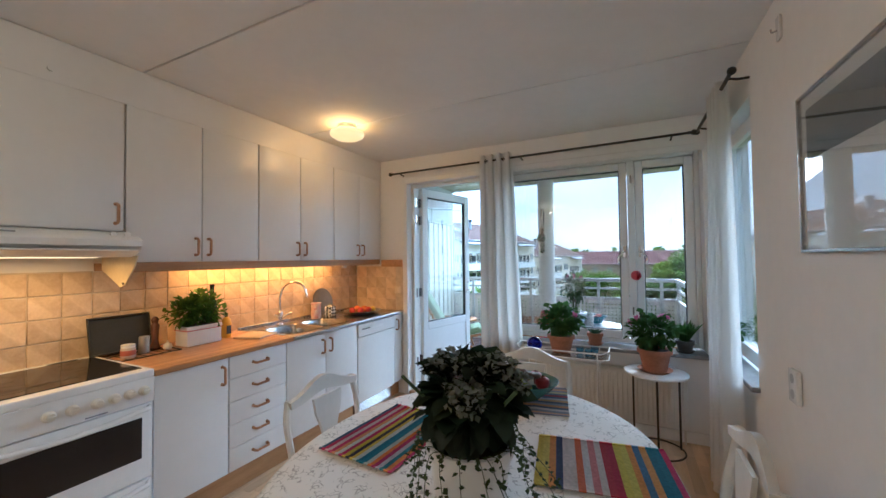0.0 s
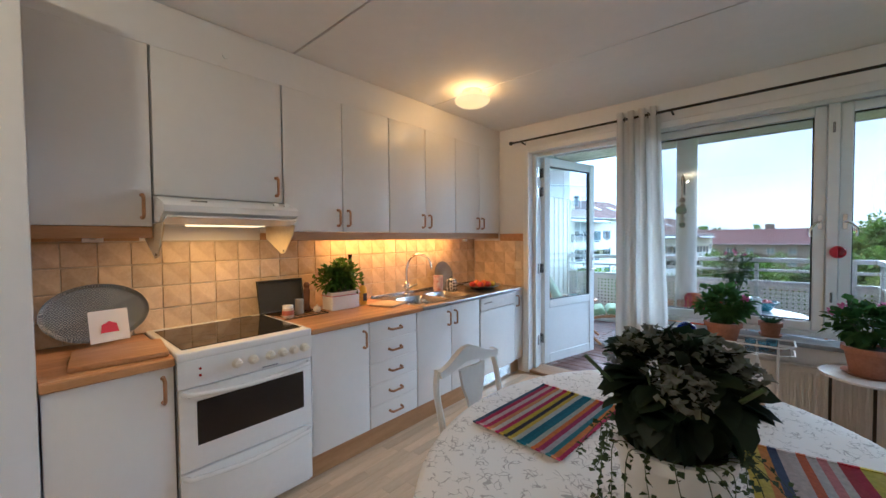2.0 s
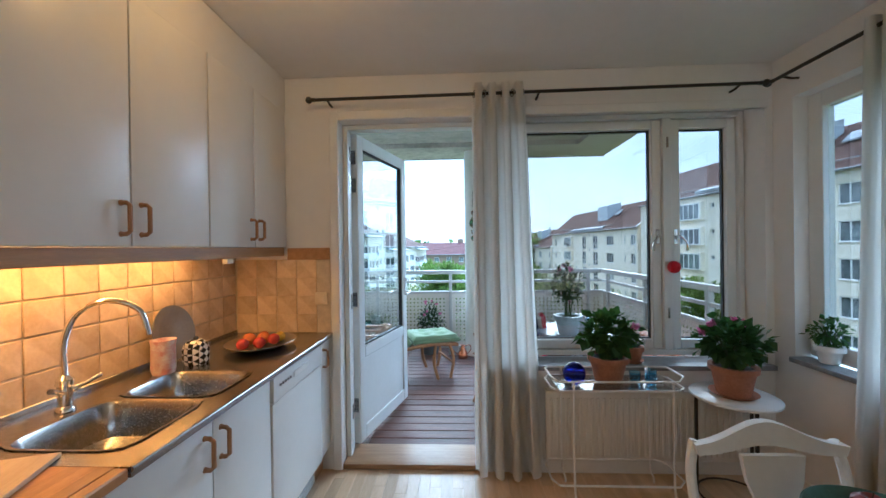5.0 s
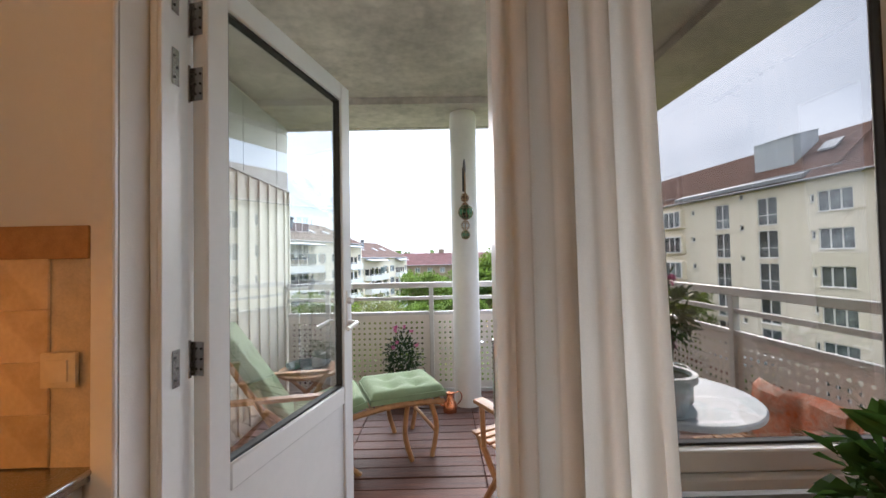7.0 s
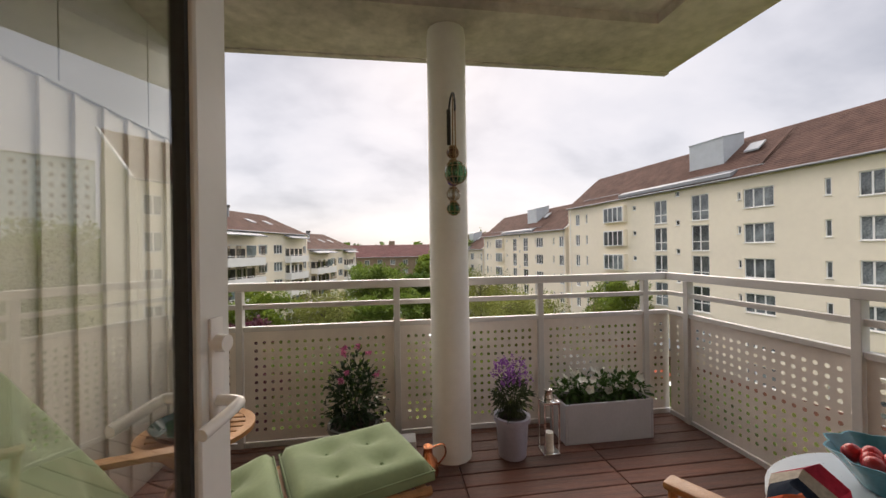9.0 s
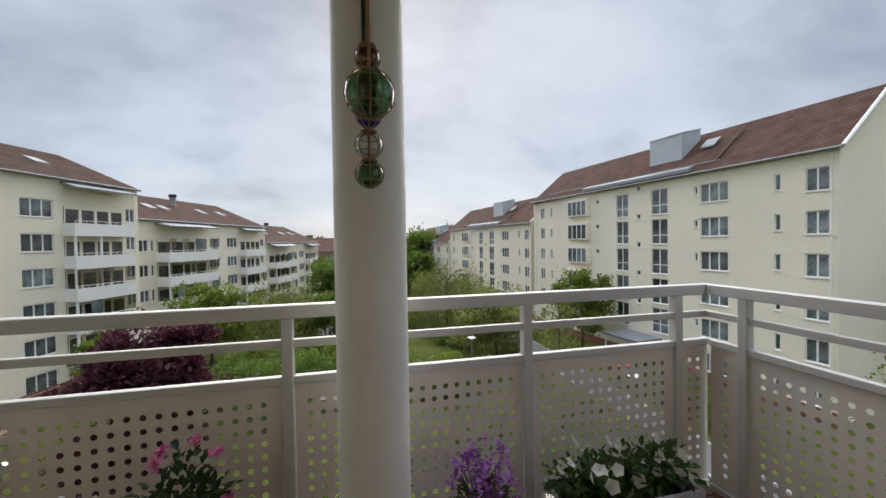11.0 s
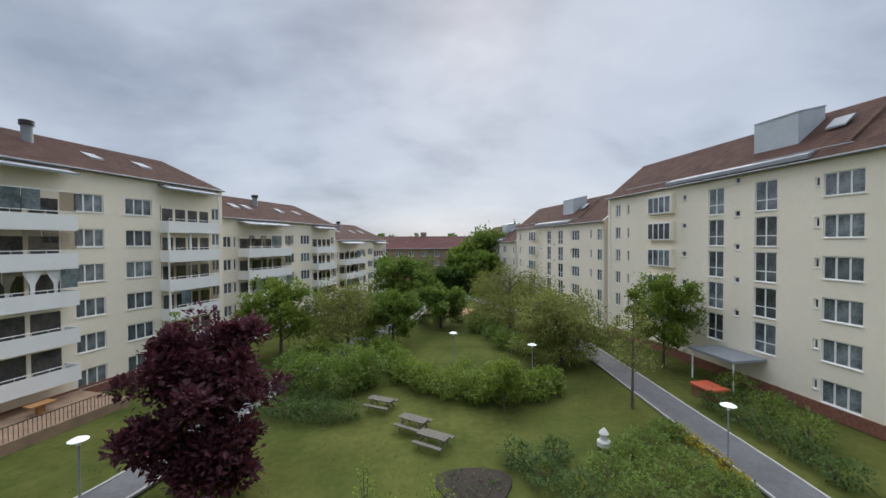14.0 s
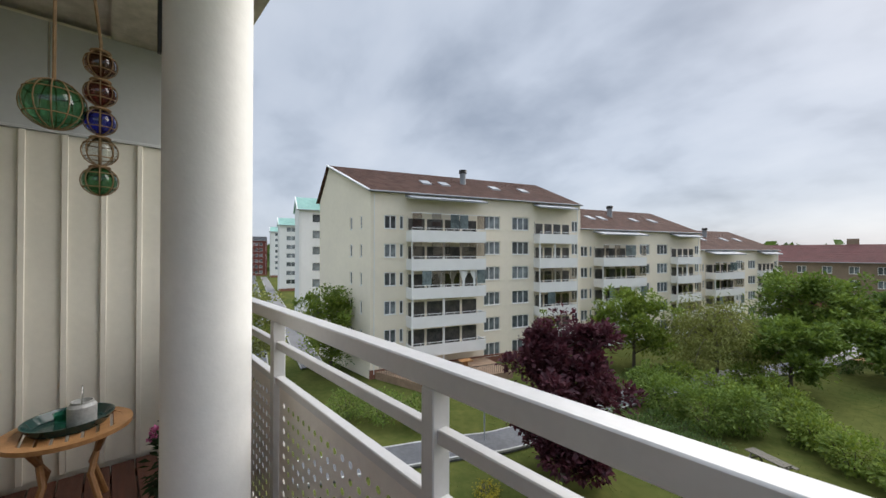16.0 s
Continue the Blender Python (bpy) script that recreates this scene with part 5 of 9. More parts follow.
watering_can(1.49, 2.47)
solid("storage_tin", box(B(), 1.30, 1.43, 2.60, 2.72, 0.0, 0.13, 0.008, 2), mat("grey_tin", (0.40, 0.41, 0.42), 0.4, var=0.1, scale=12), "small grey tin box on the decking", "box")


def lounger():
    t = thing("deck_chair", "teak steamer deck chair with green buttoned cushions", "deck chair", pose(0.115, 1.475, 0, 0, 0, 22) @ Matrix.Diagonal((0.95, 0.84, 1, 1)))
    GREEN = mat("sage_cushion", (0.20, 0.27, 0.14), 0.9, var=0.12, scale=7, bump=0.2, bump_scale=240, sheen=0.2)
    W = 0.27
    # rails: back, seat and foot
    for s in (-1, 1):
        y = s * W
        part("back_rail", tube(B(), [(-0.10, y, 0.96), (0.34, y, 0.24)], 0.019, 8), TEAK, t)
        part("seat_rail", tube(B(), [(0.28, y, 0.27), (0.82, y, 0.37)], 0.019, 8), TEAK, t)
        part("foot_rail", tube(B(), smooth_line([(0.80, y, 0.365), (1.06, y, 0.385), (1.40, y, 0.36)], 5), 0.019, 8), TEAK, t)
        part("armrest", prism(B(), [(0.02, -0.03), (0.60, -0.035), (0.64, 0.0), (0.60, 0.035), (0.02, 0.03)], lambda u, v, w: (u, y * 1.16 + v, 0.56 + w - 0.06 * u), 0.022), TEAK, t)
        part("front_leg", tube(B(), [(0.62, y * 1.1, 0.53), (0.30, y * 1.1, 0.0)], 0.018, 8), TEAK, t)
        part("rear_leg", tube(B(), [(0.20, y * 1.1, 0.50), (0.78, y * 1.1, 0.0)], 0.018, 8), TEAK, t)
        part("foot_leg", tube(B(), smooth_line([(1.30, y, 0.36), (1.34, y, 0.2), (1.30, y, 0.0)], 4), 0.018, 8), TEAK, t)
        part("foot_leg", tube(B(), smooth_line([(1.12, y, 0.37), (1.10, y, 0.18), (1.15, y, 0.0)], 4), 0.018, 8), TEAK, t)
    part("crossbar", tube(B(), [(1.33, -W, 0.17), (1.33, W, 0.17)], 0.013, 8), TEAK, t)
    part("crossbar", tube(B(), [(0.50, -W * 1.1, 0.27), (0.50, W * 1.1, 0.27)], 0.013, 8), TEAK, t)
    for k in range(9):
        part("slat", box(B(), 0.84 + k * 0.062, 0.885 + k * 0.062, -W, W, 0.372, 0.384, 0.003), TEAK, t)

    def cushion(p0, p1, label):
        p0, p1 = Vector(p0), Vector(p1)
        L = (p1 - p0).length
        d = (p1 - p0).normalized()
        n = Vector((-d.z, 0, d.x))
        if n.z < 0:
            n = -n
        bm = B()
        N, M = 22, 18
        top, bot = [], []
        for i in range(N + 1):
            rt, rb = [], []
            for j in range(M + 1):
                u, v = i / N, j / M
                ed = min(1, 8.0 * min(u, 1 - u) * 1.2, 8.0 * min(v, 1 - v) * 1.2)
                puff = 0.045 + 0.055 * math.sqrt(max(0, 1 - (1 - ed) ** 2))
                for bu in (0.33, 0.67):
                    for bv in (0.3, 0.7):
                        puff -= 0.034 * math.exp(-(((u - bu) * L) ** 2 + ((v - bv) * 0.54) ** 2) / 0.0035)
                puff += 0.006 * noise.noise(Vector((u * 5, v * 5, L)))
                q = p0 + d * (u * L) + Vector((0, (v - 0.5) * 0.54, 0))
                rt.append(bm.verts.new(q + n * puff))
                rb.append(bm.verts.new(q + n * 0.02))
            top.append(rt); bot.append(rb)
        for i in range(N):
            for j in range(M):
                bm.faces.new((top[i][j], top[i + 1][j], top[i + 1][j + 1], top[i][j + 1]))
                bm.faces.new((bot[i][j], bot[i][j + 1], bot[i + 1][j + 1], bot[i + 1][j]))
        for i in range(N):
            for r in (0, M):
                bm.faces.new((top[i][r], top[i + 1][r], bot[i + 1][r], bot[i][r]))
        for j in range(M):
            for r in (0, N):
                bm.faces.new((top[r][j], top[r][j + 1], bot[r][j + 1], bot[r][j]))
        c = part("cushion", bm, GREEN, t, label, 60)
        for bu in (0.33, 0.67):
            for bv in (0.3, 0.7):
                q = p0 + d * (bu * L) + Vector((0, (bv - 0.5) * 0.54, 0)) + n * 0.068
                part("button", ball(B(), q, 0.009, 10, 6), GREEN, c)
        edge = [p0 + n * 0.055 + Vector((0, -0.265, 0)), p1 + n * 0.055 + Vector((0, -0.265, 0)), p1 + n * 0.055 + Vector((0, 0.265, 0)), p0 + n * 0.055 + Vector((0, 0.265, 0))]
        part("piping", tube(B(), edge, 0.005, 6, closed=True), GREEN, c)

    cushion((0.86, 0, 0.385), (1.42, 0, 0.375), "sage green foot cushion")
    cushion((0.36, 0, 0.27), (0.85, 0, 0.385), "sage green seat cushion")
    cushion((-0.10, 0, 0.94), (0.33, 0, 0.27), "sage green back cushion")


lounger()


def stool_table(x, y):
    t = thing("stool_table", "small round slatted teak table", "table")
    z = 0.46
    r = 0.255
    bm = lathe(B(), [(r - 0.045, 0), (r, 0), (r, 0.022), (r - 0.045, 0.022), (r - 0.045, 0)], (x, y, z - 0.022), 36)
    part("rim", bm, TEAK, t)
    for k in range(8):
        yy = -0.19 + k * 0.0545
        h = math.sqrt(max(0.001, (r - 0.04) ** 2 - yy * yy))
        part("slat", box(B(), x - h, x + h, y + yy - 0.021, y + yy + 0.021, z - 0.02, z - 0.002, 0.003), TEAK, t)
    for a in range(4):
        an = math.pi / 4 + a * math.pi / 2
        part("leg", tube(B(), [(x + 0.20 * math.cos(an), y + 0.20 * math.sin(an), z - 0.02), (x + 0.12 * math.cos(an + math.pi), y + 0.12 * math.sin(an), 0.22), (x - 0.20 * math.cos(an), y + 0.20 * math.sin(an), 0.0)], 0.015, 8), TEAK, t)
    b = thing("tray", "round dark green enamel tray on the stool table", "tray")
    part("dish", lathe(B(), [(0, 0), (0.15, 0), (0.18, 0.045), (0.174, 0.045), (0.146, 0.006), (0, 0.006)], (x - 0.02, y, z + 0.001), 36), mat("dark_green_enamel", (0.015, 0.05, 0.045), 0.15), b)
    j = thing("wire_lantern", "small grey mesh jar lantern with a wire handle", "lantern")
    part("jar", lathe(B(), [(0, 0), (0.055, 0), (0.058, 0.01), (0.058, 0.10), (0.045, 0.115), (0.045, 0.125), (0.04, 0.125), (0.04, 0.1), (0, 0.02)], (x + 0.05, y + 0.05, z + 0.012), 26), mat("grey_mesh_metal", (0.42, 0.42, 0.40), 0.5, var=0.2, scale=60), j)
    part("wire_handle", tube(B(), smooth_line([(x + 0.005, y + 0.05, z + 0.13), (x + 0.012, y + 0.05, z + 0.19), (x + 0.05, y + 0.05, z + 0.215), (x + 0.088, y + 0.05, z + 0.19), (x + 0.095, y + 0.05, z + 0.13)], 4), 0.0025, 6), STEEL, j)
    g = thing("glass_candle_holder", "green glass candle holder in the tray", "candle holder")
    part("cup", lathe(B(), [(0, 0), (0.03, 0), (0.038, 0.045), (0.034, 0.045), (0.027, 0.006), (0, 0.006)], (x - 0.09, y - 0.03, z + 0.009), 20), glass("green_cup", (0.1, 0.45, 0.3), 0.05), g)


stool_table(0.33, 2.27)


def cafe_table():
    t = thing("balcony_table", "round pale blue metal balcony table", "table")
    x, y, z, r = 2.46, 0.84, 0.725, 0.35
    BLUE = mat("pale_blue_metal", (0.44, 0.51, 0.57), 0.3, var=0.05, scale=6)
    part("tabletop", lathe(B(), [(0, 0), (r - 0.01, 0), (r, 0.006), (r, 0.022), (r - 0.006, 0.028), (0, 0.028)], (x, y, z - 0.028), 48), BLUE, t)
    for k in range(3):
        a = 2 * math.pi * k / 3 + 0.3
        part("leg", tube(B(), smooth_line([(x + 0.1 * math.cos(a), y + 0.1 * math.sin(a), z - 0.03), (x + 0.04 * math.cos(a), y + 0.04 * math.sin(a), 0.4), (x + 0.27 * math.cos(a), y + 0.27 * math.sin(a), 0.0)], 5), 0.011, 8), BLUE, t)
    pot_plant("geranium", "leggy pink geranium in a pale blue fluted pot", 2.33, 0.64, z + 0.002, 0.10, 0.16, GLAZE_BLUE, 260, LEAF_GREY, (0.40, 0.14, 0.13, 0.17), 0.05, (PETAL_PINK, 5, 0.02), 21, saucer=True, taper=0.7, stems=7)
    j = thing("mesh_lantern", "grey mesh lantern on the balcony table", "lantern")
    part("jar", lathe(B(), [(0, 0), (0.055, 0), (0.06, 0.01), (0.06, 0.13), (0.05, 0.15), (0.04, 0.15), (0.04, 0.12), (0, 0.02)], (2.44, 0.74, z + 0.001), 24), mat("grey_mesh_lantern", (0.45, 0.45, 0.43), 0.5, var=0.2, scale=60), j)
    b = thing("fruit_dish", "wavy turquoise bowl of strawberries on the table", "bowl")
    bx, by = 2.49, 1.0
    bm = B()
    seg, rings = 40, []
    for rr, zz, wv in ((0.05, 0.0, 0), (0.07, 0.004, 0), (0.10, 0.05, 0.003), (0.13, 0.085, 0.008), (0.126, 0.085, 0.008), (0.095, 0.05, 0.003), (0.06, 0.012, 0)):
        rings.append([bm.verts.new((bx + (rr + wv * math.cos(10 * 2 * math.pi * i / seg)) * math.cos(2 * math.pi * i / seg), by + (rr + wv * math.cos(10 * 2 * math.pi * i / seg)) * math.sin(2 * math.pi * i / seg), z + 0.001 + zz)) for i in range(seg)])
    for u, v in zip(rings, rings[1:]):
        for i in range(seg):
            bm.faces.new((u[i], u[(i + 1) % seg], v[(i + 1) % seg], v[i]))
    bm.faces.new(rings[0]); bm.faces.new(rings[-1])
    part("bowl", bm, mat("turquoise_glaze", (0.05, 0.22, 0.28), 0.2, var=0.2, scale=10), b)
    rnd = random.Random(2)
    BERRY = mat("strawberry", (0.42, 0.02, 0.025), 0.3, var=0.25, scale=30, bump=0.2, bump_scale=200, rand=0.2)
    for k in range(16):
        a, q = rnd.uniform(0, 6.28), 0.085 * math.sqrt(rnd.random())
        s = thing("strawberry", "ripe red strawberry lying in the bowl", "fruit", None, "strawberries")
        part("fruit", ball(B(), (bx + q * math.cos(a), by + q * math.sin(a), z + 0.055 + rnd.uniform(0, 0.035)), 0.021, 10, 8, 1, 1, rnd.uniform(0.9, 1.25)), BERRY, s)


cafe_table()
STRIPE_COLS = ((0.62, 0.12, 0.10), (0.75, 0.30, 0.16), (0.08, 0.10, 0.20), (0.72, 0.68, 0.60), (0.62, 0.10, 0.22), (0.75, 0.45, 0.10), (0.10, 0.30, 0.36), (0.70, 0.28, 0.22))


def stripes(name, cols, axis, width, rough=0.9, lo=0.0):
    """Woven stripes of the given colours across the local axis; they repeat after the last one."""
    m = bpy.data.materials.new(name)
    m.use_nodes = True
    nt = m.node_tree
    N, L = nt.nodes.new, nt.links.new
    b = nt.nodes["Principled BSDF"]
    b.inputs["Roughness"].default_value = rough
    tc, sep = N("ShaderNodeTexCoord"), N("ShaderNodeSeparateXYZ")
    L(tc.outputs["Object"], sep.inputs[0])
    d = N("ShaderNodeMath"); d.operation = "MULTIPLY_ADD"; d.inputs[1].default_value, d.inputs[2].default_value = 1 / (width * len(cols)), 0.5 + lo
    L(sep.outputs[axis], d.inputs[0])
    fr = N("ShaderNodeMath"); fr.operation = "FRACT"
    L(d.outputs[0], fr.inputs[0])
    ramp = N("ShaderNodeValToRGB")
    cr = ramp.color_ramp
    cr.interpolation = "CONSTANT"
    while len(cr.elements) < min(len(cols), 31):
        cr.elements.new(0.5)
    for i, e in enumerate(cr.elements):
        e.position, e.color = i / len(cols), (*cols[i], 1)
    L(fr.outputs[0], ramp.inputs[0])
    n = N("ShaderNodeTexNoise"); n.inputs["Scale"].default_value = 90; n.inputs["Detail"].default_value = 3
    L(tc.outputs["Object"], n.inputs["Vector"])
    mx = N("ShaderNodeMix"); mx.data_type = "RGBA"; mx.blend_type = "MULTIPLY"; mx.inputs[0].default_value = 0.5
    L(ramp.outputs[0], mx.inputs[6]); L(n.outputs["Fac"], mx.inputs[7])
    g = N("ShaderNodeBrightContrast"); g.inputs["Bright"].default_value = 0.02; g.inputs["Contrast"].default_value = 0.12
    L(mx.outputs[2], g.inputs[0]); L(g.outputs[0], b.inputs["Base Color"])
    bp = N("ShaderNodeBump"); bp.inputs["Strength"].default_value = 0.3; bp.inputs["Distance"].default_value = 0.002
    w = N("ShaderNodeTexNoise"); w.inputs["Scale"].default_value = 600
    L(tc.outputs["Object"], w.inputs["Vector"]); L(w.outputs["Fac"], bp.inputs["Height"]); L(bp.outputs[0], b.inputs["Normal"])
    return m


def folding_chair(x, y, turn, label):
    """Back at local -y, seat facing +y."""
    t = thing("folding_chair", label, "chair", pose(x, y, 0, 0, 0, turn), "balcony chairs")
    w = 0.23
    for s in (-1, 1):
        part("back_leg", tube(B(), [(s * w, 0.20, 0.0), (s * w, -0.10, 0.45), (s * w, -0.20, 0.80)], 0.016, 8), TEAK, t)
        part("front_leg", tube(B(), [(s * (w - 0.03), -0.22, 0.0), (s * (w - 0.03), 0.20, 0.44)], 0.016, 8), TEAK, t)
        part("armrest", box(B(), s * (w + 0.03) - 0.03, s * (w + 0.03) + 0.03, -0.18, 0.10, 0.645, 0.667, 0.008, 2), TEAK, t)
        part("arm_post", tube(B(), [(s * (w + 0.02), 0.07, 0.44), (s * (w + 0.02), 0.08, 0.645)], 0.013, 8), TEAK, t)
    for k in range(7):
        part("seat_slat", box(B(), -w, w, -0.18 + k * 0.058, -0.135 + k * 0.058, 0.44, 0.455, 0.004), TEAK, t)
    for k in range(5):
        xx = -0.18 + k * 0.09
        part("back_slat", box(B(), xx - 0.03, xx + 0.03, -0.205, -0.188, 0.52, 0.79, 0.007, 2), TEAK, t)
    part("back_rail", box(B(), -w, w, -0.19, -0.165, 0.56, 0.60, 0.004), TEAK, t)
    return t


def draped(name, label, x0, x1, y, top, front, back, material, category, turn, at):
    """A cloth hung over a chair back."""
    bm = B()
    prof = [(-0.045, back), (-0.05, top - 0.1), (-0.04, top - 0.02), (0.0, top + 0.015), (0.04, top - 0.02), (0.05, top - 0.1), (0.06, front)]
    n = 16
    rows = []
    for i in range(n + 1):
        u = i / n
        w = 0.012 * math.sin(u * 11) + 0.006 * math.sin(u * 23)
        rows.append([bm.verts.new((x0 + (x1 - x0) * u, y + p * (1 + 0.3 * math.sin(u * 9)) + w, z + 0.01 * math.sin(u * 7))) for p, z in prof])
    for a, b in zip(rows, rows[1:]):
        for k in range(len(prof) - 1):
            bm.faces.new((a[k], b[k], b[k + 1], a[k + 1]))
    bmesh.ops.solidify(bm, geom=bm.faces[:], thickness=0.012)
    o = solid(name, bm, material, label, category)
    o.matrix_world = pose(*at, 0, 0, turn)
    return o


BLANKET = stripes("striped_blanket", ((0.85, 0.20, 0.08), (0.85, 0.22, 0.09), (0.85, 0.24, 0.10), (0.05, 0.07, 0.11), (0.06, 0.08, 0.12), (0.74, 0.70, 0.62), (0.66, 0.10, 0.16), (0.68, 0.14, 0.26), (0.78, 0.56, 0.14), (0.70, 0.16, 0.24)), "X", 0.034, lo=0.5)
folding_chair(1.876, 1.026, 28, "oiled teak folding armchair with a slatted back")
draped("blanket", "orange and pink striped blanket over the chair back", -0.04, 0.24, -0.2, 0.835, 0.50, 0.42, BLANKET, "blanket", 28, (1.876, 1.026, 0))
low = folding_chair(3.03, 0.98, 95, "low oiled teak folding armchair by the railing")
low.matrix_world = pose(3.03, 0.98, 0, 0, 0, 95) @ Matrix.Diagonal((1, 1, 0.78, 1))
draped("throw", "orange flowered throw over the armchair back", -0.22, 0.24, -0.2, 0.635, 0.36, 0.34, mat("orange_print_cloth", (0.88, 0.25, 0.08), 0.9, scale=5, color2=(0.90, 0.80, 0.70), var=1.0), "blanket", 95, (3.03, 0.98, 0))


def floats():
    x = 1.655
    ROPE = mat("hemp_rope", (0.32, 0.20, 0.10), 0.9, var=0.3, scale=60, bump=0.4, bump_scale=200)
    h = thing("iron_hook", "dark iron hook screwed to the column", "hook")
    part("plate", box(B(), x - 0.012, x + 0.012, 2.525, 2.537, 1.97, 2.19, 0.003), BLACK, h)
    part("arm", tube(B(), smooth_line([(x, 2.53, 2.17), (x, 2.45, 2.23), (x, 2.36, 2.22), (x, 2.31, 2.15), (x, 2.31, 2.10)], 5), 0.006, 8), BLACK, h)

    def net(bm, c, r, n=6):
        for k in range(n):
            a = math.pi * k / n
            tube(bm, [Vector(c) + Vector((math.cos(a) * math.cos(b), math.sin(a) * math.cos(b), math.sin(b))) * (r + 0.002) for b in [2 * math.pi * i / 20 for i in range(20)]], 0.0016, 5, closed=True)
        for b in (-0.5, 0.5):
            tube(bm, [Vector(c) + Vector((math.cos(a) * math.cos(b), math.sin(a) * math.cos(b), math.sin(b))) * (r + 0.002) for a in [2 * math.pi * i / 20 for i in range(20)]], 0.0016, 5, closed=True)

    f = thing("glass_float", "green glass fishing float in a rope net", "glass float")
    c = (x, 2.31, 1.755)
    part("glass", ball(B(), c, 0.063, 28, 18), pane_glass("green_float_glass", (0.34, 0.62, 0.42), 0.07), f)
    bm = B()
    net(bm, c, 0.063)
    tube(bm, [(x, 2.31, 1.818), (x, 2.31, 2.10)], 0.004, 6)
    part("net", bm, ROPE, f)
    g = thing("float_string", "string of small coloured glass floats in rope", "glass float")
    bm = B()
    tube(bm, [(x, 2.40, 1.565), (x, 2.40, 1.95), (x, 2.37, 2.22)], 0.004, 6)
    for z, r, col in ((1.89, 0.034, (0.42, 0.24, 0.17)), (1.81, 0.034, (0.42, 0.18, 0.16)), (1.73, 0.034, (0.16, 0.18, 0.66)), (1.647, 0.037, (0.85, 0.87, 0.87)), (1.565, 0.038, (0.22, 0.44, 0.28))):
        part("bead", ball(B(), (x, 2.40, z), r, 20, 14), pane_glass("float_glass", col, 0.07), g)
        net(bm, (x, 2.40, z), r, 4)
        tube(bm, [(x + 0.02 * math.cos(a), 2.40 + 0.02 * math.sin(a), z + r) for a in [2 * math.pi * i / 12 for i in range(12)]], 0.004, 6, closed=True)
    part("net", bm, ROPE, g)


floats()

# ---- dining corner ----
TX, TY, TA, TB, TT = 2.32, -2.22, 0.65, 0.82, 0.752
CHAIRW = mat("grey_white_chair_paint", (0.66, 0.65, 0.62), 0.45, var=0.06, scale=5, bump=0.04, bump_scale=60)
CLOTH = None


def cloth_material():
    """White cotton with small grey leaf sprigs."""
    m = bpy.data.materials.new("floral_tablecloth")
    m.use_nodes = True
    nt = m.node_tree
    N, L = nt.nodes.new, nt.links.new
    b = nt.nodes["Principled BSDF"]
    b.inputs["Roughness"].default_value = 0.85
    tc = N("ShaderNodeTexCoord")
    nz = N("ShaderNodeTexNoise"); nz.inputs["Scale"].default_value = 22; nz.inputs["Detail"].default_value = 1
    mixv = N("ShaderNodeMix"); mixv.data_type = "VECTOR"; mixv.inputs[0].default_value = 0.06
    L(tc.outputs["Object"], nz.inputs["Vector"]); L(tc.outputs["Object"], mixv.inputs[4]); L(nz.outputs["Color"], mixv.inputs[5])
    vo = N("ShaderNodeTexVoronoi"); vo.feature = "DISTANCE_TO_EDGE"; vo.inputs["Scale"].default_value = 42
    v2 = N("ShaderNodeTexVoronoi"); v2.feature = "F1"; v2.inputs["Scale"].default_value = 27
    L(mixv.outputs[1], vo.inputs["Vector"]); L(mixv.outputs[1], v2.inputs["Vector"])
    r1 = N("ShaderNodeMapRange"); r1.inputs["From Min"].default_value, r1.inputs["From Max"].default_value = 0.07, 0.03
    L(vo.outputs["Distance"], r1.inputs["Value"])
    r2 = N("ShaderNodeMapRange"); r2.inputs["From Min"].default_value, r2.inputs["From Max"].default_value = 0.55, 0.42
    L(v2.outputs["Distance"], r2.inputs["Value"])
    mu = N("ShaderNodeMath"); mu.operation = "MULTIPLY"; L(r1.outputs[0], mu.inputs[0]); L(r2.outputs[0], mu.inputs[1])
    mx = N("ShaderNodeMix"); mx.data_type = "RGBA"; mx.inputs[6].default_value = (0.74, 0.72, 0.69, 1); mx.inputs[7].default_value = (0.40, 0.385, 0.37, 1)
    L(mu.outputs[0], mx.inputs[0]); L(mx.outputs[2], b.inputs["Base Color"])
    w = N("ShaderNodeTexNoise"); w.inputs["Scale"].default_value = 700
    bp = N("ShaderNodeBump"); bp.inputs["Strength"].default_value = 0.2; bp.inputs["Distance"].default_value = 0.002
    L(tc.outputs["Object"], w.inputs["Vector"]); L(w.outputs["Fac"], bp.inputs["Height"]); L(bp.outputs[0], b.inputs["Normal"])
    return m


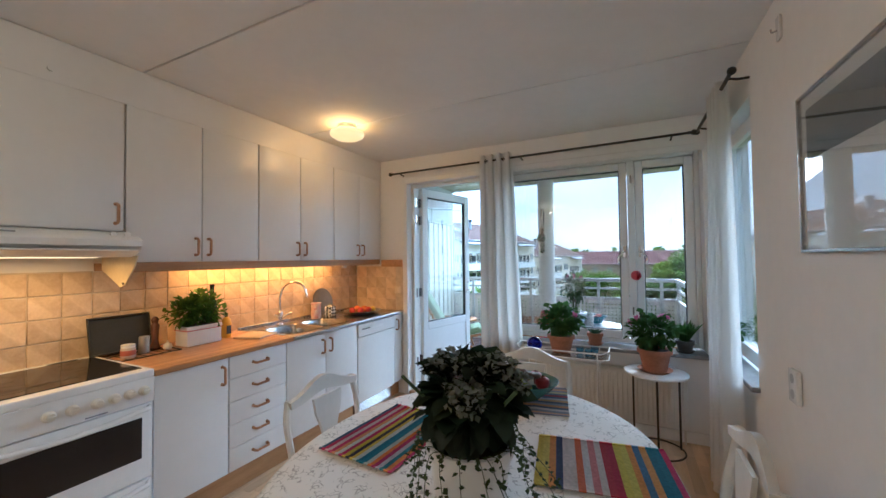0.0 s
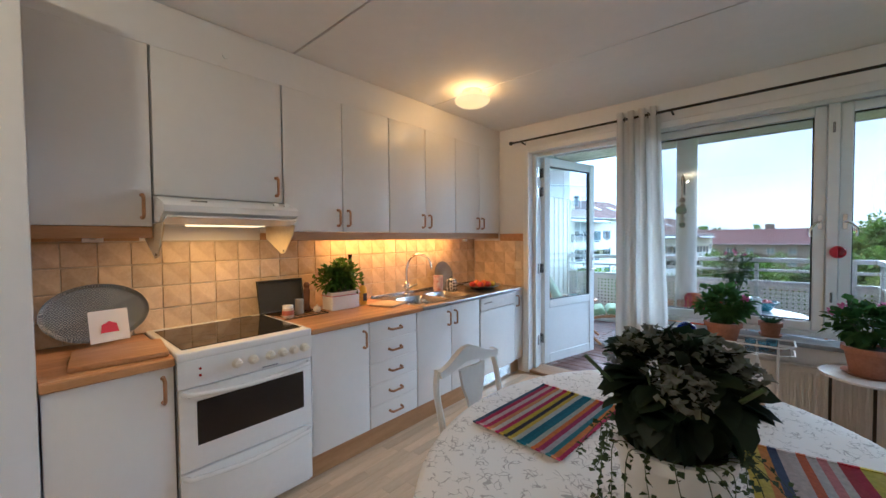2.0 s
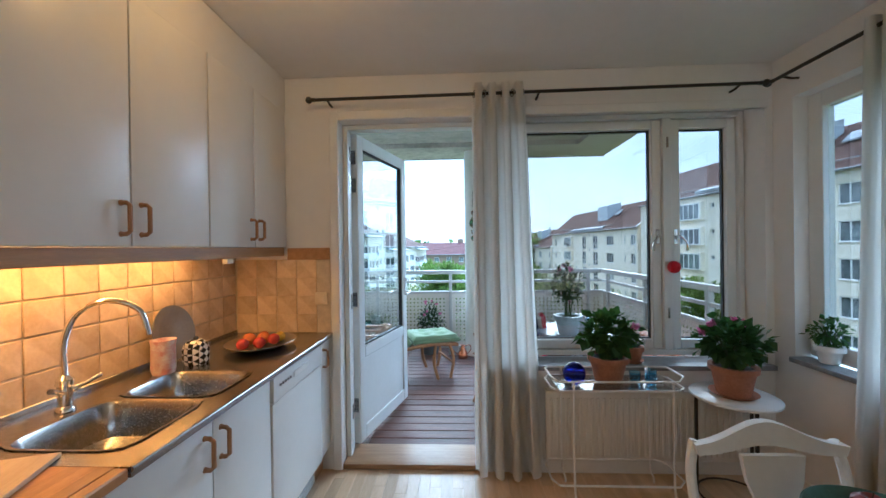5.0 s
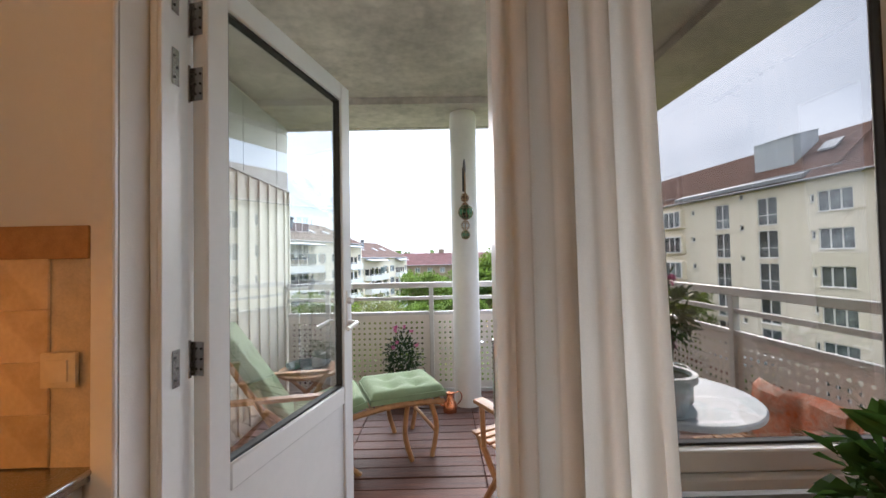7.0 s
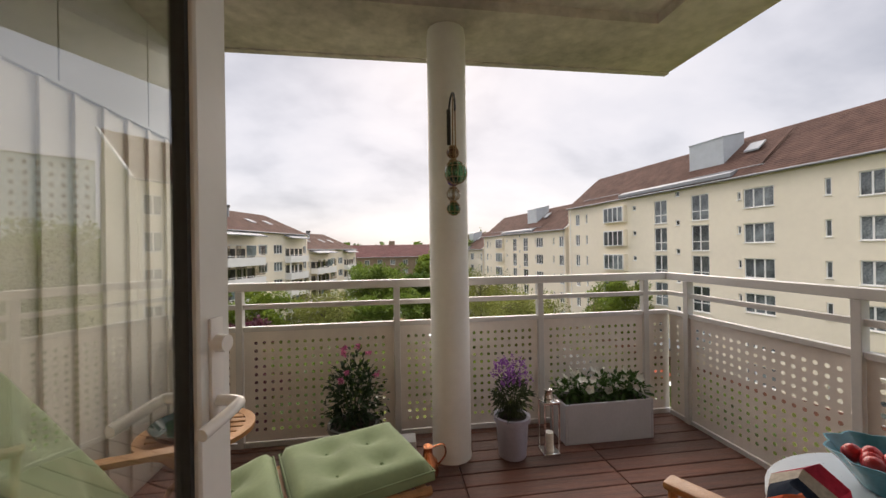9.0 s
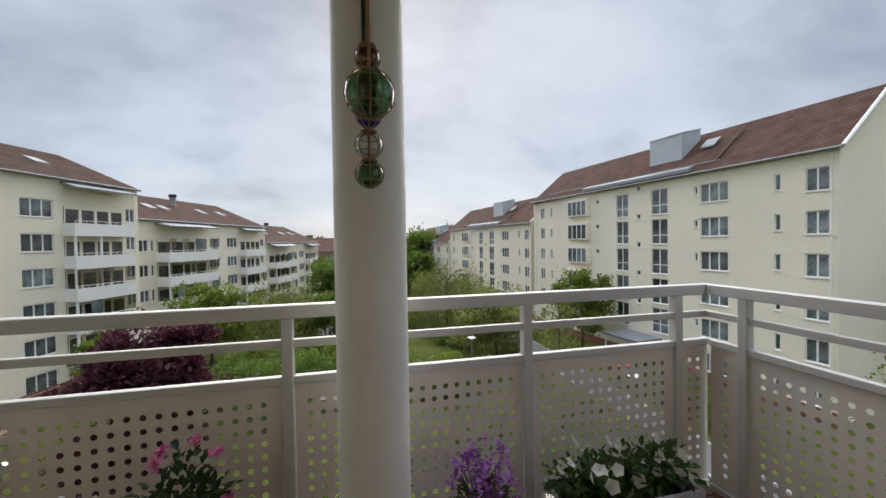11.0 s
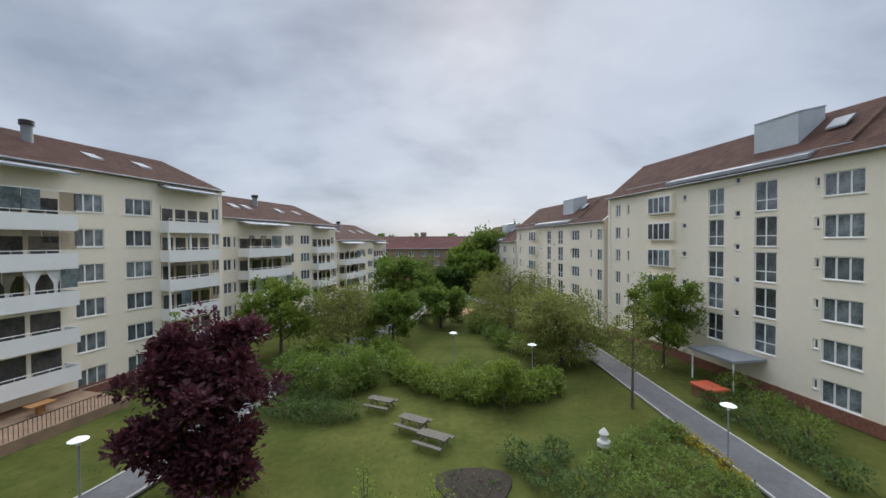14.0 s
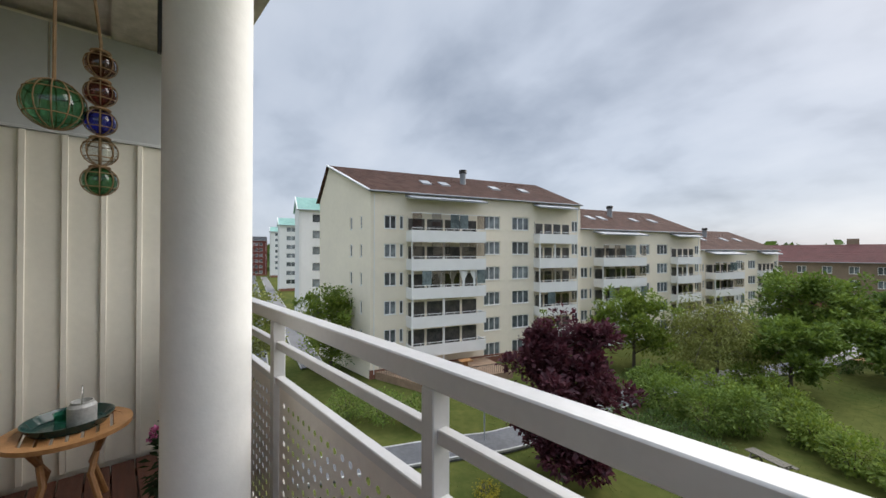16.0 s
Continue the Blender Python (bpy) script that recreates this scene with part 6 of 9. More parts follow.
def dining_table():
    t = thing("dining_table", "oval white-painted dining table under a tablecloth", "table")
    bm = lathe(B(), [(0, 0), (0.97, 0), (0.985, 0.012), (0.985, 0.028), (0, 0.028)], (TX, TY, TT - 0.034), 64, TA, TB)
    part("tabletop", bm, CHAIRW, t)
    for sx in (-1, 1):
        for sy in (-1, 1):
            x, y = TX + sx * TA * 0.52, TY + sy * TB * 0.58
            part("leg", lathe(B(), [(0, 0), (0.02, 0), (0.024, 0.05), (0.03, 0.4), (0.036, 0.6), (0.036, TT - 0.035), (0, TT - 0.035)], (x, y, 0), 16), CHAIRW, t)
    c = thing("tablecloth", "white cotton tablecloth printed with grey sprigs", "tablecloth")
    bm = B()
    n = 96
    rings = []
    for f, z in ((0.0, 0), (0.3, 0), (0.6, 0), (0.85, 0), (0.975, 0), (1.0, -0.006), (1.012, -0.025), (1.016, -0.08), (1.02, -0.14)):
        if f == 0:
            rings.append([bm.verts.new((TX, TY, TT))])
            continue
        r = []
        for i in range(n):
            a = 2 * math.pi * i / n
            k = 1 + (0.022 * math.sin(a * 11) + 0.012 * math.sin(a * 17 + 1)) * min(1, max(0, -z / 0.14))
            r.append(bm.verts.new((TX + TA * f * k * math.cos(a), TY + TB * f * k * math.sin(a), TT + z + (0.012 * math.sin(a * 5) if z < -0.1 else 0))))
        rings.append(r)
    for a, b in zip(rings, rings[1:]):
        for i in range(n):
            j = (i + 1) % n
            bm.faces.new((a[0], b[i], b[j]) if len(a) == 1 else (a[i], b[i], b[j], a[j]))
    part("cloth", bm, cloth_material(), c, smooth=60)


dining_table()


def placemat(x, y, w, h, turn, material, label):
    bm = B()
    nx, ny = 18, 14
    rnd = random.Random(int(x * 100))
    g = []
    for i in range(nx + 1):
        row = []
        for j in range(ny + 1):
            u, v = -w / 2 + w * i / nx, -h / 2 + h * j / ny
            z = 0.0022 + 0.0016 * noise.noise(Vector((u * 9 + x, v * 9, 1))) + 0.003 * math.exp(-(u / 0.012) ** 2) * 0.5
            row.append(bm.verts.new((u + 0.003 * noise.noise(Vector((v * 8, x, 2))), v, max(0.001, z))))
        g.append(row)
    for i in range(nx):
        for j in range(ny):
            bm.faces.new((g[i][j], g[i + 1][j], g[i + 1][j + 1], g[i][j + 1]))
    bmesh.ops.solidify(bm, geom=bm.faces[:], thickness=0.0018)
    o = solid("placemat", bm, material, label, "placemat", "", "placemats on the table")
    for e in (-1, 1):
        part("hem", box(B(), -w / 2 + 0.002, w / 2 - 0.002, e * h / 2 - 0.006, e * h / 2 + 0.004, 0.0015, 0.0062, 0.001), material, o, "stitched end hem")
    o.matrix_world = pose(x, y, TT + 0.0025, 0, 0, turn)


BRIGHT = ((0.10, 0.14, 0.22), (0.52, 0.06, 0.14), (0.76, 0.55, 0.55), (0.60, 0.07, 0.16), (0.74, 0.34, 0.16), (0.78, 0.72, 0.62), (0.50, 0.05, 0.13), (0.70, 0.52, 0.06), (0.05, 0.05, 0.06), (0.70, 0.52, 0.08), (0.62, 0.64, 0.56), (0.05, 0.19, 0.27), (0.06, 0.22, 0.30), (0.55, 0.58, 0.50), (0.76, 0.24, 0.08), (0.45, 0.07, 0.16), (0.60, 0.55, 0.60), (0.10, 0.28, 0.34), (0.76, 0.30, 0.10), (0.58, 0.08, 0.18))
WARMS = ((0.70, 0.56, 0.10), (0.74, 0.60, 0.12), (0.76, 0.34, 0.10), (0.10, 0.12, 0.20), (0.72, 0.62, 0.58), (0.74, 0.66, 0.62), (0.70, 0.20, 0.10), (0.76, 0.70, 0.66), (0.70, 0.30, 0.30), (0.76, 0.68, 0.64), (0.50, 0.06, 0.08), (0.48, 0.05, 0.08), (0.74, 0.62, 0.10), (0.74, 0.64, 0.12), (0.76, 0.36, 0.10), (0.12, 0.22, 0.34), (0.74, 0.40, 0.14), (0.06, 0.20, 0.28), (0.07, 0.22, 0.30), (0.58, 0.08, 0.20))
COOLS = ((0.30, 0.32, 0.36), (0.62, 0.60, 0.58), (0.12, 0.16, 0.24), (0.60, 0.34, 0.20), (0.35, 0.38, 0.44), (0.14, 0.18, 0.26), (0.66, 0.42, 0.24), (0.60, 0.58, 0.55), (0.16, 0.20, 0.30), (0.46, 0.12, 0.16), (0.22, 0.26, 0.33), (0.66, 0.62, 0.40), (0.34, 0.36, 0.42), (0.70, 0.44, 0.30))
placemat(1.955, -2.20, 0.34, 0.47, -4, stripes("bright_striped_cloth", BRIGHT, "X", 0.0172), "bright red, teal and yellow striped woven placemat")
placemat(2.735, -2.11, 0.44, 0.33, 9, stripes("warm_striped_cloth", WARMS, "X", 0.0222), "yellow, white and red striped woven placemat")
placemat(2.40, -1.60, 0.30, 0.36, 10, stripes("cool_striped_cloth", COOLS, "Y", 0.0225), "blue and rust striped placemat under the bowl")
placemat(2.34, -2.80, 0.42, 0.28, -6, stripes("mixed_striped_cloth", COOLS, "Y", 0.019), "grey, orange and green striped woven placemat")


def dining_chair(x, y, turn, label):
    """Back at local y = 0, seat towards +y."""
    t = thing("dining_chair", label, "chair", pose(x, y, 0, 0, 0, turn), "chairs round the table")
    w = 0.205
    for s in (-1, 1):
        part("back_post", tube(B(), smooth_line([(s * w * 0.92, 0.05, 0.0), (s * w * 0.95, 0.045, 0.44), (s * w, 0.02, 0.66), (s * w * 1.02, -0.008, 0.80), (s * w * 0.93, -0.02, 0.885)], 4), [0.017] * 17, 8, flat=0.8), CHAIRW, t)
        part("front_leg", lathe(B(), [(0, 0), (0.014, 0), (0.018, 0.2), (0.024, 0.40), (0.026, 0.43), (0, 0.43)], (s * w * 0.98, 0.40, 0), 12), CHAIRW, t)
        part("side_stretcher", tube(B(), [(s * w * 0.95, 0.05, 0.2), (s * w * 0.96, 0.40, 0.2)], 0.010, 8), CHAIRW, t)
    # arched top rail
    n = 20
    pts_t, pts_b = [], []
    for i in range(n + 1):
        u = -1 + 2 * i / n
        rise = 0.045 * math.cos(u * math.pi / 2) + 0.012 * math.cos(u * math.pi * 1.5)
        pts_t.append((u * w * 1.0, 0.885 + rise))
        pts_b.append((u * w * 0.97, 0.845 + rise * 0.55 + 0.012 * (u * u)))
    part("top_rail", prism(B(), pts_t + pts_b[::-1], lambda u, v, q: (u, -0.032 + q + 0.02 * (u / w) ** 2, v), 0.024), CHAIRW, t)
    # vase-shaped splat
    sp = [(0.040, 0.50), (0.052, 0.54), (0.036, 0.60), (0.030, 0.66), (0.050, 0.73), (0.075, 0.79), (0.085, 0.86)]
    out = [(-a, z) for a, z in sp] + [(a, z) for a, z in sp[::-1]]
    part("splat", prism(B(), out, lambda u, v, q: (u, 0.028 + q - 0.10 * (v - 0.5) ** 1.2 * 0.9, v), 0.014), CHAIRW, t)
    part("lower_rail", box(B(), -w * 0.94, w * 0.94, 0.020, 0.042, 0.475, 0.505, 0.004), CHAIRW, t)
    part("seat_frame", box(B(), -w - 0.01, w + 0.01, 0.03, 0.43, 0.40, 0.445, 0.008, 2), CHAIRW, t)
    part("seat", box(B(), -w + 0.01, w - 0.01, 0.06, 0.415, 0.446, 0.475, 0.014, 3), mat("seat_fabric", (0.55, 0.53, 0.48), 0.9, var=0.1, scale=12, bump=0.2, bump_scale=300), t)
    part("cross_stretcher", tube(B(), [(-w * 0.96, 0.22, 0.2), (w * 0.96, 0.22, 0.2)], 0.010, 8), CHAIRW, t)


dining_chair(1.585, -2.197, -90, "grey-white painted chair with a vase-shaped splat")
dining_chair(2.313, -1.335, 180, "grey-white painted chair at the window end")
dining_chair(3.125, -2.12, 90, "grey-white painted chair by the picture wall")


def hydrangea():
    x, y, z = 2.385, -2.44, TT + 0.002
    t = thing("hydrangea", "dark-leaved hydrangea in a white pot with trailing vine", "potted plant")
    rnd = random.Random(31)
    pot(t, x, y, z, 0.125, 0.165, mat("white_glazed_pot", (0.74, 0.72, 0.68), 0.35, var=0.04, scale=6), 0.006, taper=0.8)
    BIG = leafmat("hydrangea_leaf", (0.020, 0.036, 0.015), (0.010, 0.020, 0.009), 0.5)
    for k in range(12):
        a = k * 0.53 + rnd.uniform(-0.2, 0.2)
        q = rnd.uniform(0.08, 0.2)
        part("stem", tube(B(), [(x, y, z + 0.14), (x + q * 0.5 * math.cos(a), y + q * 0.5 * math.sin(a), z + 0.26), (x + q * math.cos(a), y + q * math.sin(a), z + 0.36)], 0.005, 6), STEM, t)
    # broad pointed leaves with a raised midrib
    spots = crown_spots(rnd, 330, (x, y, z + 0.285), 0.146, 0.146, 0.128, 0.9)
    V, F = [], []
    for p, d in spots:
        d = (d + Vector((rnd.gauss(0, 0.3), rnd.gauss(0, 0.3), rnd.gauss(-0.15, 0.3)))).normalized()
        side = d.cross(Vector((rnd.gauss(0, 0.25), rnd.gauss(0, 0.25), 1))).normalized()
        up = side.cross(d)
        s = rnd.uniform(0.056, 0.088)
        i = len(V)
        prof = ((0.0, 0.0), (0.16, 0.28), (0.42, 0.42), (0.75, 0.30), (1.0, 0.0))
        for f, w in prof:
            bend = -0.28 * f * f * s
            V += [p + d * (f * s) + up * bend - side * w * s + up * 0.08 * s * (w > 0), p + d * (f * s) + up * bend, p + d * (f * s) + up * bend + side * w * s + up * 0.08 * s * (w > 0)]
        for k in range(4):
            a = i + k * 3
            F += [(a, a + 1, a + 4, a + 3), (a + 1, a + 2, a + 5, a + 4)]
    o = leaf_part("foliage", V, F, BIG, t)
    for p in o.data.polygons:
        p.use_smooth = True
    PET = leafmat("hydrangea_petal", (0.23, 0.23, 0.20), (0.15, 0.165, 0.115), 0.8)
    for dx, dy, dz, r in ((-0.05, -0.02, 0.385, 0.07), (0.08, 0.03, 0.38, 0.065), (-0.13, 0.05, 0.335, 0.055), (0.14, 0.06, 0.33, 0.052), (0.02, 0.12, 0.37, 0.055), (0.05, -0.14, 0.33, 0.055)):
        c = Vector((x + dx * 0.86, y + dy * 0.86, z + dz))
        sp = []
        for _ in range(170):
            v = Vector((rnd.gauss(0, 1), rnd.gauss(0, 1), rnd.gauss(0.3, 0.8))).normalized()
            sp.append((c + Vector((v.x * r, v.y * r, v.z * r * 0.62)), Vector((rnd.gauss(0, 1), rnd.gauss(0, 1), rnd.gauss(0, 1))).normalized()))
        V, F = leaf_cloud(sp, 0.021, rnd, 0.002, 0.95)
        leaf_part("flower_head", V, F, PET, t)
    VINE = leafmat("vine_leaf", (0.06, 0.085, 0.03), (0.03, 0.05, 0.02), 0.5)
    for k in range(22):
        a = k * 2 * math.pi / 22 + rnd.uniform(-0.15, 0.15)
        r0, r1 = 0.125, rnd.uniform(0.16, 0.26)
        zz = rnd.uniform(0.01, 0.07)
        line = smooth_line([(x + 0.10 * math.cos(a), y + 0.10 * math.sin(a), z + 0.16), (x + (r0 + 0.03) * math.cos(a), y + (r0 + 0.03) * math.sin(a), z + 0.17), (x + r1 * 0.9 * math.cos(a + 0.1), y + r1 * 0.9 * math.sin(a + 0.1), z + 0.09), (x + r1 * math.cos(a + 0.2), y + r1 * math.sin(a + 0.2), z + zz)], 4)
        v = part("vine", tube(B(), line, 0.0012, 4), STEM, t)
        V, F = leaf_cloud([(p, Vector((rnd.gauss(0, 1), rnd.gauss(0, 1), rnd.gauss(0, 0.6))).normalized()) for p in line[3:] for _ in range(2)], 0.017, rnd, 0.004, 0.95)
        leaf_part("vine_leaves", V, F, VINE, v)


hydrangea()


def fruit_bowl():
    x, y, z = 2.36, -1.60, TT + 0.006
    b = thing("fruit_bowl", "wide teal ceramic bowl on the striped mat", "bowl")
    part("bowl", lathe(B(), [(0, 0), (0.055, 0), (0.06, 0.008), (0.11, 0.045), (0.15, 0.088), (0.146, 0.09), (0.105, 0.05), (0.05, 0.014), (0, 0.012)], (x, y, z), 44), mat("teal_glaze", (0.075, 0.19, 0.20), 0.25, var=0.18, scale=9), b)
    rnd = random.Random(5)
    APPLE = mat("dark_red_apple", (0.20, 0.02, 0.025), 0.3, var=0.35, scale=14, rand=0.2)
    for dx, dy, dz in ((-0.06, 0.05, 0.075), (0.02, 0.07, 0.08), (0.07, 0.0, 0.08), (-0.02, 0.01, 0.065)):
        a = thing("apple", "dark red apple lying in the teal bowl", "fruit", None, "apples in the bowl")
        part("flesh", lathe(B(), [(0, -0.026), (0.012, -0.032), (0.028, -0.022), (0.037, 0.0), (0.034, 0.02), (0.018, 0.031), (0.006, 0.027), (0, 0.022)], (x + dx, y + dy, z + dz), 20), APPLE, a)
        part("stalk", tube(B(), [(x + dx, y + dy, z + dz + 0.022), (x + dx + 0.004, y + dy, z + dz + 0.04)], 0.0015, 5), BARKB, a)
    g = thing("grapes", "bunch of green grapes hanging over the bowl", "fruit")
    for k in range(44):
        p = (x - 0.05 + rnd.gauss(0, 0.034), y - 0.065 + rnd.gauss(0, 0.026), z + 0.075 + abs(rnd.gauss(0, 0.017)))
        part("grape", ball(B(), p, 0.0105, 10, 8), GRAPE, g)
    bn = thing("banana", "browned banana leaning in the fruit bowl", "fruit", None, "bananas in the bowl")
    part("skin", tube(B(), smooth_line([(x + 0.0, y + 0.03, z + 0.09), (x + 0.05, y - 0.02, z + 0.12), (x + 0.03, y - 0.09, z + 0.14), (x - 0.01, y - 0.13, z + 0.17)], 5), [0.006] + [0.016] * 13 + [0.008, 0.005], 8), mat("brown_banana", (0.09, 0.05, 0.03), 0.6, var=0.3, scale=20), bn)


BARKB = mat("brown_stalk", (0.06, 0.035, 0.02), 0.8)
GRAPE = mat("green_grape", (0.22, 0.26, 0.06), 0.25, var=0.2, scale=30, sub=0.2)
fruit_bowl()

# ---- window corner ----


def side_table():
    x, y, z, r = 3.0, -0.235, 0.588, 0.215
    t = thing("side_table", "small round white-topped table with black legs", "table")
    part("top", lathe(B(), [(0, -0.014), (r - 0.004, -0.014), (r, -0.010), (r, 0.0), (r - 0.004, 0.003), (0, 0.003)], (x, y, z), 44), ENAMEL, t)
    for k in range(3):
        a = 0.5 + k * 2 * math.pi / 3
        part("leg", box(B(), x + 0.18 * math.cos(a) - 0.007, x + 0.18 * math.cos(a) + 0.007, y + 0.17 * math.sin(a) - 0.007, y + 0.17 * math.sin(a) + 0.007, 0.0, z - 0.014, 0.001), BLACK, t)
    part("ring", tube(B(), [(x + 0.18 * math.cos(a), y + 0.17 * math.sin(a), 0.012) for a in [2 * math.pi * i / 32 for i in range(32)]], 0.006, 6, closed=True), BLACK, t)
    pot_plant("geranium", "pink geranium in a terracotta pot on the round table", x - 0.005, y - 0.005, z + 0.008, 0.108, 0.165, TERRA, 330, LEAF, (0.29, 0.20, 0.18, 0.13), 0.062, (PETAL_PINK, 5, 0.022), 52, saucer=True, shape=0.85)


side_table()


def trolley():
    t = thing("tea_trolley", "white wire tea trolley with a glass shelf", "trolley")
    W = mat("white_wire", (0.76, 0.75, 0.72), 0.35)
    x0, x1, y0, y1 = 1.99, 2.68, -0.36, -0.10
    zt = 0.655

    def loop(z, bulge=0.0):
        return [(x0, y0, z), (x1 - 0.05, y0, z), (x1, y0 + 0.05, z + bulge), (x1, y1 - 0.05, z + bulge), (x1 - 0.05, y1, z), (x0, y1, z), (x0 - 0.03, y1 - 0.06, z + bulge), (x0 - 0.03, y0 + 0.06, z + bulge)]

    part("rim", tube(B(), loop(zt + 0.05, 0.012), 0.006, 8, closed=True), W, t)
    part("shelf_ring", tube(B(), loop(zt), 0.006, 8, closed=True), W, t)
    part("lower_ring", tube(B(), loop(0.14), 0.006, 8, closed=True), W, t)
    no_shadow(part("glass_shelf", box(B(), x0, x1 - 0.02, y0 + 0.01, y1 - 0.01, zt - 0.003, zt + 0.004), PANE, t, smooth=0))
    for x in (x0 + 0.08, x1 - 0.08):
        for y in (y0, y1):
            part("leg", tube(B(), smooth_line([(x, y, zt + 0.05), (x, y, 0.14), (x + 0.02, y, 0.03), (x + 0.02, y, 0.0)], 3), 0.006, 8), W, t)
    pot_plant("geranium", "pink geranium in a terracotta pot on the trolley", 2.31, -0.215, zt + 0.008, 0.10, 0.145, TERRA, 330, LEAF, (0.27, 0.18, 0.15, 0.13), 0.062, (PETAL_PINK, 2, 0.022), 53, shape=0.85)
    g = thing("glass_ball", "deep blue glass ball on the trolley", "ornament")
    part("ball", ball(B(), (2.10, -0.27, zt + 0.069), 0.063, 24, 16), glass("cobalt_glass", (0.01, 0.02, 0.45), 0.03), g)
    for i, (gx, gy) in enumerate(((2.46, -0.22), (2.53, -0.26), (2.57, -0.18))):
        c = thing("drinking_glass", "pale blue drinking glass on the trolley", "glass", None, "glasses on the trolley")
        part("cup", lathe(B(), [(0, 0), (0.026, 0), (0.032, 0.055), (0.030, 0.055), (0.024, 0.006), (0, 0.006)], (gx, gy, zt + 0.005), 20), glass("ice_blue_glass", (0.45, 0.72, 0.9), 0.03), c)


trolley()


def spiky(name, label, x, y, z, r, h, potm, blades, length, seed, leaf, upright=0.6, width=0.16):
    t = thing(name, label, "potted plant")
    rnd = random.Random(seed)
    pot(t, x, y, z, r, h, potm, 0.006, saucer=True)
    V, F = [], []
    for k in range(blades):
        a = k * 2.4
        up = upright + 0.5 * k / blades
        d = Vector((math.cos(a), math.sin(a), up)).normalized()
        s = d.cross(Vector((0, 0, 1))).normalized()
        n = s.cross(d)
        L = length * rnd.uniform(0.7, 1.1)
        p = Vector((x, y, z + h - 0.01)) + Vector((math.cos(a), math.sin(a), 0)) * r * 0.3
        i = len(V)
        V += [p - s * L * width * 0.4, p + s * L * width * 0.4, p + d * L * 0.5 + s * L * width * 0.5, p + d * L * 0.5 - s * L * width * 0.5, p + d * L + Vector((0, 0, -0.1 * L)), p + d * L * 0.5 + n * L * width * 0.35]
        F += [(i, i + 1, i + 5), (i + 1, i + 2, i + 5), (i + 3, i, i + 5), (i + 2, i + 4, i + 5), (i + 4, i + 3, i + 5)]
    leaf_part("leaves", V, F, leaf, t)


spiky("succulent", "dark green succulent in a small terracotta pot", 2.56, 0.03, 0.70, 0.062, 0.10, TERRA, 34, 0.085, 61, LEAF_DARK)
spiky("cactus", "tall green cactus cluster in a dark pot", 3.22, 0.02, 0.70, 0.06, 0.09, mat("dark_clay", (0.06, 0.055, 0.05), 0.6), 40, 0.20, 62, LEAF, 1.5, 0.2)
pot_plant("sill_plant", "small green plant in a white pot on the side sill", 3.46, -0.30, 0.785, 0.055, 0.10, ENAMEL, 160, LEAF, (0.17, 0.10, 0.10, 0.08), 0.04, None, 63)

# ---- on the worktop ----


def herb_pot():
    t = thing("basil_trough", "white rectangular pot of basil with a red line", "potted plant")
    y0, y1, x0, x1, z = -2.03, -1.80, 0.10, 0.235, TZ + 0.001
    W = mat("white_ceramic", (0.76, 0.73, 0.69), 0.35, var=0.03)
    part("trough", box(B(), x0, x1, y0, y1, z, z + 0.125, 0.006, 2), W, t)
    part("rim", box(B(), x0 - 0.004, x1 + 0.004, y0 - 0.004, y1 + 0.004, z + 0.108, z + 0.128, 0.003), W, t)
    part("red_line", box(B(), x0 - 0.0048, x1 + 0.0048, y0 - 0.0048, y1 + 0.0048, z + 0.100, z + 0.104), mat("red_glaze", (0.5, 0.05, 0.05), 0.4), t)
    part("soil", box(B(), x0 + 0.01, x1 - 0.01, y0 + 0.01, y1 - 0.01, z + 0.126, z + 0.131), SOIL, t)
    rnd = random.Random(71)
    for c, n in (((0.165, -1.975, z + 0.235), 260), ((0.165, -1.90, z + 0.27), 250), ((0.15, -2.02, z + 0.21), 90), ((0.17, -1.83, z + 0.21), 150)):
        V, F = leaf_cloud(crown_spots(rnd, n, c, 0.095, 0.095, 0.105), 0.047, rnd, 0.008, 0.62)
        leaf_part("foliage", V, F, LEAF_HERB, t)
    for k in range(10):
        part("stem", tube(B(), [(0.165, -1.99 + k * 0.016, z + 0.13), (0.165 + rnd.gauss(0, 0.03), -1.99 + k * 0.016, z + 0.24)], 0.003, 5), STEM, t)


herb_pot()


def bottle(name, x, y, prof, material, label, cap=None, category="bottle"):
    t = thing(name, label, category)
    part("body", lathe(B(), prof, (x, y, TZ + 0.001), 26), material, t)
    if cap:
        r, z0, z1, m = cap
        part("cap", cyl(B(), (x, y, TZ + z0), (x, y, TZ + z1), r, None, 18), m, t)
    return t


bottle("wine_bottle", 0.085, -1.775, [(0, 0), (0.036, 0), (0.038, 0.01), (0.038, 0.20), (0.03, 0.245), (0.014, 0.285), (0.0135, 0.37), (0.016, 0.375), (0.016, 0.392), (0, 0.392)], mat("dark_bottle_glass", (0.012, 0.010, 0.010), 0.1), "dark wine bottle behind the basil")
b = bottle("soap_bottle", 0.16, -1.715, [(0, 0), (0.032, 0), (0.034, 0.02), (0.034, 0.10), (0.026, 0.135), (0.012, 0.15), (0, 0.15)], mat("yellow_plastic", (0.72, 0.42, 0.02), 0.35), "yellow washing-up bottle by the basil", (0.010, 0.15, 0.18, BLACK))
part("label_bar", box(B(), 0.192, 0.1945, -1.735, -1.70, TZ + 0.03, TZ + 0.09), mat("dark_label", (0.05, 0.05, 0.05), 0.5), b)
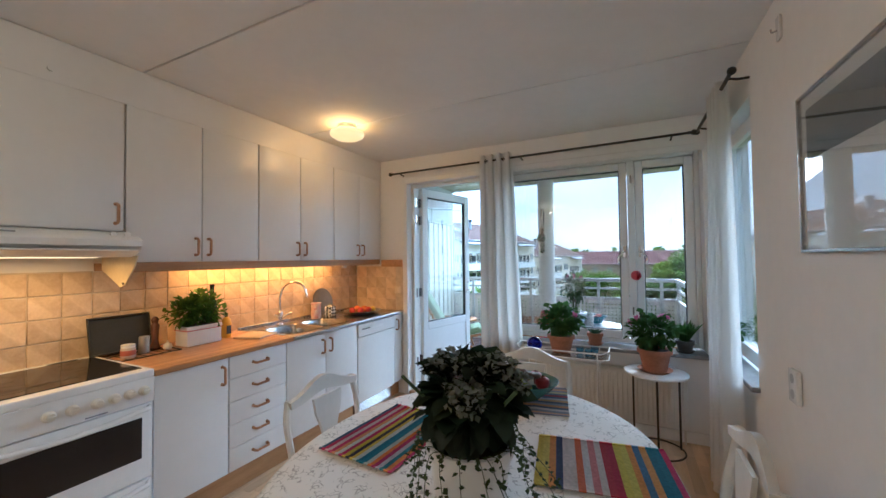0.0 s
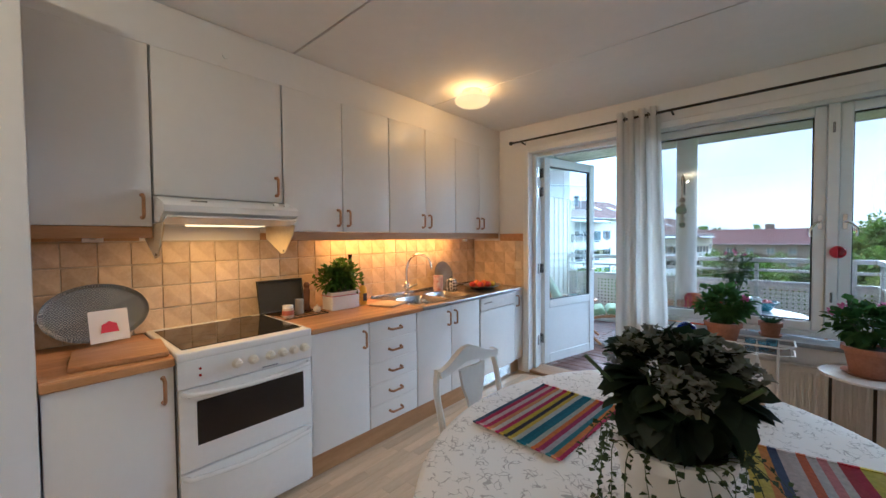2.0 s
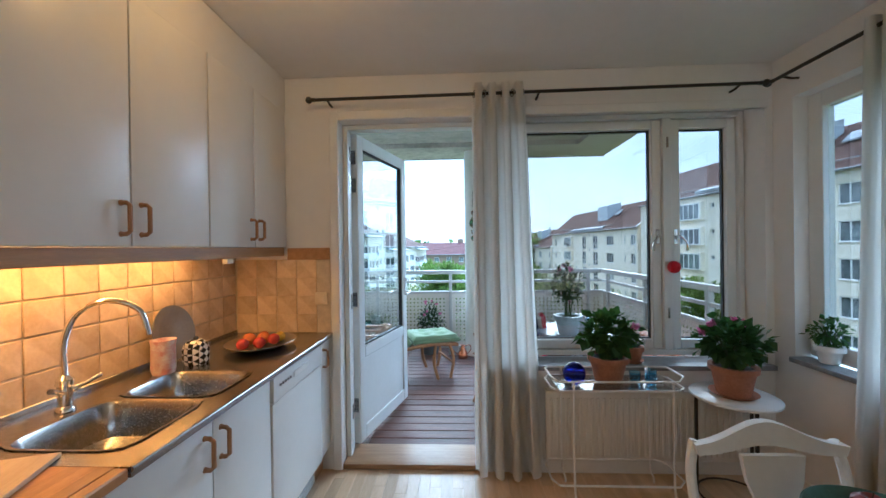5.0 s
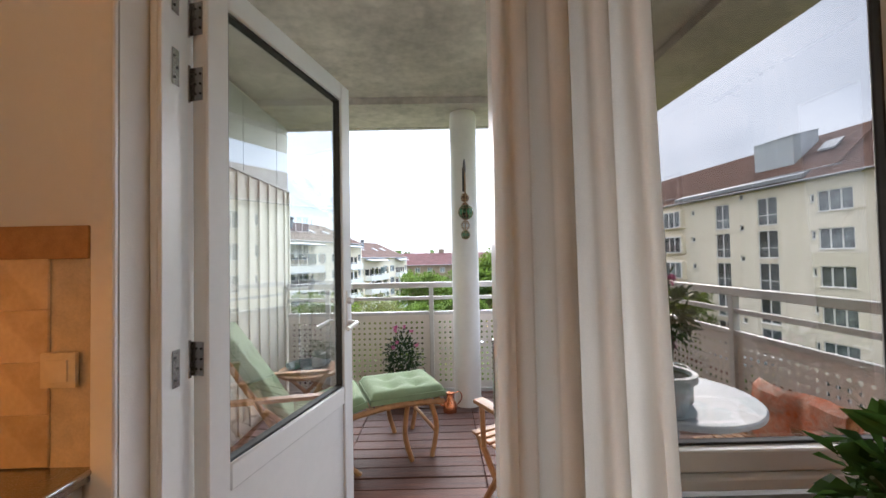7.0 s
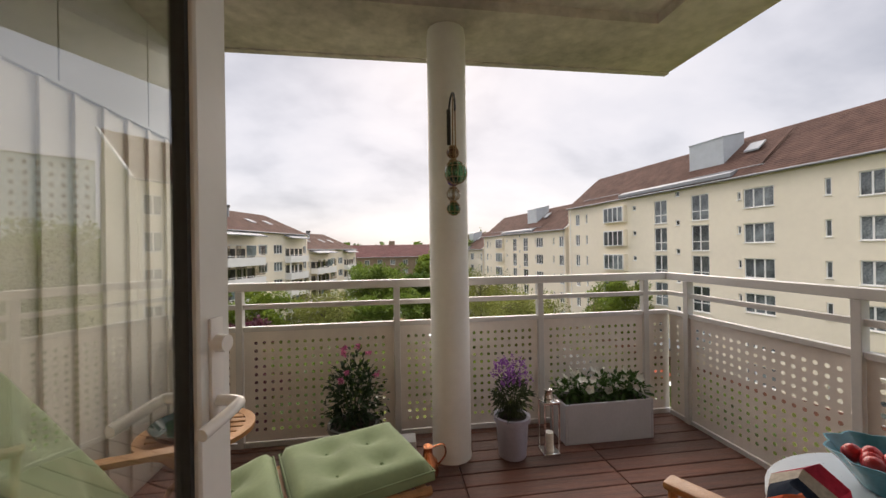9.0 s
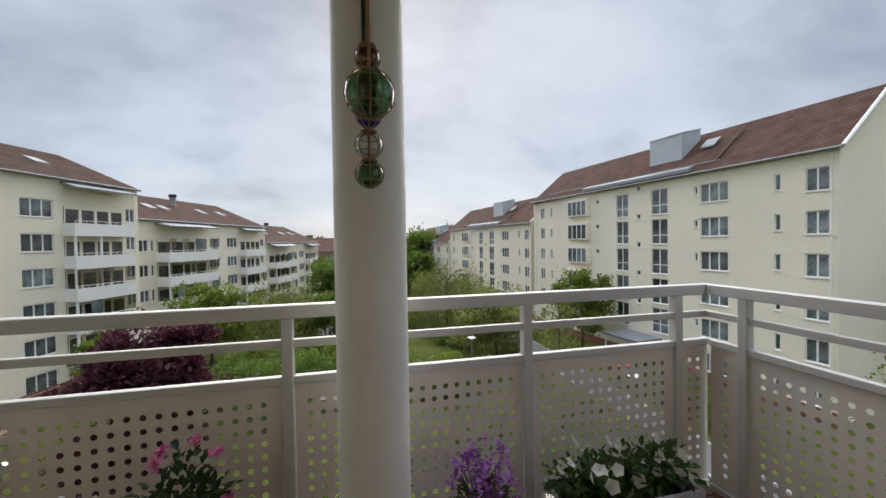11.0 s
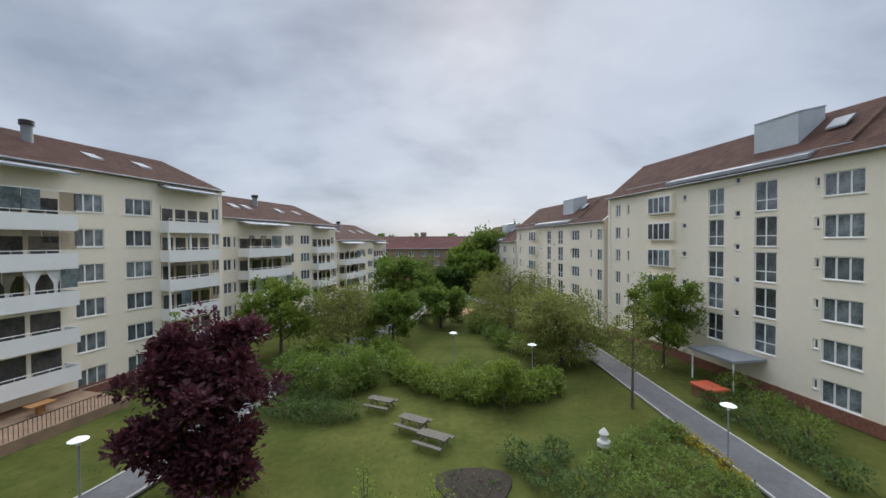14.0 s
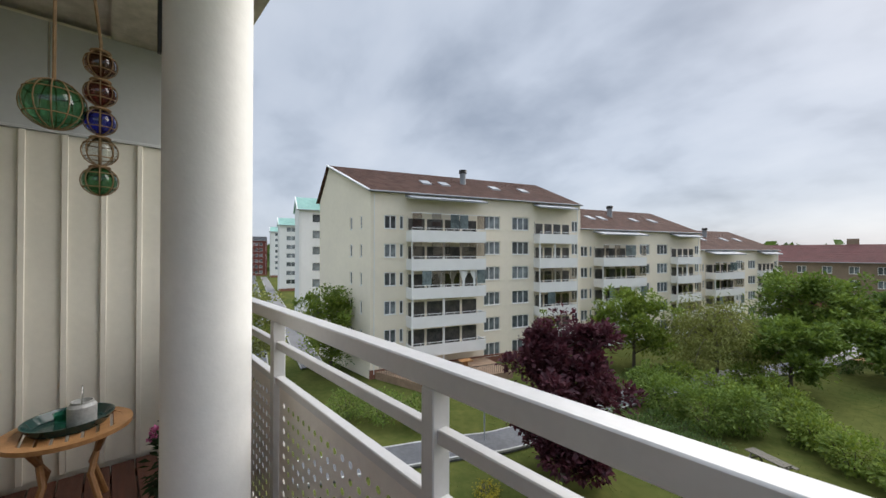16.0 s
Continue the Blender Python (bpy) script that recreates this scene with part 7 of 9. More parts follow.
bottle("pepper_mill", 0.07, -2.135, [(0, 0), (0.026, 0), (0.026, 0.02), (0.018, 0.05), (0.022, 0.12), (0.024, 0.15), (0.016, 0.165), (0.022, 0.185), (0.012, 0.205), (0, 0.208)], mat("brown_mill_wood", (0.16, 0.07, 0.035), 0.4, var=0.25, scale=20), "turned brown wooden pepper mill", None, "pepper mill")
bottle("spice_can", 0.135, -2.225, [(0, 0), (0.028, 0), (0.028, 0.10), (0.026, 0.104), (0, 0.104)], mat("grey_tin_can", (0.38, 0.35, 0.30), 0.35, metal=0.6), "small grey metal spice can", None, "can")
j = bottle("jam_jar", 0.185, -2.33, [(0, 0), (0.034, 0), (0.036, 0.008), (0.036, 0.055), (0.030, 0.064), (0, 0.064)], mat("cloudy_jar", (0.55, 0.47, 0.38), 0.25), "small glass jar with a pale lid", (0.034, 0.062, 0.080, ENAMEL), "jar")
part("paper_label", lathe(B(), [(0.0365, 0.018), (0.0368, 0.02), (0.0368, 0.045), (0.0365, 0.047)], (0.185, -2.33, TZ + 0.001), 26), mat("red_label", (0.40, 0.10, 0.06), 0.6), j)
g = bottle("garlic_bulb", 0.175, -2.115, [(0, 0), (0.018, 0.002), (0.026, 0.018), (0.022, 0.034), (0.008, 0.044), (0.004, 0.058), (0, 0.058)], mat("garlic_skin", (0.72, 0.68, 0.60), 0.6, var=0.1, scale=20), "whole white garlic bulb on the wire tray", None, "garlic")


def wire_tray():
    t = thing("wire_tray", "dark wire tray lying on the worktop", "tray")
    for k in range(8):
        part("wire", tube(B(), [(0.09, -2.40 + k * 0.045, TZ + 0.004), (0.27, -2.40 + k * 0.045, TZ + 0.004)], 0.002, 5), BLACK, t)
    part("edge", tube(B(), [(0.09, -2.40, TZ + 0.006), (0.27, -2.40, TZ + 0.006), (0.27, -2.085, TZ + 0.006), (0.09, -2.085, TZ + 0.006)], 0.0035, 6, closed=True), BLACK, t)
    o = thing("serving_tray", "dark grey rectangular tray leaning on the tiles", "tray", pose(0.03, -2.29, TZ + 0.003, 0, -12, 0))
    D = mat("dark_grey_tray", (0.045, 0.047, 0.05), 0.35, var=0.15, scale=10)
    part("panel", box(B(), -0.004, 0.004, -0.155, 0.155, 0.004, 0.232, 0.003), D, o)
    part("raised_edge", tube(B(), [(0.008, -0.155, 0.012), (0.008, 0.155, 0.012), (0.008, 0.155, 0.228), (0.008, -0.155, 0.228)], 0.009, 8, closed=True), D, o)


wire_tray()


def cutting_boards():
    t = solid("cutting_board", box(B(), -0.105, 0.105, -0.11, 0.11, 0, 0.014, 0.005, 2), wood("pale_board", (0.55, 0.44, 0.30), (0.45, 0.34, 0.22), 0.5, grain=(8, 1, 8)), "pale wooden cutting board on the worktop", "cutting board")
    t.matrix_world = pose(0.33, -1.60, TZ + 0.001, 0, 0, 20)
    u = solid("bread_board", box(B(), -0.155, 0.155, -0.16, 0.16, 0, 0.022, 0.006, 2), BEECH, "thick beech bread board on the short worktop", "cutting board")
    u.matrix_world = pose(0.40, -3.20, TZ + 0.001, 0, 0, -6)


cutting_boards()


def round_plate(x, y, z, r, material, label, lean=14):
    o = thing("plate", label, "plate", pose(x, y, z, 0, 90 - lean, 0))
    part("dish", lathe(B(), [(0, 0), (r * 0.6, 0.0), (r * 0.72, 0.008), (r, 0.018), (r, 0.022), (r * 0.7, 0.012), (r * 0.58, 0.004), (0, 0.004)], (0, 0, 0), 40), material, o)


round_plate(0.008, -0.60, TZ + 0.136, 0.135, mat("slate_blue_glaze", (0.16, 0.17, 0.21), 0.3, var=0.15, scale=10), "slate-grey round plate leaning on the tiles", 12)


def checks():
    """Black and white diamond check."""
    m = bpy.data.materials.new("black_white_check")
    m.use_nodes = True
    nt = m.node_tree
    b = nt.nodes["Principled BSDF"]
    b.inputs["Roughness"].default_value = 0.25
    tc, gr, mp, ck = (nt.nodes.new(n) for n in ("ShaderNodeTexCoord", "ShaderNodeVectorMath", "ShaderNodeMapping", "ShaderNodeTexChecker"))
    gr.operation = "ADD"
    mp.inputs["Rotation"].default_value = (radians(45), 0, 0)
    ck.inputs["Color1"].default_value, ck.inputs["Color2"].default_value, ck.inputs["Scale"].default_value = (0.02, 0.02, 0.022, 1), (0.75, 0.74, 0.70, 1), 46
    nt.links.new(tc.outputs["Object"], mp.inputs[0]); nt.links.new(mp.outputs[0], ck.inputs["Vector"]); nt.links.new(ck.outputs[0], b.inputs["Base Color"])
    return m


c = bottle("canister", 0.175, -0.655, [(0, 0), (0.05, 0), (0.056, 0.012), (0.058, 0.07), (0.05, 0.10), (0.03, 0.112), (0, 0.114)], checks(), "black and white checked ceramic canister", None, "canister")
part("lid_knob", ball(B(), (0.175, -0.655, TZ + 0.122), 0.011, 12, 8), BLACK, c)
bottle("flour_jug", 0.13, -0.80, [(0, 0), (0.042, 0), (0.048, 0.02), (0.046, 0.12), (0.05, 0.15), (0.046, 0.15), (0.04, 0.12), (0, 0.02)], mat("flowered_china", (0.74, 0.70, 0.66), 0.3, scale=26, var=0.3, color2=(0.55, 0.20, 0.18)), "white china jug with small red flowers", None, "jug")


def fruit_platter():
    x, y, z = 0.34, -0.36, TZ + 0.001
    t = thing("platter", "wide oval steel platter of fruit on the sink bench", "platter")
    part("dish", lathe(B(), [(0, 0), (0.10, 0), (0.15, 0.022), (0.178, 0.032), (0.178, 0.036), (0.148, 0.027), (0.098, 0.006), (0, 0.006)], (x, y, z), 44, 1.0, 1.15), mat("dull_silver", (0.42, 0.40, 0.36), 0.3, metal=0.9, var=0.15, scale=8), t)
    kinds = (("orange", (0.70, 0.20, 0.02), 0.036, "ripe orange lying on the platter"), ("lemon", (0.75, 0.50, 0.03), 0.03, "yellow lemon lying on the platter"), ("tomato", (0.48, 0.04, 0.02), 0.032, "red tomato lying on the platter"))
    mats = {k[0]: mat(k[0] + "_skin", k[1], 0.4, var=0.15, scale=20, bump=0.15, bump_scale=300) for k in kinds}
    for i, (k, dx, dy) in enumerate(((2, -0.05, -0.10), (2, 0.02, -0.06), (0, -0.07, 0.0), (2, 0.06, 0.02), (1, 0.06, 0.09), (2, -0.03, 0.08), (0, 0.0, 0.02))):
        n, col, r, lb = kinds[k]
        f = thing(n, lb, "fruit", None, "fruit on the platter")
        part("flesh", ball(B(), (x + dx, y + dy, z + 0.008 + r * 0.98), r, 18, 12, 1, 1.25 if n == "lemon" else 1, 0.94), mats[n], f)


fruit_platter()


def oval_tray():
    t = thing("oval_tray", "large oval tray with a dense blue-grey pattern", "tray", pose(0.022, -3.235, TZ + 0.15, 0, 80, 0))
    m = bpy.data.materials.new("blue_grey_pattern")
    m.use_nodes = True
    nt = m.node_tree
    b = nt.nodes["Principled BSDF"]
    b.inputs["Roughness"].default_value = 0.35
    tc, vo, rp = (nt.nodes.new(n) for n in ("ShaderNodeTexCoord", "ShaderNodeTexVoronoi", "ShaderNodeValToRGB"))
    vo.feature, vo.distance, vo.inputs["Scale"].default_value, vo.inputs["Randomness"].default_value = "F1", "MANHATTAN", 34, 0.25
    wv = nt.nodes.new("ShaderNodeMath"); wv.operation = "SINE"
    ml = nt.nodes.new("ShaderNodeMath"); ml.operation = "MULTIPLY"; ml.inputs[1].default_value = 17
    nt.links.new(tc.outputs["Object"], vo.inputs["Vector"]); nt.links.new(vo.outputs["Distance"], ml.inputs[0]); nt.links.new(ml.outputs[0], wv.inputs[0]); nt.links.new(wv.outputs[0], rp.inputs[0])
    rp.color_ramp.elements[0].position, rp.color_ramp.elements[0].color = 0.35, (0.06, 0.08, 0.11, 1)
    rp.color_ramp.elements[1].position, rp.color_ramp.elements[1].color = 0.5, (0.48, 0.50, 0.50, 1)
    nt.links.new(rp.outputs[0], b.inputs["Base Color"])
    part("panel", lathe(B(), [(0, 0), (0.90, 0), (0.97, 0.010), (1.0, 0.020), (1.0, 0.023), (0.96, 0.014), (0.89, 0.004), (0, 0.004)], (0, 0, 0), 60, 0.145, 0.205), m, t)
    c = thing("card", "white card with a plain red shape, leaning", "card", pose(0.155, -3.20, TZ + 0.0235, 0, -14, 8))
    part("sheet", box(B(), -0.001, 0.001, -0.075, 0.075, 0.001, 0.155), mat("white_card", (0.76, 0.75, 0.73), 0.7, var=0.02), c)
    part("red_shape", prism(B(), [(-0.035, 0.045), (0.035, 0.045), (0.028, 0.085), (0.0, 0.1), (-0.028, 0.085)], lambda u, v, w: (0.0012 + w, u, v), 0.0006), mat("red_print", (0.55, 0.03, 0.06), 0.6), c)


oval_tray()

# ---- houses round the courtyard ----
GZ = -11.2
CREAM = mat("cream_render", (0.86, 0.78, 0.635), 0.9, var=0.045, scale=0.22, bump=0.05, bump_scale=22)
ROOFT = mat("brown_roof_tile", (0.094, 0.053, 0.041), 0.85, var=0.3, scale=0.9, bump=0.2, bump_scale=9, spec=0.12)
METALG = mat("grey_sheet_metal", (0.24, 0.255, 0.27), 0.6, var=0.1, scale=1.2)
METALL = mat("pale_sheet_metal", (0.46, 0.50, 0.53), 0.5, var=0.08, scale=1.2)
WHITEP = mat("white_facade_paint", (0.80, 0.80, 0.78), 0.6, var=0.04, scale=0.8)
# the paler second tone paints in sky reflections and curtains
DARKPANE = mat("dark_window_glass", (0.030, 0.036, 0.042), 0.06, var=0.6, scale=0.9, color2=(0.20, 0.23, 0.24), spec=0.8, rand=0.6)
BRICKBASE = mat("red_brick_plinth", (0.24, 0.10, 0.065), 0.85, var=0.3, scale=4)
BALGLASS = mat("balcony_glazing", (0.22, 0.28, 0.29), 0.08, var=0.3, scale=0.5, spec=0.8, color2=(0.06, 0.08, 0.085))


def holed_wall(bm, u0, u1, z0, z1, holes, put, depth):
    """A wall sheet with rectangular openings and their reveals; put(u, z, d) with d into the house."""
    us = sorted({u0, u1, *[h[0] for h in holes], *[h[1] for h in holes]})
    zs = sorted({z0, z1, *[h[2] for h in holes], *[h[3] for h in holes]})
    vert = {}

    def vv(u, z, d=0):
        k = (u, z, d)
        if k not in vert:
            vert[k] = bm.verts.new(put(u, z, d))
        return vert[k]

    for a, b in zip(us, us[1:]):
        for c, d in zip(zs, zs[1:]):
            mu, mz = (a + b) / 2, (c + d) / 2
            if any(h[0] < mu < h[1] and h[2] < mz < h[3] for h in holes):
                continue
            bm.faces.new((vv(a, c), vv(b, c), vv(b, d), vv(a, d)))
    for h in holes:
        a, b, c, d = h[:4]
        q = [(a, c), (b, c), (b, d), (a, d)]
        for i in range(4):
            (p, r), (s, t) = q[i], q[(i + 1) % 4]
            bm.faces.new((bm.verts.new(put(p, r, 0)), bm.verts.new(put(s, t, 0)), bm.verts.new(put(s, t, depth)), bm.verts.new(put(p, r, depth))))


def setattr_y(v, dy):
    v.co.y += dy


def house(name, label, at, side, length, eave, ridge, deep, wins, gable, base=GZ, roof=None, wallmat=None, group="", levels=6, storey=2.93, u0=0.0, run=None, skew=0.0):
    run = run or deep / 2
    lean = lambda bm: [setattr_y(v, skew * side * v.co.x * max(0.0, 1 - max(0, v.co.y) / length)) for v in bm.verts] if skew else None
    """side: +1 if the yard lies at local +x, -1 at local -x. wins: (u0, u1, z0, z1, lights, first row, rows)."""
    t = thing(name, label, "apartment building", at, group)
    put = lambda u, z, d: (-side * d, u, z)
    holes, cells = [], []
    for a0, a1, z0, z1, lights, r0, rows in wins:
        for k in range(r0, r0 + rows):
            c = (a0, a1, round(z0 - k * storey, 3), round(z1 - k * storey, 3))
            if c[2] < base + 0.4:
                continue
            holes.append(c)
            cells.append((c, lights))
    wm = wallmat or CREAM
    bm = B()
    holed_wall(bm, u0, length, base, eave, holes, put, 0.14)
    # gables, back
    prof = [(0, base), (-side * deep, base), (-side * deep, eave), (-side * run, ridge), (0, eave)]
    for u in (u0, length):
        if u == u0 and gable:
            gl = [(g[0], g[1], round(g[2] - k * storey, 3), round(g[3] - k * storey, 3)) for g in gable for k in range(5)]
            holed_wall(bm, 0.0, deep, base, eave, gl, lambda a, z, d: (-side * a, d, z), 0.14)
            bm.faces.new([bm.verts.new((x, 0, z)) for x, z in ((0, eave), (-side * deep, eave), (-side * run, ridge))])
            cells += [((g, 1, "g")) for g in gl]
        else:
            bm.faces.new([bm.verts.new((x, u, z)) for x, z in prof])
    bm.faces.new([bm.verts.new(p) for p in ((-side * deep, u0, base), (-side * deep, length, base), (-side * deep, length, eave), (-side * deep, u0, eave))])
    lean(bm)
    part("wall", bm, wm, t, smooth=0)
    part("plinth", box(B(), min(side * 0.06, -side * 0.3), max(side * 0.06, -side * 0.3), u0 - 0.05, length, base, base + 0.9), BRICKBASE, t, "red brick plinth")
    # roof: two slopes with rows of tiles
    r = thing_roof(t, side, length, eave, ridge, deep, roof or ROOFT, u0, run, lean)
    shared = {}
    for cell in cells:
        c, lights = cell[0], cell[1]
        onside = len(cell) > 2
        w, h = round(c[1] - c[0], 3), round(c[3] - c[2], 3)
        key = (w, h, lights)
        if key not in shared:
            bm = B()
            f = 0.08
            cols = [w * k / (2 if lights == 4 else lights) for k in range((2 if lights == 4 else lights) + 1)]
            lay = [f, h - f] if lights != 4 else [f, h * 0.36 - 0.04, h * 0.36 + 0.04, h - f]
            hs = [(a + (f if a == 0 else 0.055), b - (f if b == w else 0.055), lay[q], lay[q + 1]) for a, b in zip(cols, cols[1:]) for q in range(0, len(lay), 2)]
            holed_wall(bm, 0, w, 0, h, hs, lambda u, z, d: (0.06 - d, u, z), 0.055)
            fo = part("window", bm, WHITEP, t, smooth=0)
            po = part("pane", box(B(), 0.005, 0.025, f * 0.5, w - f * 0.5, f * 0.5, h - f * 0.5), DARKPANE, fo, smooth=0)
            so = part("sill", box(B(), -0.03, 0.20, -0.04, w + 0.04, -0.05, -0.003), WHITEP, fo, smooth=0)
            shared[key] = (fo.data, po.data, so.data)
        else:
            fo = new("window", shared[key][0])
            fo.parent = t
            po = new("pane", shared[key][1])
            po.parent = fo
            so = new("sill", shared[key][2])
            so.parent = fo
        if onside:
            fo.matrix_local = pose(-side * (c[0] if side < 0 else c[1]), 0.13 - skew * (c[0] if side < 0 else c[1]), c[2], 0, 0, -90 + math.degrees(math.atan(skew)))
        elif side > 0:
            fo.matrix_local = pose(-0.13, c[0], c[2])
        else:
            fo.matrix_local = pose(0.13, c[1], c[2], 0, 0, 180)
    return t


def thing_roof(t, side, length, eave, ridge, deep, material, u0=0.0, run=None, lean=None):
    o, th = 0.35, 0.16
    run = run or deep / 2
    k = (ridge - eave) / run
    n = 26
    prof = []
    for i in range(n):
        a, b = -o + (run + o) * i / n, -o + (run + o) * (i + 1) / n
        prof += [(-side * a, eave + k * a + th + 0.035), (-side * b, eave + k * b + th)]
    if deep - run > 1:
        prof += [(-side * (deep + o), eave + th - k * o), (-side * (deep + o), eave - k * o)]
    else:
        prof += [(-side * (run + 0.12), ridge + th - 0.03), (-side * (run + 0.12), ridge - 0.03)]
    prof += [(-side * run, ridge), (side * o, eave - k * o)]
    bm = prism(B(), prof, lambda u, v, w: (u, u0 - 0.3 + w, v), length - u0 + 0.29)
    lean and lean(bm)
    r = part("roof", bm, material, t, "brown tiled pitched roof", 0)
    part("gutter", tube(B(), [(side * (o + 0.06), u0 - 0.3, eave - k * o + 0.10), (side * (o + 0.06), length, eave - k * o + 0.10)], 0.09, 8), METALG, r)
    bm = B()
    tube(bm, [(side * o, u0 - 0.32, eave - k * o + th), (-side * run, u0 - 0.32, ridge + th + 0.02)], 0.12, 6)
    lean and lean(bm)
    part("verge_board", bm, WHITEP, r, "white verge board")
    for u in (u0 + 0.35, length - 0.6):
        part("downpipe", tube(B(), [(side * 0.09, u, GZ + 0.5), (side * 0.09, u, eave - 0.2)], 0.05, 6), WHITEP, t)
    return r


R_WINS = [(1.41, 2.73, 4.42, 6.04, 2, 0, 6), (4.14, 4.55, 4.73, 5.95, 1, 0, 6), (7.75, 10.1, 4.42, 6.05, 3, 0, 6), (10.30, 10.62, 5.2, 5.9, 1, 0, 6),
          (13.22, 15.04, 3.75, 6.22, 4, 0, 5), (16.35, 16.85, 6.35, 6.9, 1, 0, 5), (17.9, 19.56, 3.75, 6.22, 4, 0, 5), (22.2, 22.75, 5.55, 6.1, 1, 0, 6),
          (31.2, 31.6, 4.7, 5.95, 1, 0, 6), (33.0, 34.0, 4.5, 6.1, 2, 0, 6)]
R_ROWS = ((32.3, 18.0, 0), (28.2, 53.46, -2.93), (24.1, 88.9, -5.86))


def yard_house_right(at):
    h = house("apartment_building", "cream rendered apartment house with stair windows and a brown roof", at, -1, 35.7, 7.25, 11.7, 5.9, R_WINS, [], group="houses across the garden", u0=0.95, run=5.5)
    # bays
    for k in range(5):
        z0, z1 = 4.42 - k * 2.93, 6.2 - k * 2.93
        b = part("bay_window", box(B(), -0.50, -0.002, 23.6, 27.4, z0 - 0.12, z1 + 0.16), CREAM, h)
        part("pane", box(B(), -0.515, -0.502, 23.85, 27.15, z0 + 0.05, z1 - 0.05), DARKPANE, b, smooth=0)
        bm = B()
        for j in range(5):
            u = 23.8 + j * 0.84
            box(bm, -0.55, -0.516, u - 0.06, u + 0.06, z0, z1)
        box(bm, -0.55, -0.516, 23.75, 27.25, z0 - 0.06, z0 + 0.05)
        box(bm, -0.55, -0.516, 23.75, 27.25, z1 - 0.05, z1 + 0.06)
        part("frame", bm, WHITEP, b, smooth=0)
    # raised middle part and lift housing
    part("dormer_band", prism(B(), [(0.55, 7.95), (-0.32, 7.62), (-0.32, 7.30), (0.55, 7.30)], lambda u, v, w: (u, 10.9 + w, v), 13.8), METALG, h, "grey metal eaves band")
    d = part("lift_housing", prism(B(), [(2.0, 8.9), (2.0, 11.6), (4.6, 12.2), (4.6, 8.9)], lambda u, v, w: (u, 13.3 + w, v), 3.6), METALL, h, "grey sheet-metal lift housing")
    part("coping", prism(B(), [(1.95, 11.6), (1.95, 11.68), (4.65, 12.29), (4.65, 12.21)], lambda u, v, w: (u, 13.25 + w, v), 3.7), METALL, d)
    part("skylight", prism(B(), [(2.6, 9.75), (2.6, 9.9), (3.5, 10.7), (3.5, 10.55)], lambda u, v, w: (u, 10.6 + w, v), 1.3), METALG, h)
    part("roof_ladder", prism(B(), [(0.6, 8.05), (0.6, 8.1), (4.2, 11.2), (4.2, 11.15)], lambda u, v, w: (u, 9.0 + w, v), 0.3), ROOFT, h)
    for u in (12.2, 28.9):
        part("snow_rail", tube(B(), [(0.4, u - 3.5, 7.95), (0.4, u + 3.5, 7.95)], 0.04, 6), METALG, h)
    return h


for i, (hx, hy, dz) in enumerate(R_ROWS):
    if i == 0:
        first_r = yard_house_right(pose(hx, hy, 0, 0, 0, 6.6))
    else:
        copy_thing(first_r, pose(hx, hy, dz, 0, 0, 6.6))

L_WINS = [(1.40, 2.65, 3.68, 5.05, 2, 0, 6), (3.0, 3.42, 3.68, 5.05, 1, 0, 6), (12.95, 15.1, 3.95, 5.45, 3, 0, 6), (16.8, 19.2, 3.95, 5.45, 3, 0, 6), (25.95, 27.0, 3.95, 5.3, 2, 0, 6)]
LOGGIAS = ((3.7, 12.2), (19.9, 25.7))


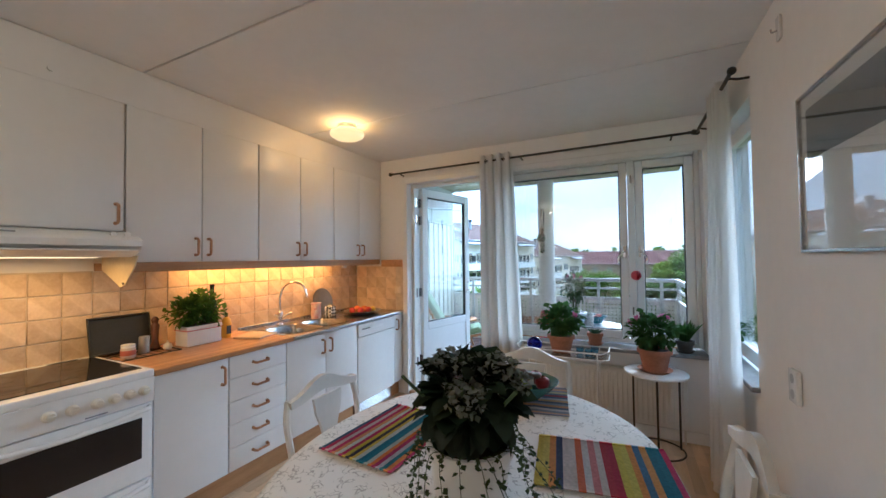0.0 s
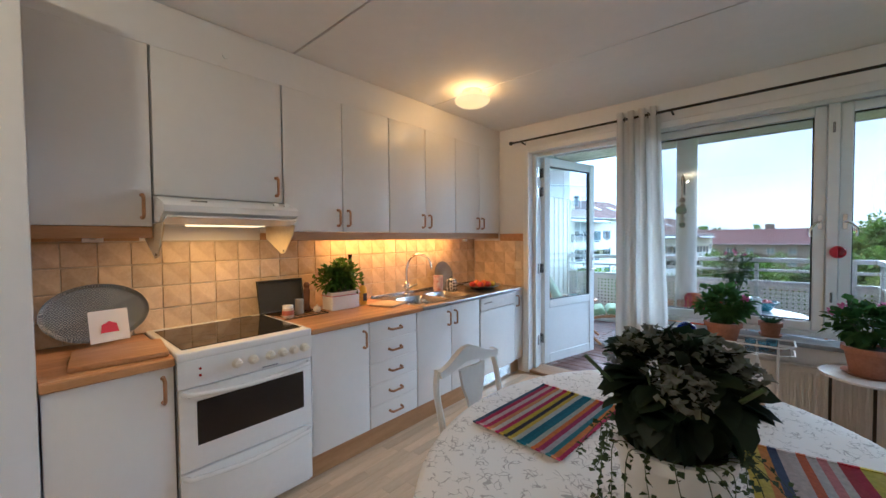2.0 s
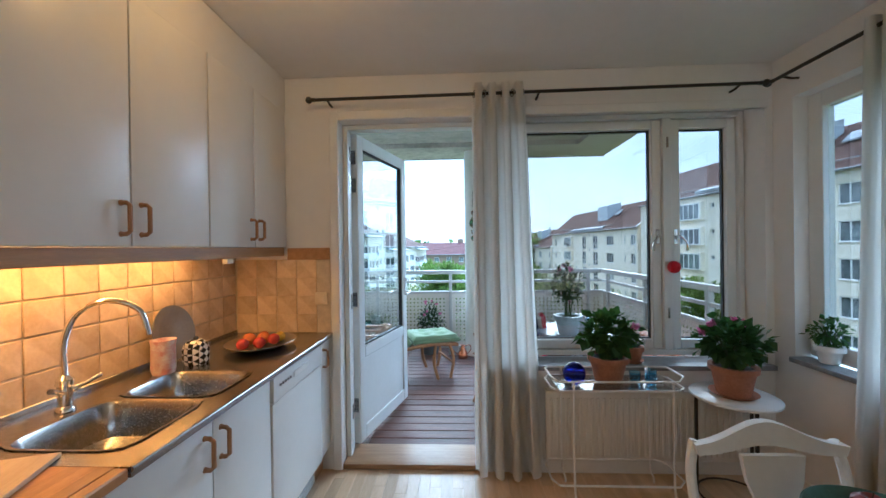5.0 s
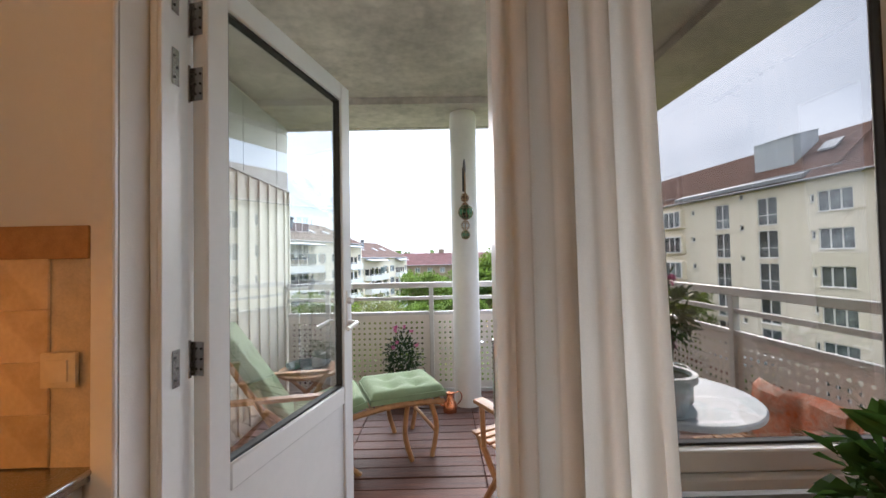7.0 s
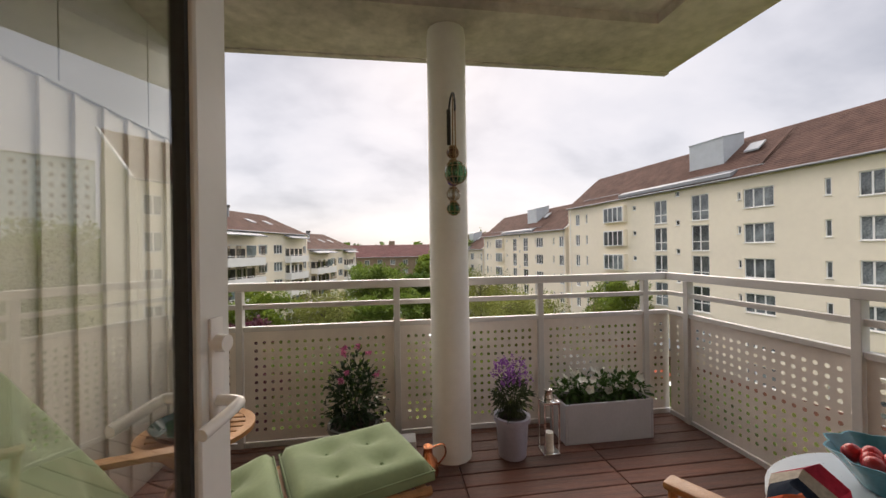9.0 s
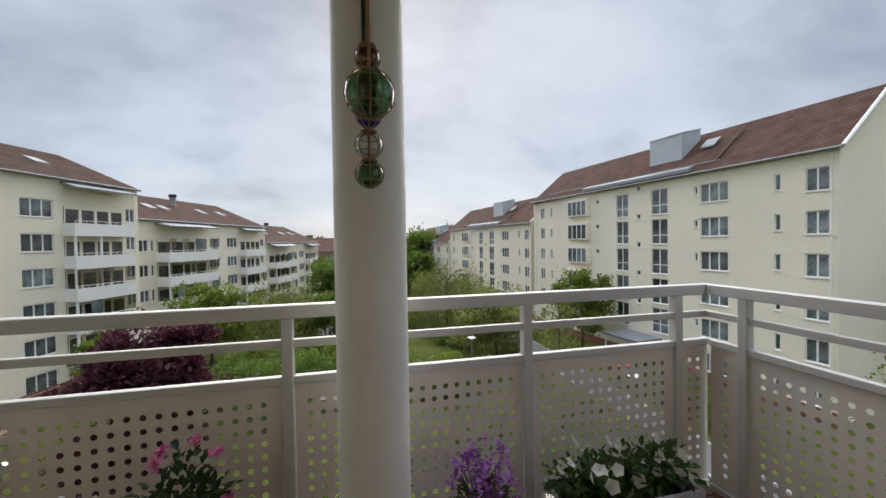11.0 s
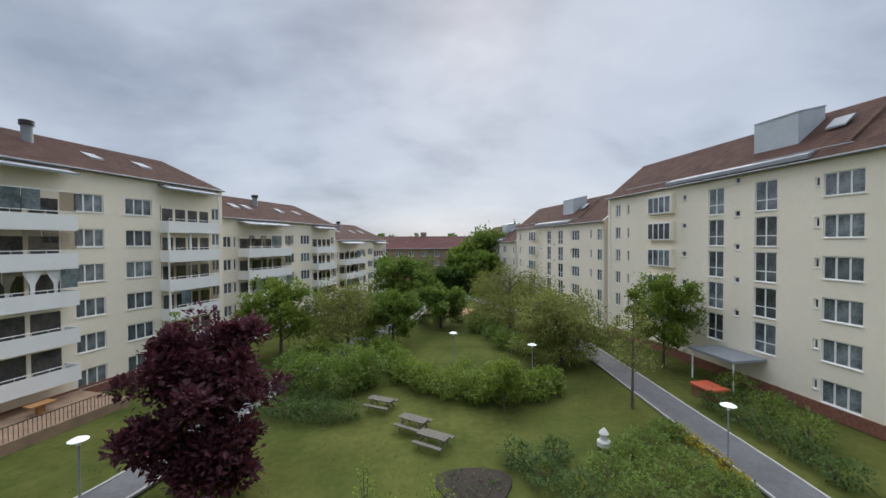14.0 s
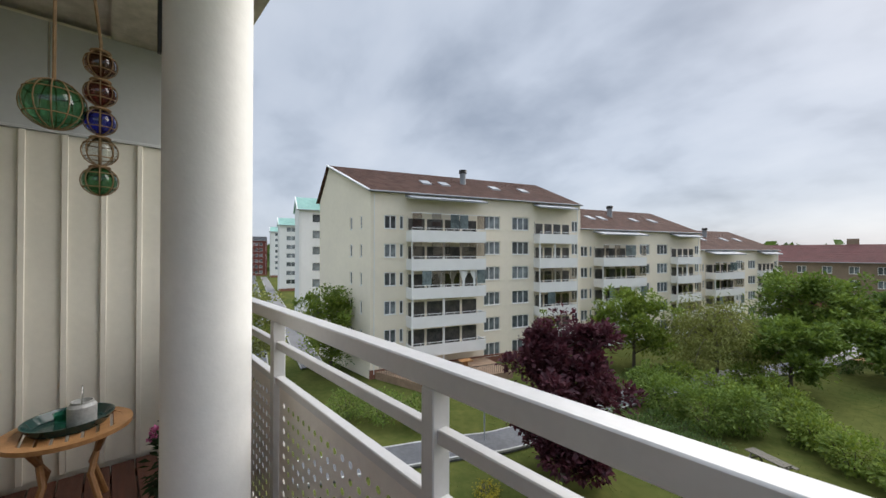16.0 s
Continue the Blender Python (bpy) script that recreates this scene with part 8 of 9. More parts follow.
def yard_house_left(at):
    wins = list(L_WINS)
    h = house("apartment_building", "cream rendered apartment house with white balconies and a brown roof", at, 1, 27.4, 7.4, 11.3, 11.5, wins, [(1.6, 2.0, 3.7, 5.0), (3.6, 4.1, 3.7, 5.0)], group="houses on the balcony side", storey=2.88, run=9.0, skew=0.30)
    rnd = random.Random(17)
    for li, (u0, u1) in enumerate(LOGGIAS):
        for k in range(6):
            zf = 2.55 - k * 2.88
            out = 1.7 if li == 0 else 1.2
            if zf < GZ + 1.0:
                continue
            b = part("balcony", box(B(), 0.003, out, u0, u1, zf - 0.16, zf), WHITEP, h, "white rendered balcony")
            bm = B()
            box(bm, out - 0.08, out, u0, u1, zf + 0.001, zf + 0.98)
            box(bm, 0.003, out - 0.081, u0, u0 + 0.08, zf + 0.001, zf + 0.98)
            box(bm, 0.003, out - 0.081, u1 - 0.08, u1, zf + 0.001, zf + 0.98)
            part("parapet", bm, WHITEP, b, smooth=0)
            bm = B()
            tube(bm, [(out - 0.04, u0 + 0.04, zf + 1.2), (out - 0.04, u1 - 0.04, zf + 1.2)], 0.03, 6)
            n = int((u1 - u0) / 0.9)
            for j in range(n + 1):
                u = u0 + 0.05 + (u1 - u0 - 0.1) * j / n
                tube(bm, [(out - 0.04, u, zf + 0.98), (out - 0.04, u, zf + 1.2)], 0.02, 4)
            part("hand_rail", bm, WHITEP, b, smooth=0)
            # dark sheet behind the balcony, the loggia's shade put into its colour
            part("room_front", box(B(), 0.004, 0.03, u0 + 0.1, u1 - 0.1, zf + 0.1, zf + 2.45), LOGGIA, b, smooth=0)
            bm = B()
            us = [u0 + 0.1 + (u1 - u0 - 0.2) * q / 4 for q in range(5)]
            holed_wall(bm, us[0], us[-1], zf + 0.1, zf + 2.45, [(a + 0.10, c - 0.16, zf + 0.15, zf + 2.25) for a, c in zip(us, us[1:])], lambda u, z, d: (0.07 - d, u, z), 0.035)
            part("room_window_frame", bm, CREAM, b, smooth=0)
            if k in (0, 1, 2) and li == 0 or (li == 1 and k in (2, 3)):
                m = 8 if li == 0 else 5
                for j in range(m):
                    a, c = u0 + 0.06 + (u1 - u0 - 0.12) * j / m, u0 + 0.06 + (u1 - u0 - 0.12) * (j + 1) / m
                    if rnd.random() < 0.7:
                        part("glazing", box(B(), out - 0.05, out - 0.035, a + 0.02, c - 0.02, zf + 1.24, zf + 2.68), BALGLASS if rnd.random() < 0.45 else PANE, b, smooth=0)
                part("glazing_rail", box(B(), out - 0.07, out - 0.01, u0, u1, zf + 2.66, zf + 2.72), WHITEP, b)
            if li == 0 and k == 2:
                for j in range(5):
                    a = u0 + 1.4 + j * 1.3
                    drape = B()
                    prism(drape, [(a, zf + 2.6), (a + 1.15, zf + 2.6), (a + 0.72, zf + 1.7), (a + 0.66, zf + 0.9), (a + 0.46, zf + 0.9), (a + 0.42, zf + 1.7)], lambda u, v, w: (out - 0.2 + w + 0.02 * math.sin(9 * u), u, v), 0.03)
                    part("drape", drape, DRAPE, b, "white tied-back drape", 0)
            for u in (u0 + 0.15, u0 + (u1 - u0) * 0.42):
                if k < 5:
                    part("pillar", tube(B(), [(out - 0.2, u, zf - 0.16), (out - 0.2, u, zf - 2.88 if k < 4 else GZ)], 0.11, 10), WHITEP, b)
        part("balcony_roof", prism(B(), [(0.003, 7.2), (out + 0.25, 6.72), (out + 0.25, 6.56), (0.003, 6.98)], lambda u, v, w: (u, u0 - 0.1 + w, v), u1 - u0 + 0.2), METALG, h, "grey metal canopy above the balconies")
    # top-floor details on the roof
    for u in (7.0, 9.4, 16.5, 21.0):
        part("skylight", prism(B(), [(-3.6, 9.12), (-3.6, 9.27), (-5.0, 9.88), (-5.0, 9.72)], lambda a, v, w: (a, u + w, v), 1.1), METALG, h)
    v = part("roof_vent", tube(B(), [(-5.6, 13.2, 9.6), (-5.6, 13.2, 11.3)], 0.38, 12), METALG, h)
    part("cowl", tube(B(), [(-5.6, 13.2, 11.3), (-5.6, 13.2, 11.7)], 0.5, 12), BLACK, v)
    return h


DRAPE = mat("white_drape_cloth", (0.74, 0.75, 0.73), 0.9, var=0.1, scale=3)
# near-black tones paint in the shade of the open loggias
LOGGIA = mat("room_shade_paint", (0.04, 0.042, 0.045), 0.12, var=0.5, scale=0.8, color2=(0.14, 0.13, 0.115))
first_l = yard_house_left(pose(-29.0, 21.5, 0, 0, 0, -17))
for k, (dz, back) in enumerate(((-2.9, 1.5), (-5.6, 3.0))):
    u = 27.6 * (k + 1)
    a = radians(-17)
    copy_thing(first_l, pose(-29.0 - math.sin(a) * u - back * math.cos(a), 21.5 + math.cos(a) * u - back * math.sin(a), dz, 0, 0, -17))

TERR = mat("terrace_slabs", (0.30, 0.20, 0.13), 0.85, var=0.25, scale=1.5, stain=0.3)


def terrace():
    m = pose(-29.0, 21.5, 0, 0, 0, -17)
    t = thing("terrace", "brown paved ground-floor terrace with a dark fence", "terrace", m)
    part("slab", prism(B(), [(0.1, 0.5), (5.5, 3.5), (5.5, 13.0), (0.1, 13.0)], lambda u, v, w: (u, v, GZ + w), 0.75), TERR, t)
    pts = [(0.6, 0.8), (5.3, 3.6), (5.3, 13.0)]
    for (ax, ay), (bx, by) in zip(pts, pts[1:]):
        n = int(math.hypot(bx - ax, by - ay) / 0.22)
        for j in range(n + 1):
            x, y = ax + (bx - ax) * j / n, ay + (by - ay) * j / n
            part("fence_post", tube(B(), [(x, y, GZ + 0.75), (x, y, GZ + 1.62)], 0.018, 4), BLACK, t, smooth=0)
        part("fence_rail", tube(B(), [(ax, ay, GZ + 1.65), (bx, by, GZ + 1.65)], 0.03, 6), BLACK, t, smooth=0)
    part("garden_table", box(B(), 2.0, 2.9, 8.6, 10.0, GZ + 1.42, GZ + 1.48), TEAK, t)
    part("table_leg", box(B(), 2.3, 2.6, 9.1, 9.5, GZ + 0.75, GZ + 1.42), TEAK, t)


terrace()
BROWNBRICK = mat("brown_brick", (0.25, 0.185, 0.13), 0.9, var=0.2, scale=0.6)
DARKROOF = mat("dark_red_roof", (0.11, 0.035, 0.03), 0.8, var=0.2, scale=0.5)
house("brick_building", "long brown brick apartment house with a dark red roof", pose(48, 127, 0, 0, 0, 92), -1, 90, -0.8, 3.1, 13, [(3.0 + 4.2 * i, 4.6 + 4.2 * i, -3.4, -1.8, 2, 0, 3) for i in range(20)], [], roof=DARKROOF, wallmat=BROWNBRICK, storey=3.0)
for i in range(3):
    solid("chimney", box(B(), -1, 1, -0.6, 0.6, 2.2, 4.6), BROWNBRICK, "brown brick chimney on the far roof", "chimney").matrix_world = pose(-22 + i * 24, 132.6, 0, 0, 0, 2)
# white houses along the side street and a distant tower
TOWERB = mat("pale_blue_tower", (0.55, 0.66, 0.70), 0.6, var=0.05, scale=0.1)
DARKSLATE = mat("dark_slate_roof", (0.035, 0.038, 0.042), 0.7, var=0.2, scale=0.5)
GREENR = mat("green_copper_roof", (0.28, 0.48, 0.42), 0.6, var=0.12, scale=0.4)
WHITER = mat("white_street_render", (0.80, 0.80, 0.78), 0.85, var=0.04, scale=0.2)
for x, y, e, rows in ((-59.3, 25.9, 8.5, 7), (-118, 41.8, 9.8, 7), (-188, 60.5, 11.2, 7)):
    house("street_building", "white street-side gabled apartment house with a green copper roof", pose(x, y, 0, 0, 0, -14.5), 1, 16, e, e + 2.2, 6.4, [(2.1, 4.9, e - 2.2, e - 0.75, 2, 0, rows), (8.0, 10.8, e - 2.2, e - 0.75, 2, 0, rows)],
          [(2.6, 3.1, e - 2.4, e - 0.9), (4.3, 4.8, e - 2.4, e - 0.9)], roof=GREENR, wallmat=WHITER, group="white houses along the street", storey=2.75)
house("tower_block", "pale blue-white high-rise with rows of small windows", pose(148.7, 45.2, 0, 0, 0, 26.2), -1, 26, 29.6, 30.1, 18, [(1.2 + 2.5 * j, 2.3 + 2.5 * j, 26.6, 28.0, 1, 0, 11) for j in range(10)], [], roof=METALG, wallmat=TOWERB, storey=2.9)
TOWN = (("dark green town house with balconies at the street's end", -212, 49, 7.0, 11.0, (0.030, 0.046, 0.042)), ("dark red town house at the end of the street", -206, 55.5, 8.5, 7.0, (0.16, 0.045, 0.035)), ("tall tan tower house beyond the street", -262, 54.5, 6.5, 22.0, (0.46, 0.34, 0.19)))
for lab, x, y, l, e, c in TOWN:
    house("distant_building", lab, pose(x, y, 0, 0, 0, -14.5), 1, l, e, e + 2.2, 14, [(0.7 + 2.1 * j, 2.1 + 2.1 * j, e - 2.6, e - 1.1, 1, 0, 6) for j in range(int(l / 2.2))], [], roof=DARKSLATE, wallmat=mat("distant_facade", c, 0.9, var=0.15, scale=0.3), group="houses at the end of the street", storey=2.9)

# ---- courtyard garden ----
GRASS = mat("lawn", (0.105, 0.110, 0.030), 0.95, var=0.45, scale=0.22, bump=0.5, bump_scale=9, color2=(0.050, 0.066, 0.016), stain=0.5, spec=0.03)
ASPHALT = mat("damp_asphalt", (0.105, 0.105, 0.11), 0.55, var=0.3, scale=0.5, bump=0.2, bump_scale=40, stain=0.35)
BARK = mat("grey_bark", (0.10, 0.08, 0.06), 0.9, var=0.35, scale=6, bump=0.5, bump_scale=20)
G1 = leafmat("foliage_fresh", (0.21, 0.27, 0.035), (0.11, 0.17, 0.025), 0.6)
G2 = leafmat("foliage_mid", (0.17, 0.24, 0.036), (0.085, 0.14, 0.022), 0.6)
G3 = leafmat("foliage_pale", (0.27, 0.28, 0.07), (0.16, 0.185, 0.045), 0.6)
G4 = leafmat("foliage_deep", (0.10, 0.16, 0.032), (0.045, 0.085, 0.018), 0.6)
PURPLE = leafmat("foliage_purple", (0.105, 0.026, 0.036), (0.05, 0.014, 0.022), 0.6)
YELLOW = leafmat("foliage_yellow", (0.38, 0.30, 0.02), (0.26, 0.22, 0.02), 0.55)


def ground():
    bm = B()
    bmesh.ops.create_grid(bm, x_segments=90, y_segments=90, size=90, matrix=Matrix.Translation((0, 60, GZ)))
    for v in bm.verts:
        v.co.z += 0.18 * noise.noise(Vector((v.co.x * 0.07, v.co.y * 0.07, 0)))
    edge = [v for v in bm.verts if v.is_boundary]
    for v in edge:
        d = Vector((v.co.x, v.co.y - 60, 0))
        s = 2200 / max(abs(d.x), abs(d.y))
        v.co.x, v.co.y, v.co.z = d.x * s, 60 + d.y * s, GZ
    solid("ground", bm, GRASS, "green lawn of the courtyard and the land beyond", "ground", "structure")


ground()


def ribbon(name, pts, width, label, material=ASPHALT, z=0.22):
    line = smooth_line([(*p, 0) for p in pts], 8)
    bm = B()
    L, R = [], []
    for i, p in enumerate(line):
        d = (line[min(i + 1, len(line) - 1)] - line[max(i - 1, 0)]).normalized()
        n = Vector((-d.y, d.x, 0)) * width / 2
        L.append(p + n); R.append(p - n)
    va = [[bm.verts.new((q.x, q.y, GZ + h)) for q, h in ((l, -0.3), (l, z), (r, z), (r, -0.3))] for l, r in zip(L, R)]
    for a, b in zip(va, va[1:]):
        for k in range(3):
            bm.faces.new((a[k], a[k + 1], b[k + 1], b[k]))
    solid(name, bm, material, label, "path", "structure")
    for S in (L, R):
        bm = B()
        tube(bm, [(q.x, q.y, GZ + z - 0.02) for q in S], 0.09, 4)
        solid("kerb", bm, METALK, "pale concrete kerb along the garden path", "kerb", "structure")


METALK = mat("concrete_kerb", (0.38, 0.37, 0.35), 0.85, var=0.15, scale=2)
ribbon("path", [(20.0, 8), (20.8, 20), (21.0, 28), (21.3, 43), (20.5, 60), (14, 80), (6, 96)], 2.6, "grey asphalt garden path past the house entrances")
ribbon("path", [(-18, 10), (-14.3, 18.4), (-12.3, 23), (-10.5, 34), (-6.3, 47.5), (0, 62), (4, 84)], 2.4, "grey asphalt garden path between lawns")
PAVE = mat("grey_pavement", (0.17, 0.165, 0.16), 0.8, var=0.2, scale=0.6)
ribbon("pavement", [(-36, 18.7), (-50, 22.2), (-96, 33.9), (-190, 58.0)], 2.4, "pale pavement beside the side street", PAVE, 0.24)
ribbon("road", [(-20, 6), (-45, 12.5), (-75, 20.5), (-108, 29.5), (-175, 46.5), (-300, 78)], 8.0, "grey asphalt side street", z=0.2)
solid("sand_court", prism(B(), [(2.5, 66), (9, 64), (12, 70), (5, 73)], lambda u, v, w: (u, v, GZ + w), 0.3), mat("sand", (0.42, 0.25, 0.13), 0.95, var=0.2, scale=1), "sandy play area beyond the lawn", "sand", "structure")
solid("soil_bed", prism(B(), [(5.3 + (1.9 + 0.25 * math.sin(3 * a)) * math.cos(a), 21.3 + (1.7 + 0.2 * math.cos(2 * a)) * math.sin(a)) for a in [2 * math.pi * i / 28 for i in range(28)]], lambda u, v, w: (u, v, GZ + w), 0.2), SOIL, "bare brown planting bed in the lawn", "soil", "structure")


def tree(name, label, x, y, h, r, leaf, n=2600, size=0.28, seed=1, trunk=0.16, start=0.25, tall=1.0, droop=0.0, gaps=0.5, limbs=11, shape=0.62):
    t = thing(name, label, "tree", pose(x, y, GZ))
    rnd = random.Random(seed)
    bm = B()
    tip = Vector((rnd.uniform(-0.3, 0.3), rnd.uniform(-0.3, 0.3), h * 0.9))
    tube(bm, [(0, 0, -0.2), (tip.x * 0.2, tip.y * 0.2, h * 0.3), (tip.x * 0.6, tip.y * 0.6, h * 0.6), tip], [trunk * 1.2, trunk * 0.85, trunk * 0.5, 0.02], 8)
    part("trunk", bm, BARK, t)
    ends = []
    for k in range(limbs):
        bm = B()
        f = start + (0.92 - start) * (k + rnd.random() * 0.6) / limbs
        a = k * 2.4 + rnd.uniform(-0.4, 0.4)
        # crown profile: widest below the middle
        prof = math.sin(math.pi * min(1, max(0.05, (f - start * 0.6) / (1.04 - start * 0.6)) ** 0.75))
        ln = r * (0.55 + 0.5 * prof) * rnd.uniform(0.75, 1.1) * (1 if f < 0.85 else 0.55)
        p0 = Vector((tip.x * f, tip.y * f, h * f * 0.85))
        p1 = p0 + Vector((math.cos(a), math.sin(a), 0)) * ln * 0.55 + Vector((0, 0, ln * 0.38 * tall))
        p2 = p0 + Vector((math.cos(a), math.sin(a), 0)) * ln + Vector((0, 0, ln * (0.42 * tall - droop)))
        tube(bm, smooth_line([p0, p1, p2], 3), [trunk * 0.42 * (1 - 0.13 * i) for i in range(7)], 5)
        for q in (0.45, 0.7, 0.88, 1.0):
            c = p0.lerp(p2, q) + Vector((0, 0, ln * 0.16 * math.sin(q * 3.1)))
            ends.append((c, r * rnd.uniform(0.20, 0.36)))
            # twigs
            for _ in range(2):
                e = c + Vector((rnd.gauss(0, 1), rnd.gauss(0, 1), rnd.gauss(0.2 - droop, 0.7))) * r * 0.20
                tube(bm, [c, e], [trunk * 0.12, 0.008], 4)
                ends.append((e, r * rnd.uniform(0.14, 0.26)))
        part("limb", bm, BARK, t)
    ends.append((tip, r * 0.3))
    spots = []
    for _ in range(int(n * 1.9)):
        c, s = rnd.choice(ends)
        v = Vector((rnd.gauss(0, 1), rnd.gauss(0, 1), rnd.gauss(0, 0.8)))
        v = v.normalized() * s * (rnd.random() ** 0.45) * (1 if rnd.random() > 0.12 else 1.35)
        v.z -= droop * s * rnd.random() * 1.6
        spots.append((c + v, (v + Vector((0, 0, 0.25 - droop))).normalized()))
    V, F = leaf_cloud(spots, size * 1.25, rnd, 0.03, shape, droop * 0.6)
    leaf_part("crown", V, F, leaf, t)
    return t


def shrubs(name, label, spots, leaf, n, size, seed, height, category="hedge"):
    """A run of bushes: spots are (x, y, radius)."""
    t = thing(name, label, category)
    rnd = random.Random(seed)
    out, bm = [], B()
    for x, y, r in spots:
        for _ in range(5):
            a = rnd.uniform(0, 6.28)
            tube(bm, [(x, y, GZ - 0.1), (x + r * 0.6 * math.cos(a), y + r * 0.6 * math.sin(a), GZ + height * 0.75)], [0.04, 0.012], 4)
        out += crown_spots(rnd, n, (x, y, GZ + height * 0.52), r * 1.15, r * 1.15, height * 0.60, 0.6)
    tagged(part("twigwork", bm, BARK, t), "", "", "", "stuff")
    V, F = leaf_cloud(out, size, rnd, 0.06, 0.6)
    leaf_part("foliage", V, F, leaf, t)


tree("maple_tree", "dark purple-leaved maple on the lawn", -7.8, 21.0, 9.9, 2.55, PURPLE, 10500, 0.26, 3, 0.16, 0.08, 0.8, 0.05, limbs=18)
tree("weeping_tree", "pale green weeping tree with drooping branches", -6.8, 49.0, 8.0, 5.2, G3, 5200, 0.34, 4, 0.2, 0.25, 0.8, 0.35, limbs=14, shape=0.3)
tree("garden_tree", "bright green garden tree with a broad crown", -0.9, 66.0, 9.8, 4.8, G2, 4200, 0.42, 5, 0.22, 0.2)
tree("garden_tree", "dense green tree behind the lawn", -1.1, 47.5, 6.8, 2.8, G2, 2800, 0.34, 6, 0.16, 0.25)
tree("weeping_tree", "pale willow-like tree beside the round lawn", 15.0, 56.0, 9.6, 5.6, G3, 5600, 0.34, 7, 0.2, 0.2, 1.0, 0.38, limbs=15, shape=0.28)
tree("garden_tree", "spreading olive-green tree at the lawn's edge", 16.6, 39.8, 8.0, 4.1, G3, 8000, 0.26, 8, 0.18, 0.15, 0.9, 0.18, limbs=15, shape=0.45)
tree("garden_tree", "green birch in front of the cream house", 26.4, 38.5, 9.6, 3.0, G1, 6500, 0.24, 9, 0.13, 0.22, limbs=13)
tree("young_tree", "slender sparse young tree on the lawn", 18.2, 29.6, 8.8, 1.5, G3, 420, 0.17, 10, 0.10, 0.35, limbs=12)
tree("young_tree", "small fresh green tree on the lawn", 8.6, 29.6, 4.3, 1.25, G1, 1300, 0.19, 11, 0.06, 0.2, limbs=9)
tree("street_tree", "rounded green tree at the corner of the house", -33.5, 19.5, 9.4, 3.1, G1, 4800, 0.24, 12, 0.16, 0.15, limbs=15)
tree("street_tree", "pale green spreading street tree beside the road", -30.5, 10.0, 11.6, 3.4, G3, 2600, 0.24, 13, 0.14, 0.2)
tree("street_tree", "green street tree further along the road", -40.0, 12.0, 8.6, 2.6, G1, 2400, 0.26, 14, 0.14, 0.2)
tree("garden_tree", "bright tree before the balconies", -13.0, 44.0, 9.0, 3.3, G1, 3600, 0.30, 15, 0.16, 0.2)
tree("young_tree", "upright light green young tree by the house", -15.5, 31.0, 8.0, 1.1, G1, 1200, 0.22, 16, 0.07, 0.45, limbs=9)
tree("young_tree", "bare-branched young tree near the gable", 25.3, 11.5, 8.4, 2.4, G2, 700, 0.20, 17, 0.10, 0.3, limbs=15)
tree("garden_tree", "large green tree beyond the gable", 44.0, 14.0, 13.0, 5.0, G4, 3600, 0.42, 18, 0.3, 0.1, limbs=15)
tree("garden_tree", "tall dark tree beside the gable", 53.0, 22.0, 17.0, 6.0, G2, 3600, 0.5, 19, 0.3, 0.1, limbs=15)
tree("garden_tree", "low spreading green tree before the sand", 5.0, 57.0, 5.4, 3.2, G2, 2600, 0.4, 20, 0.2, 0.2)
for i, (x, y, h, r, g) in enumerate(((13.5, 105, 12.5, 4.2, G1), (20.5, 108, 17, 6.5, G2), (30, 114, 18, 7.5, G1), (40, 104, 17, 8, G2), (8.5, 92, 5.5, 4, G4), (16, 94, 10, 4.5, G2))):
    tree("far_tree", "full green tree at the far end of the yard", x, y, h, r, g, 2600, 0.75, 30 + i, 0.3, 0.12, limbs=13)
shrubs("hedge", "loose green hedge curving round the lawn", [(-0.5, 41, 1.5), (0.3, 38.5, 1.6), (1.2, 36, 1.7), (2.8, 34.0, 1.7), (4.8, 32.6, 1.7), (6.9, 31.7, 1.6), (9.2, 31.4, 1.6), (11.4, 31.8, 1.6), (13, 33, 1.5)], G1, 1300, 0.26, 41, 2.2)
shrubs("hedge", "clipped dark green hedge beside the path", [(-8.8, 30.4, 1.2), (-7.2, 29.7, 1.2), (-5.6, 29.2, 1.2), (-4.1, 28.9, 1.2), (-2.6, 29.2, 1.1), (-6.5, 31.2, 1.2), (-4.6, 30.8, 1.2)], G4, 700, 0.16, 42, 1.3)
shrubs("shrub", "tall grey-green shrub group behind the hedge", [(-6.8, 34, 2.2), (-4.2, 33.6, 2.2), (-2.4, 35, 1.9), (-8.6, 36, 1.8)], G2, 1900, 0.26, 43, 3.2, "shrub")
shrubs("shrub", "low spreading green shrubs in the bed", [(12.6, 22, 1.5), (14.6, 23.4, 1.4), (16.4, 24.6, 1.5), (17.2, 22.3, 1.5), (15.2, 21, 1.5), (18.4, 25.8, 1.2), (13.2, 19.6, 1.5), (17.8, 20.2, 1.2)], G2, 620, 0.18, 44, 0.9, "shrub")
shrubs("shrub", "dark leafy shrubs beside the planting bed", [(9.0, 21.6, 1.4), (10.4, 20.0, 1.3), (8.0, 23.2, 1.2), (10.2, 23.4, 1.0)], G4, 560, 0.2, 45, 1.3, "shrub")
shrubs("shrub", "yellow-leaved low shrubs along the bed edge", [(19.2, 22.2, 0.55), (19.3, 23.4, 0.55), (19.3, 24.6, 0.5), (19.2, 25.8, 0.5), (11.2, 17.6, 0.7), (12.3, 17.2, 0.7), (18.9, 21.0, 0.6), (-9.8, 17.0, 0.8), (-8.8, 16.2, 0.8)], YELLOW, 330, 0.12, 46, 0.6, "shrub")
